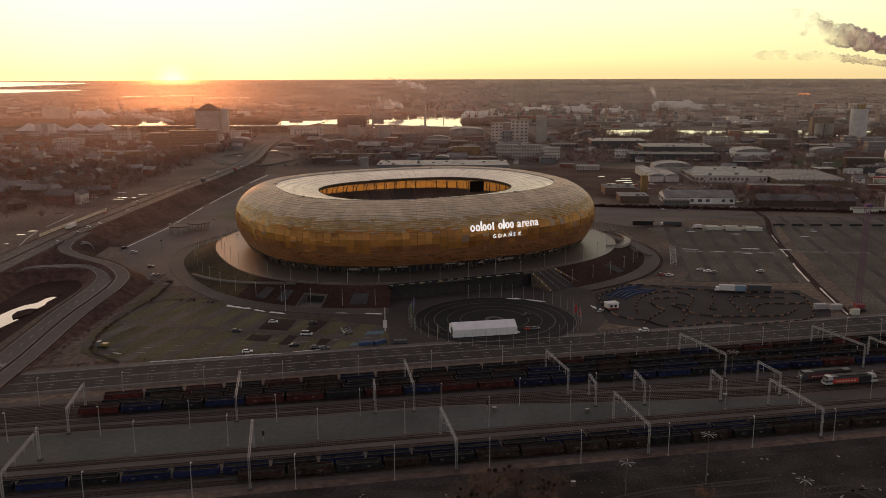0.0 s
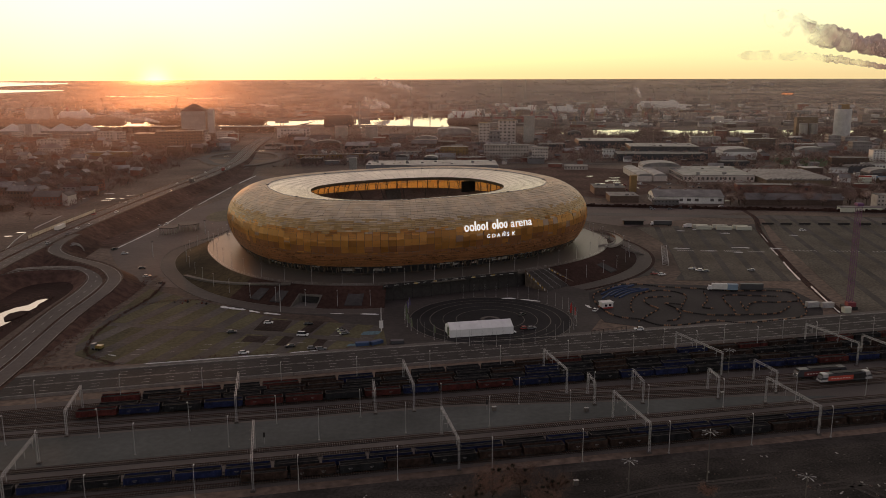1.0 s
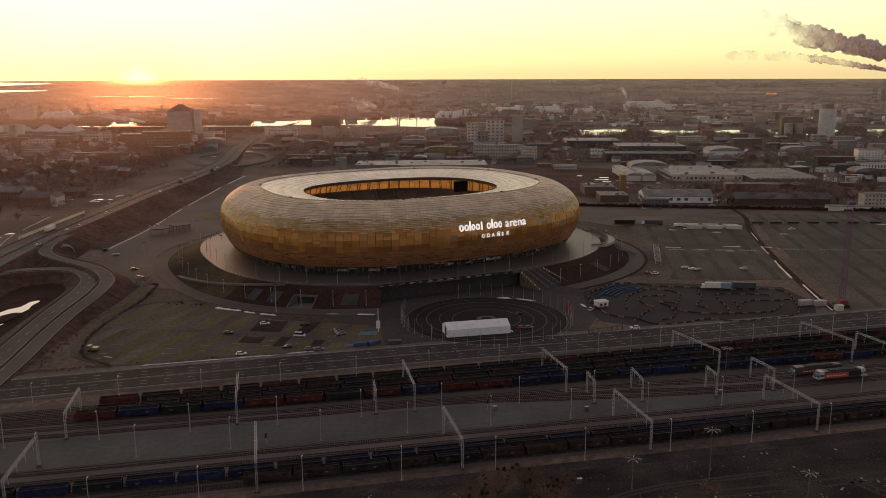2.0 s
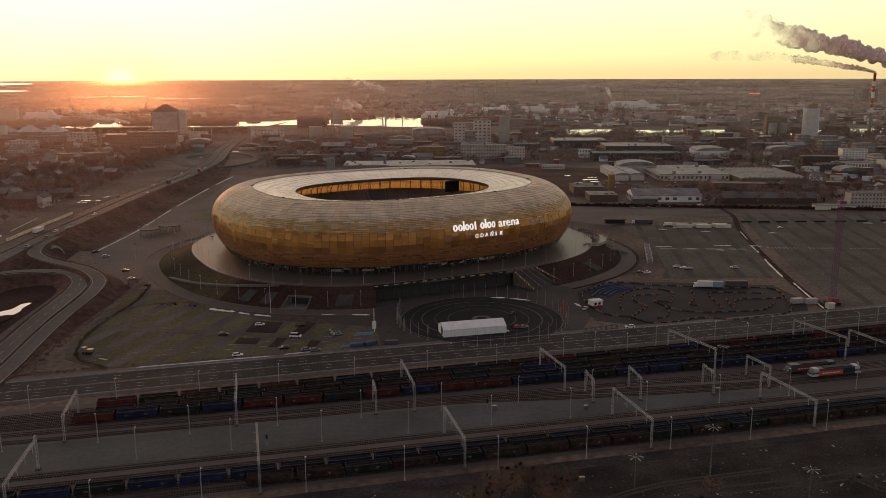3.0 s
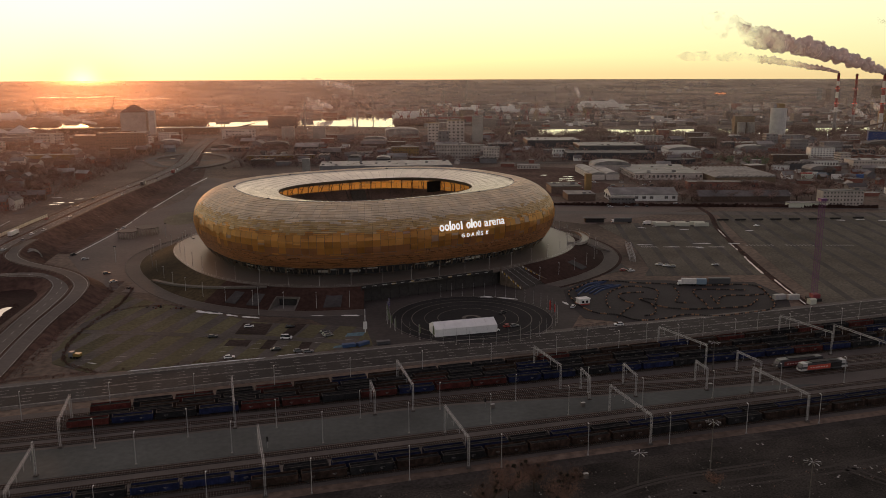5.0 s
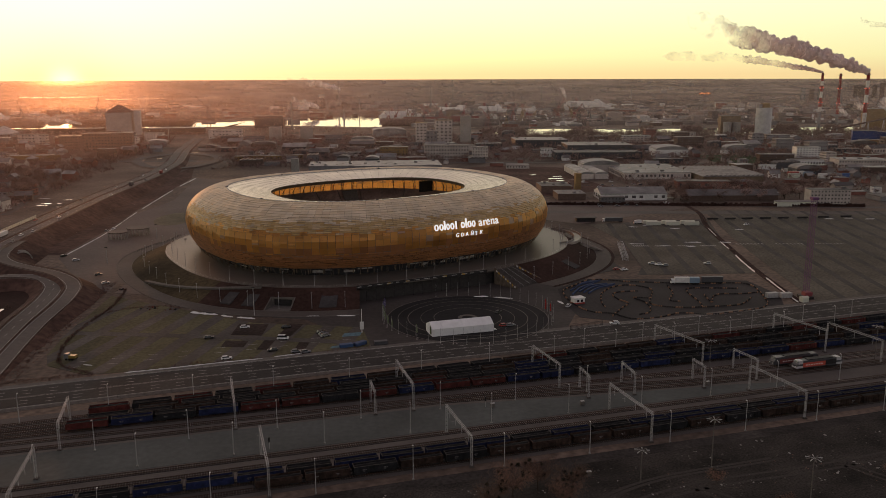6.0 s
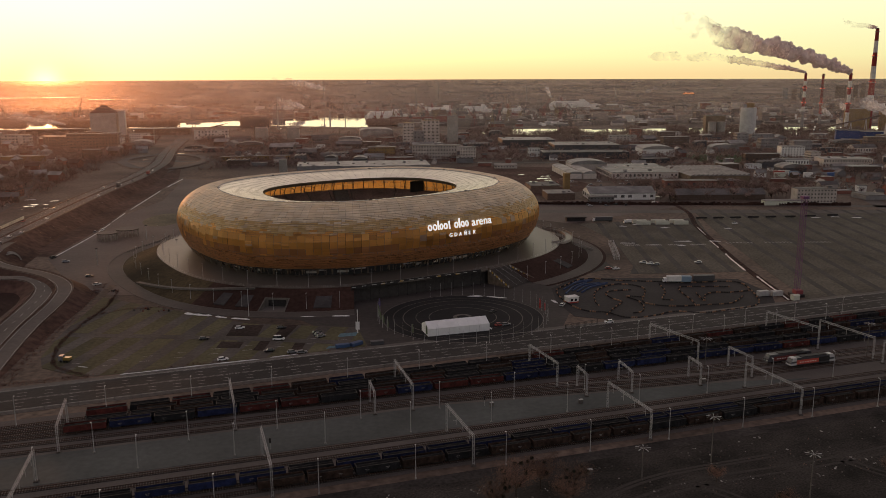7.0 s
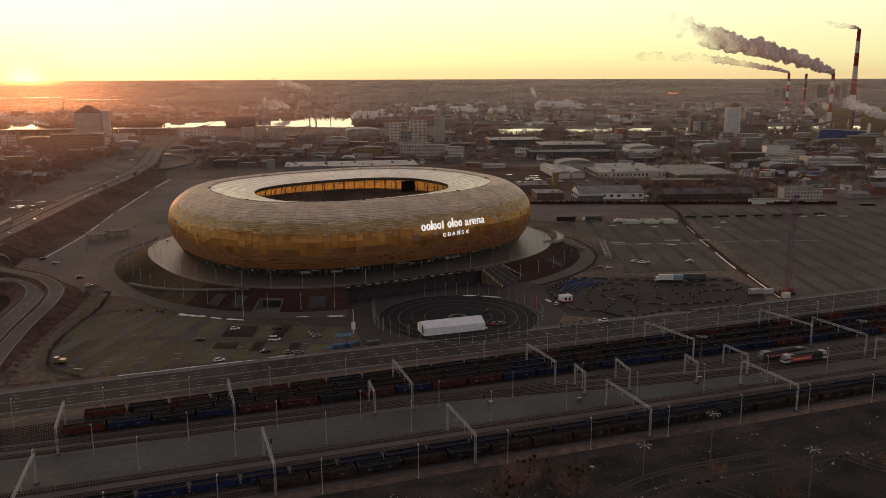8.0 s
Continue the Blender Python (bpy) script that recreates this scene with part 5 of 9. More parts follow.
WAGON_PAINT = {
    "red": material("red_oxide_paint", (0.078, 0.019, 0.015), 0.75, spread=0.3, scale=0.8, big=0.35, big_scale=0.4, random_amount=0.2),
    "blue": material("blue_wagon_paint", (0.011, 0.016, 0.05), 0.7, spread=0.3, scale=0.8, big=0.35, big_scale=0.4, random_amount=0.2),
    "grey": material("dark_grey_wagon_paint", (0.018, 0.018, 0.019), 0.75, spread=0.3, scale=0.8, big=0.35, big_scale=0.4, random_amount=0.2),
    "rust": material("rusty_wagon_paint", (0.036, 0.022, 0.016), 0.85, spread=0.4, scale=0.8, big=0.4, big_scale=0.4, random_amount=0.2)}
RIM = material("scuffed_rim", (0.058, 0.05, 0.044), 0.7, spread=0.3, scale=1)
COAL = material("coal", (0.008, 0.0075, 0.0075), 0.8, spread=0.5, scale=3, bump=0.6)
CARGO_MARK = material("stencil_paint", (0.17, 0.16, 0.15), 0.7)


def wagon(colour, words):
    w = holder("coal_wagon", "open %s coal wagon standing on the sidings" % words, "freight wagon", (0, 0, -50), group="rows of coal wagons")
    L, W, z0, z1 = 6.4, 1.45, 1.15, 3.25
    b = Build()
    b.box(-L, -W, z0, L, W, z0 + 0.12)
    for s in (-1, 1):
        b.box(-L, s * W - 0.05, z0 + 0.12, L, s * W + 0.05, z1)
        b.box(s * L - 0.05, -W + 0.05, z0 + 0.12, s * L + 0.05, W - 0.05, z1)
        for k in range(13):
            x = -L + 2 * L * k / 12
            b.box(x - 0.07, s * (W + 0.12) - 0.07, z0 - 0.1, x + 0.07, s * (W + 0.12) + 0.07, z1 - 0.05)
        for k in (-0.8, 0, 0.8):
            b.box(s * (L + 0.12) - 0.07, k - 0.06, z0, s * (L + 0.12) + 0.07, k + 0.06, z1 - 0.1)
    b.out("body", WAGON_PAINT[colour], w)
    b = Build()
    for s in (-1, 1):
        b.box(-L - 0.07, s * W - 0.07, z1, L + 0.07, s * W + 0.07, z1 + 0.1)
        b.box(s * L - 0.07, -W + 0.07, z1, s * L + 0.07, W - 0.07, z1 + 0.12)
    b.out("top_rim", RIM if rng.random() < 0.7 else WAGON_PAINT[colour], w)
    b = Build()
    nx, ny = 14, 4
    hs = {(i, j): z1 - 0.5 + 0.4 * (1 - abs(j / ny * 2 - 1)) + rng.uniform(-0.12, 0.12) for i in range(nx + 1) for j in range(ny + 1)}
    pt = lambda i, j: (-L + 0.06 + (2 * L - 0.12) * i / nx, -W + 0.06 + (2 * W - 0.12) * j / ny, hs[i, j])
    for i in range(nx):
        for j in range(ny):
            b.face([pt(i, j), pt(i + 1, j), pt(i + 1, j + 1), pt(i, j + 1)])
    b.out("coal_load", COAL, w)
    b = Build()
    b.box(-L - 0.3, -0.9, 0.95, L + 0.3, 0.9, 1.14)
    for s in (-1, 1):
        for k in (-0.85, 0.85):
            b.bar((s * (L + 0.25), k, 1.05), (s * (L + 0.62), k, 1.05), 0.2, sides=8)
    b.out("underframe", DARK, w)
    for s in (-1, 1):
        b = Build()
        b.box(s * 4.5 - 1.3, -1.1, 0.55, s * 4.5 + 1.3, 1.1, 0.94)
        for a in (-0.9, 0.9):
            for k in (-0.8, 0.66):
                b.bar((s * 4.5 + a, k, 0.88), (s * 4.5 + a, k + 0.14, 0.88), 0.46, sides=12)
        b.out("bogie", DARK, w)
    for k in (-3.2, 3.0):
        b = Build()
        b.box(k - 0.7, -W - 0.085, 2.1, k + 0.5, -W - 0.055, 2.35)
        b.box(k - 0.5, -W - 0.085, 1.75, k + 0.2, -W - 0.055, 1.9)
        b.out("stencil_mark", CARGO_MARK, w)
    return w


patterns = {c: wagon(c, t) for c, t in (("red", "red oxide"), ("blue", "blue"), ("grey", "dark grey"), ("rust", "rusty brown"))}
patterns["blue2"] = wagon("blue", "blue")
used = set()


def set_wagon(colour, m):
    if colour not in used:
        used.add(colour)
        patterns[colour].matrix_world = m
    else:
        copy_thing(patterns[colour], m)


def wagon_row(key, x0, x1, colours):
    s = ROW_Y[key][1]
    a = math.degrees(math.atan(s))
    x, k = x0, 0
    while x < x1:
        p = row_point(key, x)
        set_wagon(colours[k % len(colours)], pose(p.x, p.y, 0.0, 0, 0, a) if k % 3 else pose(p.x, p.y, 0.0, 0, 0, a + 180))
        x += 14.04 / math.hypot(1, s)
        k += 1


wagon_row("f1", -124.5, 235, ["red", "blue", "grey", "blue", "red", "red", "grey", "red", "blue", "red", "red", "blue", "blue", "grey", "blue", "blue", "grey", "blue2", "blue", "blue"])
wagon_row("f2", -119.0, 235, ["grey", "grey", "rust", "grey", "grey", "rust", "grey", "rust", "red", "grey", "grey", "blue", "grey", "rust", "grey", "blue2"])
wagon_row("f3", -104.0, 235, ["rust", "grey", "grey", "rust", "rust", "grey", "grey", "rust", "grey", "rust", "blue", "grey"])
wagon_row("f4", -121.0, 235, ["red", "grey", "red", "grey", "red", "rust", "blue", "rust", "grey", "grey", "grey", "rust", "red", "grey", "rust", "rust", "blue", "rust", "red", "rust", "grey"])
wagon_row("n1", -160.0, 235, ["blue", "blue", "grey", "blue", "grey", "blue", "blue", "blue2", "grey", "blue", "blue"])
wagon_row("n2", -58.0, 235, ["rust", "rust", "grey", "rust", "grey", "rust", "rust"])
for c, w in patterns.items():
    if c not in used:
        for o in [w, *w.children]:
            bpy.data.objects.remove(o)


# ---- catenary portals ----
def lattice(b, a, c, up, w, h, n, r=0.055):
    """A lattice box girder from a to c."""
    a, c = Vector(a), Vector(c)
    way = (c - a).normalized()
    side = way.cross(up).normalized()
    corner = [side * w / 2 + up * h / 2, side * -w / 2 + up * h / 2, side * -w / 2 - up * h / 2, side * w / 2 - up * h / 2]
    for o in corner:
        b.bar(a + o, c + o, r)
    for k in range(n):
        p, q = a + (c - a) * k / n, a + (c - a) * (k + 1) / n
        for j in range(4):
            o1, o2 = corner[j], corner[(j + 1) % 4]
            b.bar(p + (o1 if k % 2 else o2), q + (o2 if k % 2 else o1), r * 0.7)


def portal(x0, y0, x1, y1, h, hangers=4):
    p = holder("catenary_portal", "pale galvanised lattice portal spanning the railway tracks", "catenary portal", (x0, y0, 0), group="catenary portals")
    a, c = Vector((0, 0, 0)), Vector((x1 - x0, y1 - y0, 0))
    way = c.normalized()
    up = Vector((0, 0, 1))
    for q in (a, c):
        b = Build()
        lattice(b, q + up * 0.5, q + up * h, way, 0.55, 0.4, 12)
        b.out("leg", STEEL, p)
        b = Build()
        b.box(q.x - 0.7, q.y - 0.7, 0, q.x + 0.7, q.y + 0.7, 0.5)
        b.out("footing", GRAVEL, p)
    b = Build()
    lattice(b, a + up * (h + 0.3) - way * 0.4, c + up * (h + 0.3) + way * 0.4, up, 0.55, 0.65, max(8, int(c.length / 1.2)))
    b.out("beam", STEEL, p)
    for k in range(hangers):
        q = c * (k + 0.5) / hangers
        b = Build()
        b.bar(q + up * h, q + up * (h - 2.6), 0.09)
        b.bar(q + up * (h - 1.2), q + up * (h - 1.2) + Vector((-way.y, way.x, 0)) * 1.1, 0.05)
        b.out("hanger", STEEL, p)


for args in ((-128.3, 249.6, -132.2, 271.4, 8.6), (-75.6, 259.5, -80.0, 283.0, 9.0), (-15.9, 268.2, -20.5, 293.6, 9.4), (39.6, 282.7, 34.0, 304.5, 9.4), (102.4, 300.0, 91.8, 325.4, 9.4), (160.6, 310.5, 150.9, 336.2, 9.4),
             (-60.0, 212.5, -65.1, 238.8, 9.4), (-1.6, 224.2, -6.5, 248.6, 9.4), (57.6, 234.6, 51.9, 260.7, 9.6), (115.9, 246.8, 109.0, 273.2, 9.4), (-125.0, 203.0, -128.5, 230.6, 9.4)):
    portal(*args)
for args in ((-29.2, 266.2, -30.6, 276.9, 8.0, 2), (48.0, 272.7, 47.2, 282.3, 8.0, 2), (65.4, 273.7, 64.4, 285.8, 8.0, 2), (93.5, 277.4, 92.6, 286.3, 8.0, 2), (116.6, 282.7, 113.1, 295.4, 8.0, 2), (176.0, 296.0, 168.0, 322.0, 9.0, 3), (176.8, 291.0, 190.0, 262.0, 9.0, 3)):
    portal(*args)


# ---- yard lamps ----
def yard_lamp(h, arm=True):
    e = holder("yard_lamp", "slim pale lamp post beside the railway tracks", "lamp post", (0, 0, -60), group="lamp posts of the railway yard")
    b = Build()
    b.bar((0, 0, 0), (0, 0, h), 0.14, sides=8, r2=0.08)
    b.out("pole", STEEL, e)
    b = Build()
    b.bar((0, 0, h), (0.5, 0, h + 0.18), 0.05)
    b.box(0.35, -0.16, h + 0.1, 1.05, 0.16, h + 0.24)
    b.out("lamp_head", WHITE, e)
    b = Build()
    b.box(-0.3, -0.3, 0, 0.3, 0.3, 0.3)
    b.out("base", CONCRETE, e)
    return e


lamp_1 = yard_lamp(10.2)
first = True
for x0, n, y0, s, turn in ((-129, 11, 253.3, 0.175, 90), (-145.0, 8, 269.6, 0.183, -90), (-149, 13, 303.6, 0.21, 90), (-158.0, 14, 221.9, 0.192, 90), (60.0, 9, 309.4, 0.22, -90)):
    for k in range(n):
        x = x0 + 27.7 * k
        m = pose(x, y0 + s * x, 0.05, 0, 0, turn)
        if first:
            lamp_1.matrix_world = m
            first = False
        else:
            copy_thing(lamp_1, m)

# ---- vehicles ----
RUBBER = material("tyre_rubber", (0.02, 0.02, 0.02), 0.9, spread=0.2, scale=3)
CAR_GLASS = material("car_glass", (0.02, 0.022, 0.025), 0.08, spec=0.7)


def paint(name, c, rough=0.3):
    return material(name, c, rough, spread=0.06, scale=0.8, spec=0.6)


CAR_PAINT = {"white": paint("white_car_paint", (0.75, 0.74, 0.72)), "black": paint("black_car_paint", (0.02, 0.02, 0.022)), "grey": paint("grey_car_paint", (0.16, 0.16, 0.165)), "red": paint("red_car_paint", (0.35, 0.04, 0.03)), "silver": paint("silver_car_paint", (0.45, 0.45, 0.45))}


def car(colour, tall, words):
    """A car: lower body, cabin with glass, wheels, lamps; tall for a van."""
    e = holder("car", words, "car", (0, 0, -80), group="cars round the stadium")
    L, W = (2.55, 0.98) if tall else (2.2, 0.9)
    zb, zt = (1.15, 2.05) if tall else (0.92, 1.48)
    b = Build()
    b.hexa([(-L, -W, 0.3), (L, -W, 0.3), (L, W, 0.3), (-L, W, 0.3)], [(-L - 0.05, -W, 0.6), (L + 0.05, -W, 0.6), (L + 0.05, W, 0.6), (-L - 0.05, W, 0.6)])
    b.hexa([(-L - 0.05, -W, 0.6), (L + 0.05, -W, 0.6), (L + 0.05, W, 0.6), (-L - 0.05, W, 0.6)], [(-L + 0.1, -W + 0.06, zb), (L - 0.15, -W + 0.06, zb - 0.1), (L - 0.15, W - 0.06, zb - 0.1), (-L + 0.1, W - 0.06, zb)])
    x0, x1 = (-L + 0.15, L - 1.0) if tall else (-L + 0.35, L - 1.35)
    b.hexa([(x0 + 0.25, -W + 0.2, zt - 0.06), (x1 - 0.45, -W + 0.2, zt - 0.06), (x1 - 0.45, W - 0.2, zt - 0.06), (x0 + 0.25, W - 0.2, zt - 0.06)], [(x0 + 0.3, -W + 0.24, zt), (x1 - 0.5, -W + 0.24, zt), (x1 - 0.5, W - 0.24, zt), (x0 + 0.3, W - 0.24, zt)])
    b.out("body", CAR_PAINT[colour], e)
    b = Build()
    b.hexa([(x0, -W + 0.08, zb - 0.08), (x1 + 0.25, -W + 0.08, zb - 0.12), (x1 + 0.25, W - 0.08, zb - 0.12), (x0, W - 0.08, zb - 0.08)], [(x0 + 0.25, -W + 0.2, zt - 0.06), (x1 - 0.45, -W + 0.2, zt - 0.06), (x1 - 0.45, W - 0.2, zt - 0.06), (x0 + 0.25, W - 0.2, zt - 0.06)])
    b.out("cabin_glass", CAR_GLASS, e)
    for sx in (-1, 1):
        for sy in (-1, 1):
            b = Build()
            b.bar((sx * L * 0.62, sy * (W - 0.18), 0.32), (sx * L * 0.62, sy * (W + 0.02), 0.32), 0.32, sides=12)
            b.out("wheel", RUBBER, e)
    for sy in (-1, 1):
        b = Build()
        b.box(L + 0.02, sy * W * 0.7 - 0.2, 0.62, L + 0.06, sy * W * 0.7 + 0.2, 0.76)
        b.out("headlight", WHITE, e)
    return e


protos = {}


def set_car(colour, tall, x, y, turn, z=0.1):
    key = (colour, tall)
    if key not in protos:
        protos[key] = car(colour, tall, "%s %s parked on the ground" % (colour, "van" if tall else "car"))
        protos[key].matrix_world = pose(x, y, z, 0, 0, turn)
    else:
        copy_thing(protos[key], pose(x, y, z, 0, 0, turn))


for colour, tall, x, y, turn in (("black", 0, -101, 359, 15), ("white", 0, -87, 373, 10), ("white", 1, -68, 354, -5), ("black", 0, -71, 338.5, 195), ("grey", 0, -61, 335.5, 10), ("white", 0, -89, 330, 15), ("grey", 0, -57, 334.5, 15), ("black", 0, -51.5, 361.5, 30), ("grey", 0, -50.5, 358.6, 30), ("grey", 0, -49.5, 355.8, 30), ("black", 0, -68, 371, 12),
                                 ("white", 0, 85, 359.5, 175), ("silver", 0, 146, 478, 165), ("white", 0, 149, 474.5, 170), ("grey", 0, 152, 472, 165), ("silver", 0, 180, 474, 160), ("white", 0, 26, 356, 12), ("red", 0, 33, 362, 20), ("grey", 0, 36, 362, 20), ("silver", 0, 71, 391, 60), ("white", 0, -202, 470, 80), ("silver", 0, -176, 467, 40), ("black", 0, -186, 488, 20),
                                 ("grey", 0, -222, 632, 85), ("white", 0, -219, 640, 85), ("black", 0, -224, 544, 60), ("silver", 0, -212, 530, 20), ("white", 0, 266, 600, 12), ("red", 0, 120, 466, 10), ("white", 0, 124, 464, 15), ("black", 0, 34, 384, 50)):
    set_car(colour, tall, x, y, turn)
def motor_place(y, d):
    """A place on the motorway: d metres beside its middle."""
    side = beside(MOTOR, d)
    i = min(range(len(side) - 1), key=lambda k: abs(side[k].y - y))
    a, c = side[i], side[i + 1]
    u = max(0.0, min(1.0, (y - a.y) / (c.y - a.y)))
    p = a.lerp(c, u)
    return p.x, p.y, p.z + 0.13


for colour, y, d in (("silver", 524, 7.8), ("grey", 556, 8.2), ("white", 578, 5.4), ("silver", 592, 8.2), ("white", 650, 5.4), ("grey", 700, -5.4), ("black", 745, -8.2), ("white", 770, 8.2), ("silver", 830, -5.4), ("grey", 900, 5.4), ("white", 940, -8.2), ("red", 640, -8.2), ("white", 1010, 5.4)):
    x, y, z = motor_place(y, d)
    set_car(colour, 0, x, y, 90 if d > 0 else -90, z)
YELLOW_BODY = paint("yellow_van_paint", (0.26, 0.19, 0.05))


def box_vehicle(name, words, cat, at, turn, length, body, height=2.9, cab=True, z=0.1, front=None):
    """A truck or trailer: chassis, box with ribs, cab, wheels."""
    e = holder(name, words, cat, (*at, z), turn)
    b = Build()
    h = length / 2
    b.box(-h, -1.2, 1.0, h - (2.2 if cab else 0), 1.2, 1.0 + height)
    b.out("box", body, e)
    for k in range(int(length / 2.4)):
        x = -h + 0.6 + 2.4 * k
        if x < h - (2.6 if cab else 0.3):
            q = Build()
            q.box(x, -1.25, 1.05, x + 0.08, 1.25, 0.95 + height)
            q.out("rib", body, e)
    if cab:
        b = Build()
        b.hexa([(h - 2.0, -1.15, 0.6), (h, -1.15, 0.6), (h, 1.15, 0.6), (h - 2.0, 1.15, 0.6)], [(h - 2.0, -1.1, 2.8), (h - 0.35, -1.1, 2.8), (h - 0.35, 1.1, 2.8), (h - 2.0, 1.1, 2.8)])
        b.out("cab", front or CAR_PAINT["white"], e)
        b = Build()
        b.hexa([(h - 0.14, -1.0, 1.7), (h - 0.1, -1.0, 1.7), (h - 0.1, 1.0, 1.7), (h - 0.14, 1.0, 1.7)], [(h - 0.36, -0.95, 2.6), (h - 0.26, -0.95, 2.6), (h - 0.26, 0.95, 2.6), (h - 0.36, 0.95, 2.6)])
        b.out("windscreen", CAR_GLASS, e)
    b = Build()
    b.box(-h, -0.9, 0.55, h - 0.3, 0.9, 0.98)
    b.out("chassis", DARK, e)
    for x in ([-h + 1.2, -h + 2.4] + ([h - 1.2] if cab else [h - 2.0])):
        for s in (-1, 1):
            b = Build()
            b.bar((x, s * 0.85, 0.5), (x, s * 1.15, 0.5), 0.5, sides=12)
            b.out("wheel", RUBBER, e)
    return e


BLUE_BOX, GREY_BOX = paint("pale_blue_box", (0.2, 0.28, 0.36), 0.5), paint("dark_grey_box", (0.06, 0.06, 0.065), 0.5)
box_vehicle("truck", "white box truck beside the kart track", "truck", (144.5, 428.8), 172, 10.5, WHITE)
box_vehicle("trailer", "pale blue trailer beside the kart track", "trailer", (152.0, 427.2), 172, 5.4, BLUE_BOX, 3.0, cab=False)
box_vehicle("trailer", "dark trailer with pale roof beside the kart track", "trailer", (162.5, 428.0), 174, 12.0, GREY_BOX, 3.0, cab=False)
box_vehicle("van", "old yellow and white van at the car park edge", "van", (-153, 336.5), 170, 5.0, YELLOW_BODY, 1.1, front=CAR_PAINT["grey"])
box_vehicle("bus", "white coach driving on the motorway", "bus", motor_place(575, -5.4)[:2], -90, 13.0, WHITE, 2.6, cab=False, z=8.13)
box_vehicle("truck", "dark lorry driving on the motorway", "truck", motor_place(850, 5.4)[:2], 91, 12.0, GREY_BOX, 3.0, z=motor_place(850, 5.4)[2])
box_vehicle("truck", "red lorry on the motorway", "truck", motor_place(965, 8.0)[:2], 91, 11.0, paint("dull_red_box", (0.25, 0.05, 0.04), 0.5), 3.0, z=motor_place(965, 8.0)[2])
CREAM = paint("cream_container", (0.55, 0.55, 0.45), 0.6)


def container(x, y, turn, mat, words, length=12.2, z=0.1):
    e = holder("container", words, "container", (x, y, z), turn, group="containers")
    b = Build()
    h = length / 2
    n = int(length / 0.8)
    edge = [(-h + 2 * h * (k + q) / n, -1.2 - (0.07 if 0.2 < q < 0.8 else 0.0)) for k in range(n) for q in (0.0, 0.3, 0.5, 0.7)] + [(h, -1.2)]
    ring = edge + [(x_, -y_) for x_, y_ in reversed(edge)]
    b.hexa([(x_, y_, 0.15) for x_, y_ in ring], [(x_, y_, 2.75) for x_, y_ in ring])
    b.out("shell", mat, e)
    b = Build()
    for sx in (-1, 1):
        for sy in (-1, 1):
            b = Build()
            b.box(sx * h - 0.1, sy * 1.22 - 0.1, 0, sx * h + 0.1, sy * 1.22 + 0.1, 2.85)
            b.out("corner_post", mat, e)
    for s in (-1, 1):
        b = Build()
        b.box(h + 0.01, s * 0.6 - 0.55, 0.3, h + 0.06, s * 0.6 + 0.55, 2.6)
        b.out("door", mat, e)
    return e


for x, y in ((193.5, 613), (208.0, 611.5), (222.5, 609.5), (194.5, 607.5), (209.0, 605.5), (223.5, 603.5)):
    container(x, y, -7, CREAM, "cream shipping container at the car park's far edge", 10.8)
box_vehicle("truck", "dark articulated truck parked by the containers", "truck", (167, 625), 175, 16.0, GREY_BOX, 2.8)
box_vehicle("truck", "white truck parked by the containers", "truck", (184, 614), 175, 6.5, WHITE, 2.2)
for x, y in ((188, 394.5), (181, 395.5)):
    container(x, y, 8, STEEL, "grey steel site container by the ditch", 6.0)
for x, y, t, m, w in ((-40, 340, 12, paint("blue_container", (0.03, 0.07, 0.16), 0.6), "blue container at the car park's end"), (-34, 342, 40, paint("deep_blue_container", (0.03, 0.06, 0.14), 0.6), "deep blue container at the car park's end"), (-25, 342.5, 8, GREY_BOX, "dark grey container by the footpath")):
    container(x, y, t, m, w, 5.6).scale = (1, 0.9, 0.55)

# ---- marquee on the show track ----
CANVAS = material("white_canvas", (0.78, 0.77, 0.75), 0.7, spread=0.05, scale=0.5, big=0.06, big_scale=0.15)
tent = holder("marquee", "long white marquee tent standing on the oval track", "marquee", (11.65, 357.37, 0.16), 11)
for k in range(6):
    x0, x1 = -14.64 + 4.88 * k + 0.03, -14.64 + 4.88 * (k + 1) - 0.03
    for s in (-1, 1):
        b = Build()
        ze = 3.4
        b.hexa([(x0, s * 5.25, ze - 0.1), (x1, s * 5.25, ze - 0.1), (x1, 0, 5.5), (x0, 0, 5.5)], [(x0, s * 5.25, ze), (x1, s * 5.25, ze), (x1, 0, 5.62), (x0, 0, 5.62)])
        b.out("roof_panel", CANVAS, tent)
        b = Build()
        b.box(x0, s * 5.1 - 0.04, 0, x1, s * 5.1 + 0.04, ze)
        b.out("side_panel", CANVAS, tent)
for s in (-1, 1):
    b = Build()
    b.hexa([(s * 14.64 - 0.05, -5.1, 0), (s * 14.64 + 0.05, -5.1, 0), (s * 14.64 + 0.05, 5.1, 0), (s * 14.64 - 0.05, 5.1, 0)], [(s * 14.64 - 0.05, -5.1, 3.4), (s * 14.64 + 0.05, -5.1, 3.4), (s * 14.64 + 0.05, 5.1, 3.4), (s * 14.64 - 0.05, 5.1, 3.4)])
    b.face([(s * 14.64, -5.1, 3.4), (s * 14.64, 5.1, 3.4), (s * 14.64, 0, 5.55)])
    b.out("gable", CANVAS, tent)

# ---- posts and flags round the show track ----
b = Build()
b.bar((0, 0, 0), (0, 0, 7.0), 0.07, sides=6, r2=0.04)
pole_e = holder("flag_pole", "thin white pole round the show track", "pole", (0, 0, -90), group="poles round the show track")
b.out("pole", STEEL, pole_e)
b = Build()
b.box(-0.25, -0.25, 0, 0.25, 0.25, 0.2)
b.out("base", CONCRETE, pole_e)
started = False
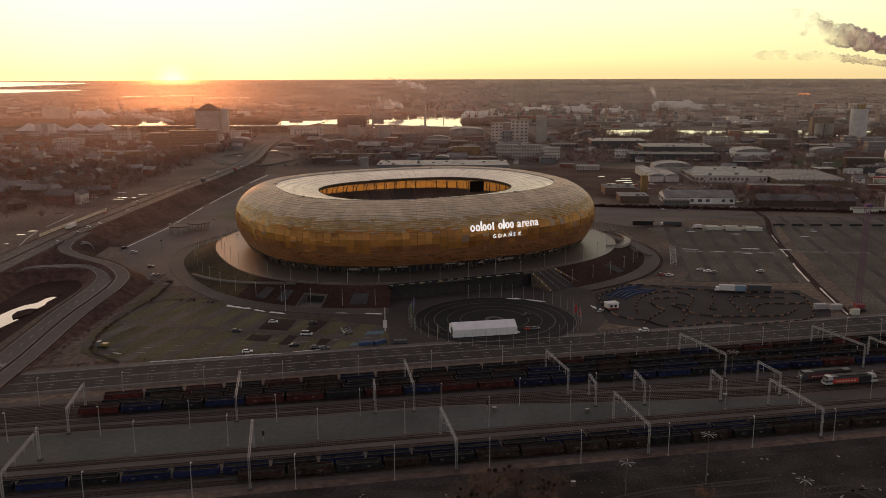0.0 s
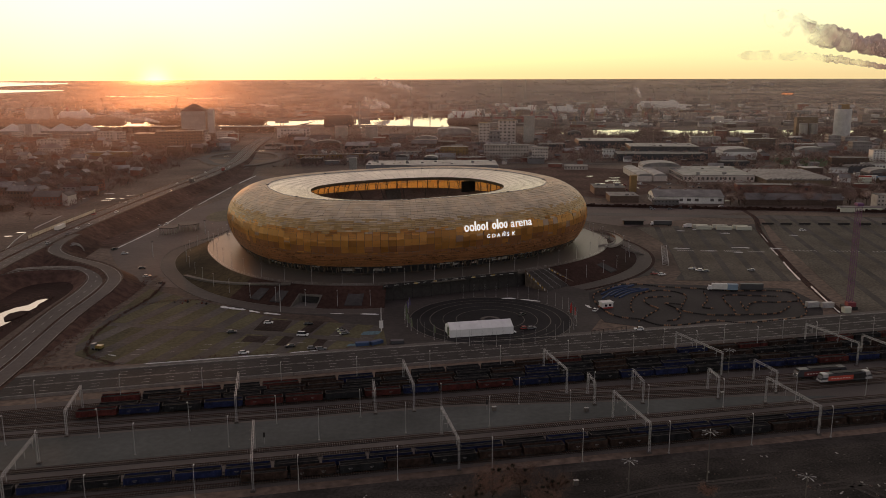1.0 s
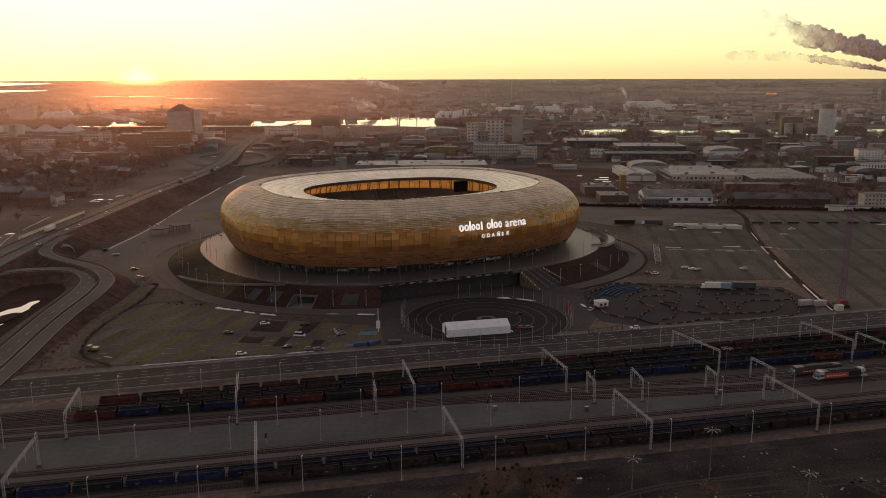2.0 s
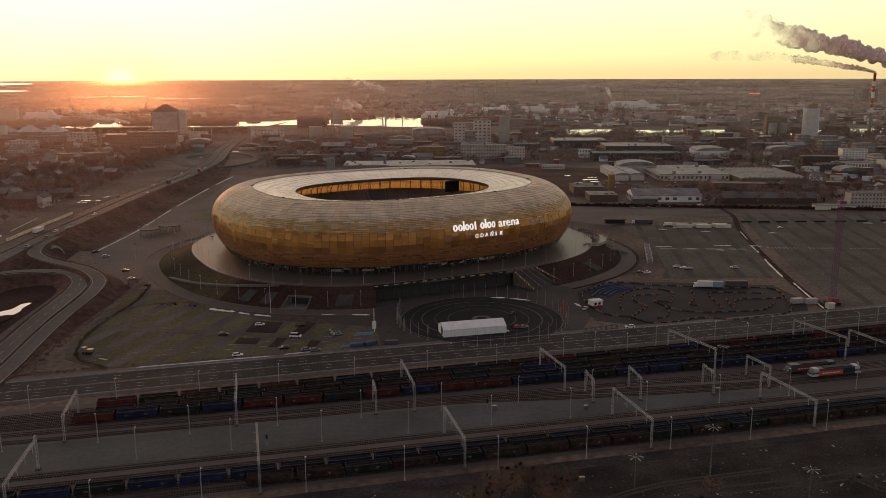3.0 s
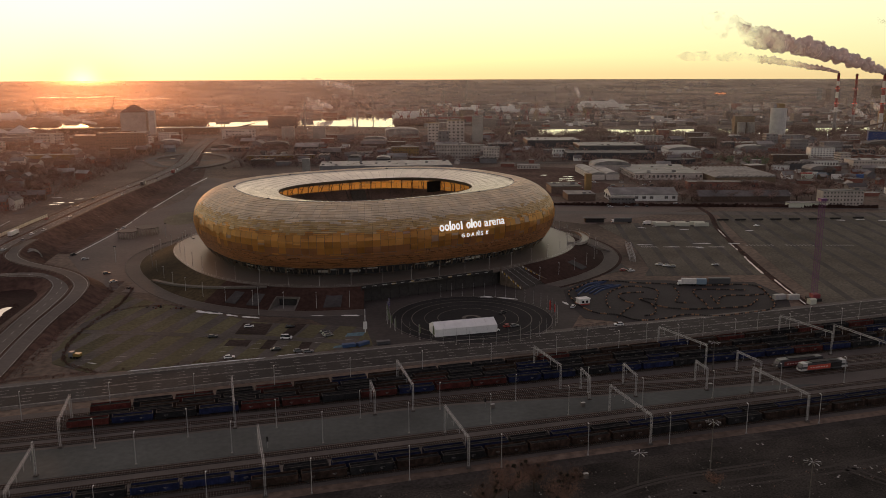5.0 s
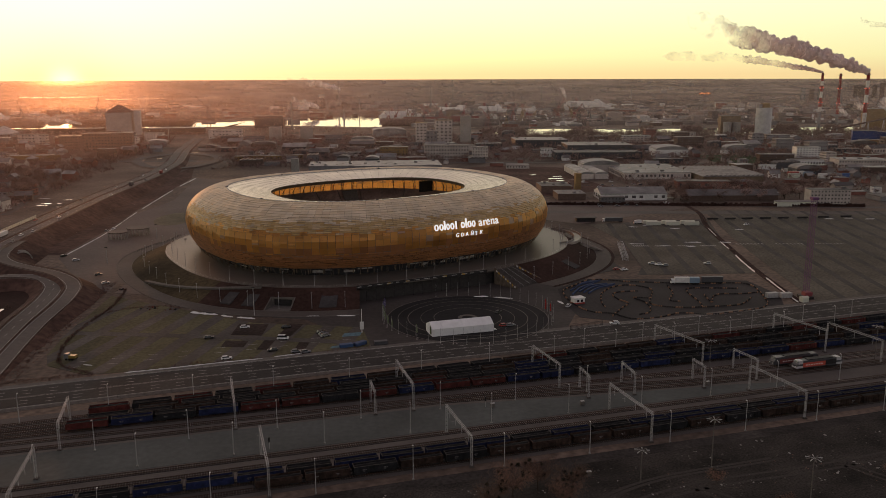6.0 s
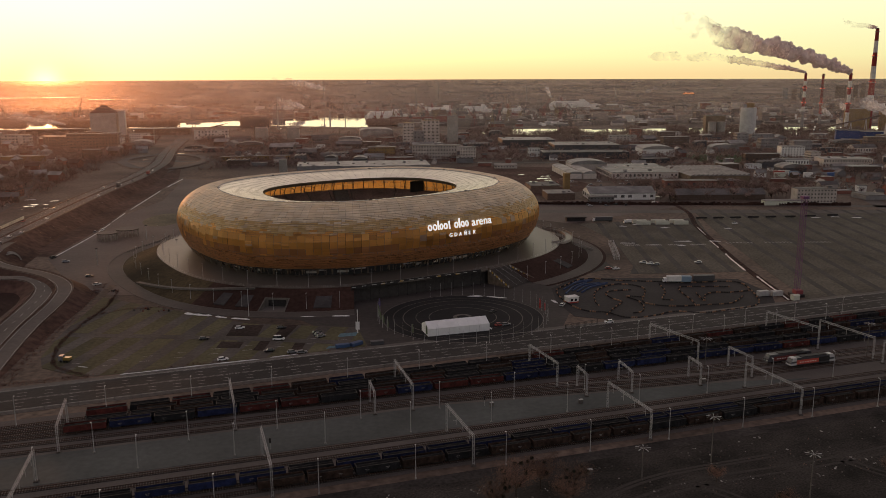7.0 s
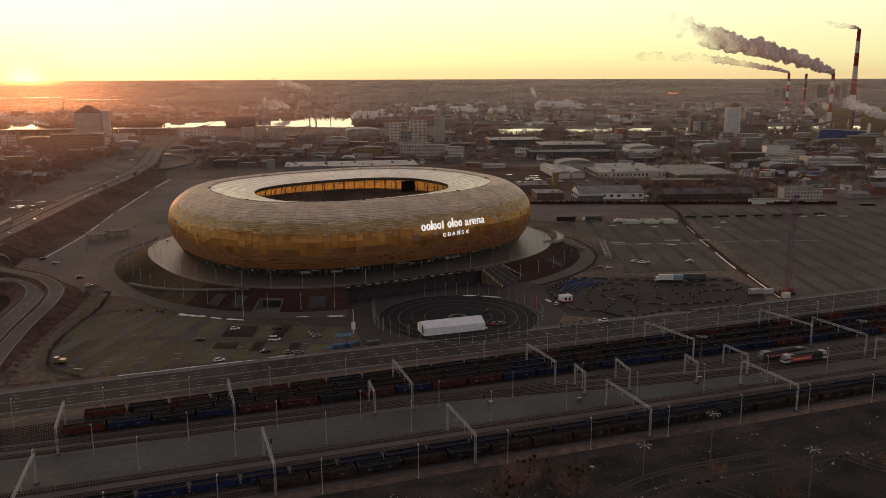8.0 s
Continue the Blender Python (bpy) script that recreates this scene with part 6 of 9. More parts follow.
for k in range(44):
    a = math.tau * k / 44
    if 0.30 * math.tau < a < 0.44 * math.tau:
        continue
    m = pose(18 + 41.0 * math.cos(a), 378 + 41.0 * math.sin(a), 0.1)
    if started:
        copy_thing(pole_e, m)
    else:
        pole_e.matrix_world = m
        started = True
FLAG = {"green": material("green_flag_cloth", (0.13, 0.15, 0.085), 0.9, spread=0.1), "red": material("red_flag_cloth", (0.4, 0.04, 0.03), 0.9, spread=0.1), "violet": material("violet_flag_cloth", (0.1, 0.08, 0.16), 0.9, spread=0.1)}
for x, y, c in ((-21.5, 398, "violet"), (-22.3, 392, "violet"), (-22.6, 386, "green"), (-22.6, 380, "green"), (-22.2, 374, "green"), (-21.2, 368, "green"), (-19.6, 362, "green"), (-9, 352, "green"), (-3, 349, "green"), (57.0, 383, "red"), (58.6, 379, "red"), (58.0, 387, "red")):
    e = holder("feather_flag", "%s feather flag on a thin pole" % c, "flag", (x, y, 0.1), 20, group="feather flags")
    b = Build()
    b.bar((0, 0, 0), (0, 0, 5.5), 0.04, sides=6)
    b.out("pole", STEEL, e)
    b = Build()
    n = 8
    edge = [(0.95 - 0.45 * (k / n) ** 2, 0.12 * math.sin(k), 1.4 + 4.0 * k / n) for k in range(n + 1)]
    for s in (-0.01, 0.01):
        b.v += [Vector(q) for w, y_, z in edge for q in ((0.04, s, z), (w, y_ + s, z))]
    m = 2 * (n + 1)
    b.f += [(2 * k, 2 * k + 1, 2 * k + 3, 2 * k + 2) for k in range(n)] + [(m + 2 * k, m + 2 * k + 2, m + 2 * k + 3, m + 2 * k + 1) for k in range(n)]
    b.f += [(2 * k + 1, m + 2 * k + 1, m + 2 * k + 3, 2 * k + 3) for k in range(n)] + [(2 * k, 2 * k + 2, m + 2 * k + 2, m + 2 * k) for k in range(n)]
    b.m += [0] * (4 * n)
    b.out("cloth", FLAG[c], e)

# ---- kart track ----
TYRE_DARK = material("stacked_tyres", (0.025, 0.024, 0.023), 0.9, spread=0.2, scale=3)
TYRE_PALE = material("painted_tyres", (0.3, 0.17, 0.1), 0.85, spread=0.25, scale=2)
TYRE_BLUE = material("blue_barrier", (0.035, 0.055, 0.12), 0.7, spread=0.2, scale=2)
b = Build()
prof = [(0.24, 0.0), (0.3, 0.08), (0.3, 0.22), (0.24, 0.3), (0.3, 0.38), (0.3, 0.52), (0.24, 0.6), (0.3, 0.68), (0.3, 0.82), (0.22, 0.9)]
for r, z in prof:
    b.v += [Vector((r * math.cos(math.tau * j / 8), r * math.sin(math.tau * j / 8), z * 0.7)) for j in range(8)]
b.f += [(8 * i + j, 8 * i + (j + 1) % 8, 8 * i + 8 + (j + 1) % 8, 8 * i + 8 + j) for i in range(len(prof) - 1) for j in range(8)] + [tuple(range(72, 80))]
b.m += [0] * len(b.f)
barrier = holder("tyre_barrier", "low barrier of stacked tyres lining the kart track", "tyre barrier", (0, 0, 0.08))
tyre_meshes = []
for mt in (TYRE_DARK, TYRE_PALE):
    o = b.out("tyre_stack", mt)
    tyre_meshes.append(o.data)
    bpy.data.objects.remove(o)
KART = [[(74, 407), (76, 421), (85, 432), (94, 441), (104, 443), (116, 437), (131, 433), (146, 429), (158, 427), (174, 427), (182, 422), (180, 406), (176, 392), (173, 384), (166, 377), (151, 372), (136, 369), (123, 373), (112, 368), (103, 365.5), (95, 367), (89, 376), (80, 380), (75, 393), (74, 407)],
        [(89, 388), (90, 397), (95, 413), (103, 424), (113, 429), (121, 425), (124, 417), (118, 402), (114, 391), (119, 385), (127, 382), (138, 382), (154, 383), (161, 386), (170, 396)],
        [(88, 372), (97, 385), (103, 393), (100, 401), (100, 410), (105, 415), (116, 416)], [(102, 373), (107, 375), (111, 383), (112, 394), (109, 403), (117, 401)],
        [(136, 426), (133, 410), (126, 396), (131, 393)], [(138, 383), (140, 392), (141, 407), (145, 418), (160, 417), (172, 415)], [(148, 404), (146, 390), (151, 400), (158, 405), (167, 404), (179, 406)]]
krng = random.Random(3)
count = 0
rest_d, rest_p = Build(), Build()
for pts in KART:
    line = smooth_line(pts, 1.0)
    run = 0.0
    for a, c in zip(line, line[1:]):
        n = (c - a).length
        s = run
        while s < n:
            p = a + (c - a) * (s / n) + Vector((krng.uniform(-0.15, 0.15), krng.uniform(-0.15, 0.15), 0))
            pale = int((p.x * 1.3 + p.y) / 1.7) % 5 < 2
            count += 1
            if p.y < 392 and count < 900 and krng.random() < 0.5:
                o = new("tyre_stack", tyre_meshes[1 if pale else 0])
                o.parent = barrier
                o.location = p
            else:
                r = rest_p if pale else rest_d
                ring_t = [(0.31 * math.cos(math.tau * j / 6) + p.x, 0.31 * math.sin(math.tau * j / 6) + p.y) for j in range(6)]
                r.hexa([(x, y, 0) for x, y in ring_t], [(x, y, 0.64) for x, y in ring_t])
            s += 0.82
        run = s - n
tagged(rest_d.out("tyre_stack", TYRE_DARK, barrier), kind="stuff")
tagged(rest_p.out("tyre_stack", TYRE_PALE, barrier), kind="stuff")
for pts in ([(80, 421), (90, 434), (100, 438)], [(84, 418), (93, 429), (104, 433)], [(88, 414), (96, 424), (106, 430)], [(79, 413), (87, 426), (97, 435)], [(86, 416), (95, 427), (108, 432)], [(82, 424), (92, 437), (102, 440)]):
    b = Build()
    strip(b, smooth_line(pts, 2.0), -0.35, 0.35, 0.07, 0.85)
    tagged(b.out("crash_barrier", TYRE_BLUE), "blue plastic crash barrier on the kart track", "barrier", group="blue barriers")
hut = holder("kart_hut", "small white hut with red trim by the kart track", "hut", (77.5, 397, 0.08), 15)
b = Build()
b.box(-3, -2, 0, 3, 2, 2.9)
b.out("wall", WHITE, hut)
b = Build()
b.hexa([(-3.3, -2.3, 2.9), (3.3, -2.3, 2.9), (3.3, 2.3, 2.9), (-3.3, 2.3, 2.9)], [(-3.2, -2.2, 3.25), (3.2, -2.2, 3.25), (3.2, 2.2, 3.25), (-3.2, 2.2, 3.25)])
b.out("roof", WHITE, hut)
b = Build()
b.box(-3.05, -2.05, 0.0, 3.05, 2.05, 0.7)
b.out("red_band", CAR_PAINT["red"], hut)
for x in (-1.6, 0.6):
    b = Build()
    b.box(x, -2.04, 1.0, x + 1.3, -1.98, 2.2)
    b.out("window", CAR_GLASS, hut)
cabin = holder("site_cabin", "small cream cabin at the foot of the tower", "cabin", (193.5, 386, 0.1), 12)
b = Build()
b.box(-1.8, -1.4, 0, 1.8, 1.4, 2.5)
b.out("wall", CREAM, cabin)
b = Build()
b.hexa([(-2, -1.6, 2.5), (2, -1.6, 2.5), (2, 1.6, 2.5), (-2, 1.6, 2.5)], [(-2, 0, 3.0), (2, 0, 3.0), (2, 0.02, 3.0), (-2, 0.02, 3.0)])
b.out("roof", CREAM, cabin)

# ---- violet lattice tower ----
VIOLET = paint("violet_steel", (0.13, 0.045, 0.13), 0.7)
tower = holder("lattice_tower", "slender violet lattice tower standing by the car park", "tower", (198, 392.5, 0.1))
up = Vector((0, 0, 1))
for k in range(9):
    b = Build()
    lattice(b, up * (1.5 + 5.6 * k), up * (1.5 + 5.6 * (k + 1)), Vector((0, 1, 0)), 2.1, 2.1, 4, 0.11)
    b.out("mast_section", VIOLET, tower)
b = Build()
b.box(-3, -3, 0, 3, 3, 1.5)
b.out("base", DARK, tower)
b = Build()
b.box(-1.5, -2.2, 1.5, 2.4, 1.6, 3.6)
b.out("gondola", paint("ride_red", (0.2, 0.03, 0.04), 0.7), tower)
b = Build()
b.box(-1.6, -1.6, 51.9, 1.6, 1.6, 53.2)
b.out("head", VIOLET, tower)

# ---- footbridge frame and pavilions, kiosk ----
for x, y, r in ((-205.5, 602, 6.8), (-195, 617, 8.0)):
    e = holder("round_pavilion", "low round slatted pavilion on the forecourt", "pavilion", (x, y, 0.05), group="pavilions")
    b = Build()
    c = [(r * math.cos(math.tau * j / 20), r * math.sin(math.tau * j / 20)) for j in range(20)]
    b.hexa([(x_, y_, 4.6) for x_, y_ in c], [(x_ * 1.04, y_ * 1.04, 5.2) for x_, y_ in c])
    b.out("roof", PAVING, e)
    for j in range(20):
        q = Build()
        q.bar((c[j][0] * 0.95, c[j][1] * 0.95, 0), (c[j][0] * 0.95, c[j][1] * 0.95, 4.6), 0.2)
        q.out("post", CONCRETE, e)
kiosk = holder("kiosk", "dark curved kiosk with flat roof by the ring road", "kiosk", (147, 632, 0.05), -5)
b = Build()
b.box(-7.5, -3, 0, 7.5, 3, 3.0)
b.out("wall", DARK, kiosk)
b = Build()
b.hexa([(-8.5, -4, 3.0), (8.5, -4, 3.0), (8.5, 4, 3.0), (-8.5, 4, 3.0)], [(-9, -4.5, 3.5), (9, -4.5, 3.5), (9, 4.5, 3.5), (-9, 4.5, 3.5)])
b.out("roof", PAVING, kiosk)
rack = holder("white_rack", "white steel ladder frame lying by the ring road", "frame", (139, 513, 0.1), 76)
b = Build()
lattice(b, (-26, 0, 1.4), (26, 0, 1.4), Vector((0, 0, 1)), 3.4, 2.2, 22, 0.12)
b.out("lattice", STEEL, rack)
gatepost = holder("gate_pylon", "slim white gate pylon at the car park entrance", "pylon", (-33, 360, 0.1))
b = Build()
b.bar((0, 0, 0), (0, 0, 11), 0.3, r2=0.2)
b.box(-0.9, -0.3, 1.5, 0.9, 0.3, 5.0)
b.out("post", WHITE, gatepost)
for x, y, h in ((-85, 393, 14), (-146, 542, 10), (-190, 520, 10), (-178, 600, 10)):
    e = holder("tall_mast", "tall grey lamp mast at the forecourt edge", "mast", (x, y, 0.05))
    b = Build()
    b.bar((0, 0, 0), (0, 0, h), 0.22, sides=8, r2=0.12)
    b.out("pole", STEEL, e)
    b = Build()
    b.box(-0.8, -0.2, h, 0.8, 0.2, h + 0.4)
    b.out("lamp_head", DARK, e)
wire_fence = holder("steel_fence", "dark bar fence on the forecourt by the road", "fence", (0, 0, 0.05))
a, c = Vector((62, 352.5, 0)), Vector((79, 358.5, 0))
for k in range(28):
    b = Build()
    p = a.lerp(c, k / 27)
    b.bar(p, p + Vector((0, 0, 2.2)), 0.06 if k % 9 else 0.12)
    b.out("bar", DARK, wire_fence)
for z in (0.3, 2.1):
    b = Build()
    b.bar(a + Vector((0, 0, z)), c + Vector((0, 0, z)), 0.06)
    b.out("rail", DARK, wire_fence)

# ---- noise barrier of clear panels on the motorway ----
CLEAR = skin_material("acrylic_panel", [(0.0, (0.8, 0.76, 0.66)), (0.5, (0.74, 0.7, 0.6))], 0.25, 0.65, 0.0)
nb = holder("noise_barrier", "noise barrier of translucent panels catching the low sun", "noise barrier", (0, 0, 0))
nl = [p for p in beside(MOTOR, -11.3) if 528 < p.y < 662]
nl = smooth_line([tuple(p) for p in nl], 3.9)
for a, c in zip(nl, nl[1:]):
    b = Build()
    strip(b, [a + (c - a) * 0.04, a + (c - a) * 0.96], -0.03, 0.03, 0.4, 2.9)
    b.out("panel", CLEAR, nb)
    b = Build()
    b.bar(a, a + Vector((0, 0, 3.1)), 0.1)
    b.out("post", DARK, nb)
arch = holder("culvert_arch", "pale concrete arch of an underpass beside the slip road", "arch", (-243.2, 528, 1.6), 30)
for s in (0, 1):
    b = Build()
    for k in range(12):
        a0, a1 = math.pi * k / 12, math.pi * (k + 1) / 12
        r0, r1 = 5.0, 5.8
        y0, y1 = s * 5.0, s * 5.0 + 1.0
        b.hexa([(r0 * math.cos(a0), y0, r0 * math.sin(a0)), (r1 * math.cos(a0), y0, r1 * math.sin(a0)), (r1 * math.cos(a0), y1, r1 * math.sin(a0)), (r0 * math.cos(a0), y1, r0 * math.sin(a0))],
               [(r0 * math.cos(a1), y0, r0 * math.sin(a1)), (r1 * math.cos(a1), y0, r1 * math.sin(a1)), (r1 * math.cos(a1), y1, r1 * math.sin(a1)), (r0 * math.cos(a1), y1, r0 * math.sin(a1))])
    b.out("arch_ring", CONCRETE, arch)

# ---- locomotives ----
LOCO_WHITE, LOCO_RED, LOCO_GREY = paint("locomotive_white", (0.45, 0.44, 0.43), 0.4), paint("locomotive_red", (0.5, 0.07, 0.04), 0.4), paint("locomotive_charcoal", (0.05, 0.05, 0.055), 0.4)


def locomotive(at, turn, main, band, ends, words):
    e = holder("locomotive", words, "locomotive", (*at, 0.3), turn, group="locomotives")
    b = Build()
    b.hexa([(-10.6, -1.45, 1.0), (10.6, -1.45, 1.0), (10.6, 1.45, 1.0), (-10.6, 1.45, 1.0)], [(-10.8, -1.48, 2.2), (10.8, -1.48, 2.2), (10.8, 1.48, 2.2), (-10.8, 1.48, 2.2)])
    b.hexa([(-10.8, -1.48, 2.2), (10.8, -1.48, 2.2), (10.8, 1.48, 2.2), (-10.8, 1.48, 2.2)], [(-9.6, -1.3, 3.9), (9.6, -1.3, 3.9), (9.6, 1.3, 3.9), (-9.6, 1.3, 3.9)])
    b.out("body", main, e)
    for s in (-1, 1):
        b = Build()
        b.box(-7.9, s * 1.5 - 0.03, 1.3, 2.6, s * 1.5 + 0.03, 3.1)
        b.out("side_band", band, e)
        b = Build()
        b.box(2.62, s * 1.5 - 0.03, 1.5, 7.8, s * 1.5 + 0.03, 3.4)
        b.out("side_grille", DARK, e)
        for k in range(7):
            b = Build()
            b.box(-6.6 + 1.2 * k, s * 1.54 - 0.02, 1.95, -5.9 + 1.2 * k, s * 1.54 + 0.02, 2.35)
            b.out("lettering_bar", WHITE, e)
        b = Build()
        b.hexa([(s * 7.9, -1.52, 1.05), (s * 10.9, -1.52, 1.05), (s * 10.9, 1.52, 1.05), (s * 7.9, 1.52, 1.05)], [(s * 7.9, -1.36, 3.95), (s * 9.7, -1.36, 3.95), (s * 9.7, 1.36, 3.95), (s * 7.9, 1.36, 3.95)])
        cab = b.out("cab", ends, e)
        b = Build()
        b.hexa([(s * 10.4, -1.2, 2.5), (s * 10.2, -1.2, 2.5), (s * 10.2, 1.2, 2.5), (s * 10.4, 1.2, 2.5)], [(s * 9.9, -1.1, 3.7), (s * 9.7, -1.1, 3.7), (s * 9.7, 1.1, 3.7), (s * 9.9, 1.1, 3.7)])
        b.out("windscreen", CAR_GLASS, cab)
        for y in (-0.9, 0.9):
            b = Build()
            b.bar((s * 10.6, y, 1.7), (s * 10.97, y, 1.7), 0.16, sides=8)
            b.out("headlight", WHITE, cab)
        b = Build()
        b.box(s * 6.2 - 2.2, -1.2, 0.35, s * 6.2 + 2.2, 1.2, 0.98)
        for a in (-1.5, 0, 1.5):
            for y in (-0.85, 0.7):
                b.bar((s * 6.2 + a, y, 0.6), (s * 6.2 + a, y + 0.14, 0.6), 0.55, sides=12)
        b.out("bogie", DARK, e)
    b = Build()
    for x in (-5, -2, 1, 4):
        b.box(x - 0.4, -1.2, 3.88, x + 2.5, 1.2, 4.2)
    b.out("roof_equipment", DARK, e)


locomotive((146.9, 292.9), 10.0, LOCO_GREY, LOCO_RED, LOCO_WHITE, "white and red locomotive standing on the yard track")
locomotive((140.0, 297.9), 10.0, LOCO_GREY, paint("locomotive_maroon", (0.16, 0.03, 0.025), 0.5), LOCO_GREY, "charcoal and red locomotive standing on the yard track")


# ---- floodlight masts with rings of lamps ----
WEATHERED = material("weathered_steel", (0.13, 0.115, 0.1), 0.7, spread=0.2, scale=1.5)
for x, y, h in ((45.2, 209.0, 10.0), (70.0, 217.2, 14.6), (86.2, 191.0, 14.2), (103.0, 294.5, 12.5), (176.0, 300.0, 14.0)):
    e = holder("floodlight_mast", "tall steel mast with a ring of floodlights over the yard", "floodlight mast", (x, y, 0.05), group="floodlight masts")
    b = Build()
    b.bar((0, 0, 0), (0, 0, h), 0.2, sides=8, r2=0.11)
    b.out("pole", WEATHERED, e)
    for k in range(10):
        a = math.tau * k / 10
        b = Build()
        b.bar((0, 0, h), (1.6 * math.cos(a), 1.6 * math.sin(a), h + 0.15), 0.05)
        b.bar((1.3 * math.cos(a), 1.3 * math.sin(a), h + 0.12), (2.3 * math.cos(a), 2.3 * math.sin(a), h - 0.05), 0.14, sides=6)
        b.out("floodlight", WEATHERED if k % 2 else STEEL, e)
for x, y in ((-63.0, 243.2), (9.5, 268.5)):
    e = holder("signal", "dark railway signal on a short post", "railway signal", (x, y, 0.1))
    b = Build()
    b.bar((0, 0, 0), (0, 0, 2.6), 0.09)
    b.out("post", STEEL, e)
    b = Build()
    b.box(-0.3, -0.15, 2.2, 0.3, 0.15, 3.8)
    b.out("lamp_head", DARK, e)
for x, y, t in ((31.5, 214.5, 10), (12, 268, 12), (96, 280, 10), (44, 266.5, 10)):
    e = holder("switch_cabinet", "small pale switch cabinet beside the tracks", "cabinet", (x, y, 0.06), t)
    b = Build()
    b.box(-0.7, -0.4, 0, 0.7, 0.4, 1.5)
    b.out("case", PAVING, e)
    b = Build()
    b.box(-0.75, -0.45, 1.5, 0.75, 0.45, 1.6)
    b.out("lid", STEEL, e)


BRICK_RED = material("broken_brick", (0.13, 0.05, 0.035), 0.9, spread=0.3, scale=2)

# ---- barriers and heaps on the west forecourt ----
for pts in ([(-180, 553), (-175, 569)], [(-174, 573), (-167.6, 587), (-163, 608)], [(-167, 548), (-157, 574)]):
    line = smooth_line(pts, 2.6)
    e = holder("crowd_barrier", "row of dark steel crowd barriers on the forecourt", "barrier", (0, 0, 0.055), group="crowd barriers")
    for a, c in zip(line, line[1:]):
        b = Build()
        for q in (a, a.lerp(c, 0.9)):
            b.bar(q, q + Vector((0, 0, 1.2)), 0.06)
        for z in (0.3, 0.75, 1.15):
            b.bar(a + Vector((0, 0, z)), a.lerp(c, 0.9) + Vector((0, 0, z)), 0.05)
        b.out("barrier_section", DARK, e)
heap_rng = random.Random(9)
for x, y, n in ((-138, 411, 10), (-128, 408, 6), (-163, 452, 8), (-198, 470, 5)):
    e = holder("scrap_heap", "low heap of dark rubble and planks beside the car park", "heap", (x, y, 0.06), group="scrap heaps")
    for k in range(n):
        b = Build()
        p, r = Vector((heap_rng.gauss(0, 2.2), heap_rng.gauss(0, 1.3), 0)), heap_rng.uniform(0.25, 0.8)
        b.hexa([p + Vector((r * math.cos(math.tau * j / 5) * heap_rng.uniform(0.6, 1.3), r * math.sin(math.tau * j / 5), 0)) for j in range(5)], [p + Vector((r * 0.6 * math.cos(math.tau * j / 5), r * 0.6 * math.sin(math.tau * j / 5), r * heap_rng.uniform(0.6, 1.4))) for j in range(5)])
        b.out("lump", heap_rng.choice((DARK, WASTE, BRICK_RED)), e)

for k, (x, y) in enumerate(((250, 625), (264, 624), (278, 623.5), (293, 623), (308, 622.5), (324, 621.5), (342, 622), (362, 623))):
    e = holder("hoarding", "low dark hoarding along the car park's far edge", "hoarding", (x, y, 0.06), -3, group="dark hoardings")
    b = Build()
    b.box(-4.5, -0.15, 0.3, 4.5, 0.15, 1.7)
    b.out("board", DARK, e)
    for q in (-4.2, 0, 4.2):
        b = Build()
        b.box(q - 0.12, -0.5, 0, q + 0.12, 0.5, 0.3)
        b.out("foot", CONCRETE, e)

# ---- town and port ----
BRICK = material("brick_wall", (0.22, 0.098, 0.074), 0.9, spread=0.2, scale=0.8, random_amount=0.2, big=0.15, big_scale=0.1)
RENDER = material("pale_render", (0.48, 0.42, 0.37), 0.85, spread=0.12, scale=0.5, random_amount=0.25, big=0.15, big_scale=0.1)
GREY_WALL = material("grey_cladding", (0.2, 0.19, 0.185), 0.7, spread=0.12, scale=0.5, random_amount=0.3, big=0.15, big_scale=0.1)
BROWN_WALL = material("brown_wall", (0.13, 0.09, 0.07), 0.85, spread=0.15, scale=0.5, random_amount=0.3)
DARK_WALL = material("dark_cladding", (0.075, 0.073, 0.076), 0.6, spread=0.15, scale=0.5, random_amount=0.2)
OCHRE = material("ochre_wall", (0.26, 0.17, 0.075), 0.8, spread=0.12, scale=0.5, big=0.15, big_scale=0.1)
TAN = material("tan_render", (0.18, 0.135, 0.09), 0.85, spread=0.15, scale=0.5, big=0.2, big_scale=0.1)
TILE_ROOF = material("roof_tile", (0.085, 0.05, 0.042), 0.85, spread=0.2, scale=1.2, random_amount=0.35)
FELT_ROOF = material("roof_felt", (0.13, 0.115, 0.107), 0.6, spread=0.15, scale=0.4, random_amount=0.4, big=0.4, big_scale=0.07)
PALE_ROOF = material("pale_metal_roof", (0.22, 0.205, 0.19), 0.5, spread=0.1, scale=0.4, random_amount=0.25, big=0.35, big_scale=0.09)
PANE = material("dark_pane", (0.1, 0.09, 0.085), 0.2, spread=0.1, spec=0.6, random_amount=0.3)
WALLS = [RENDER, BRICK, GREY_WALL, BROWN_WALL]


crng_w = random.Random(77)


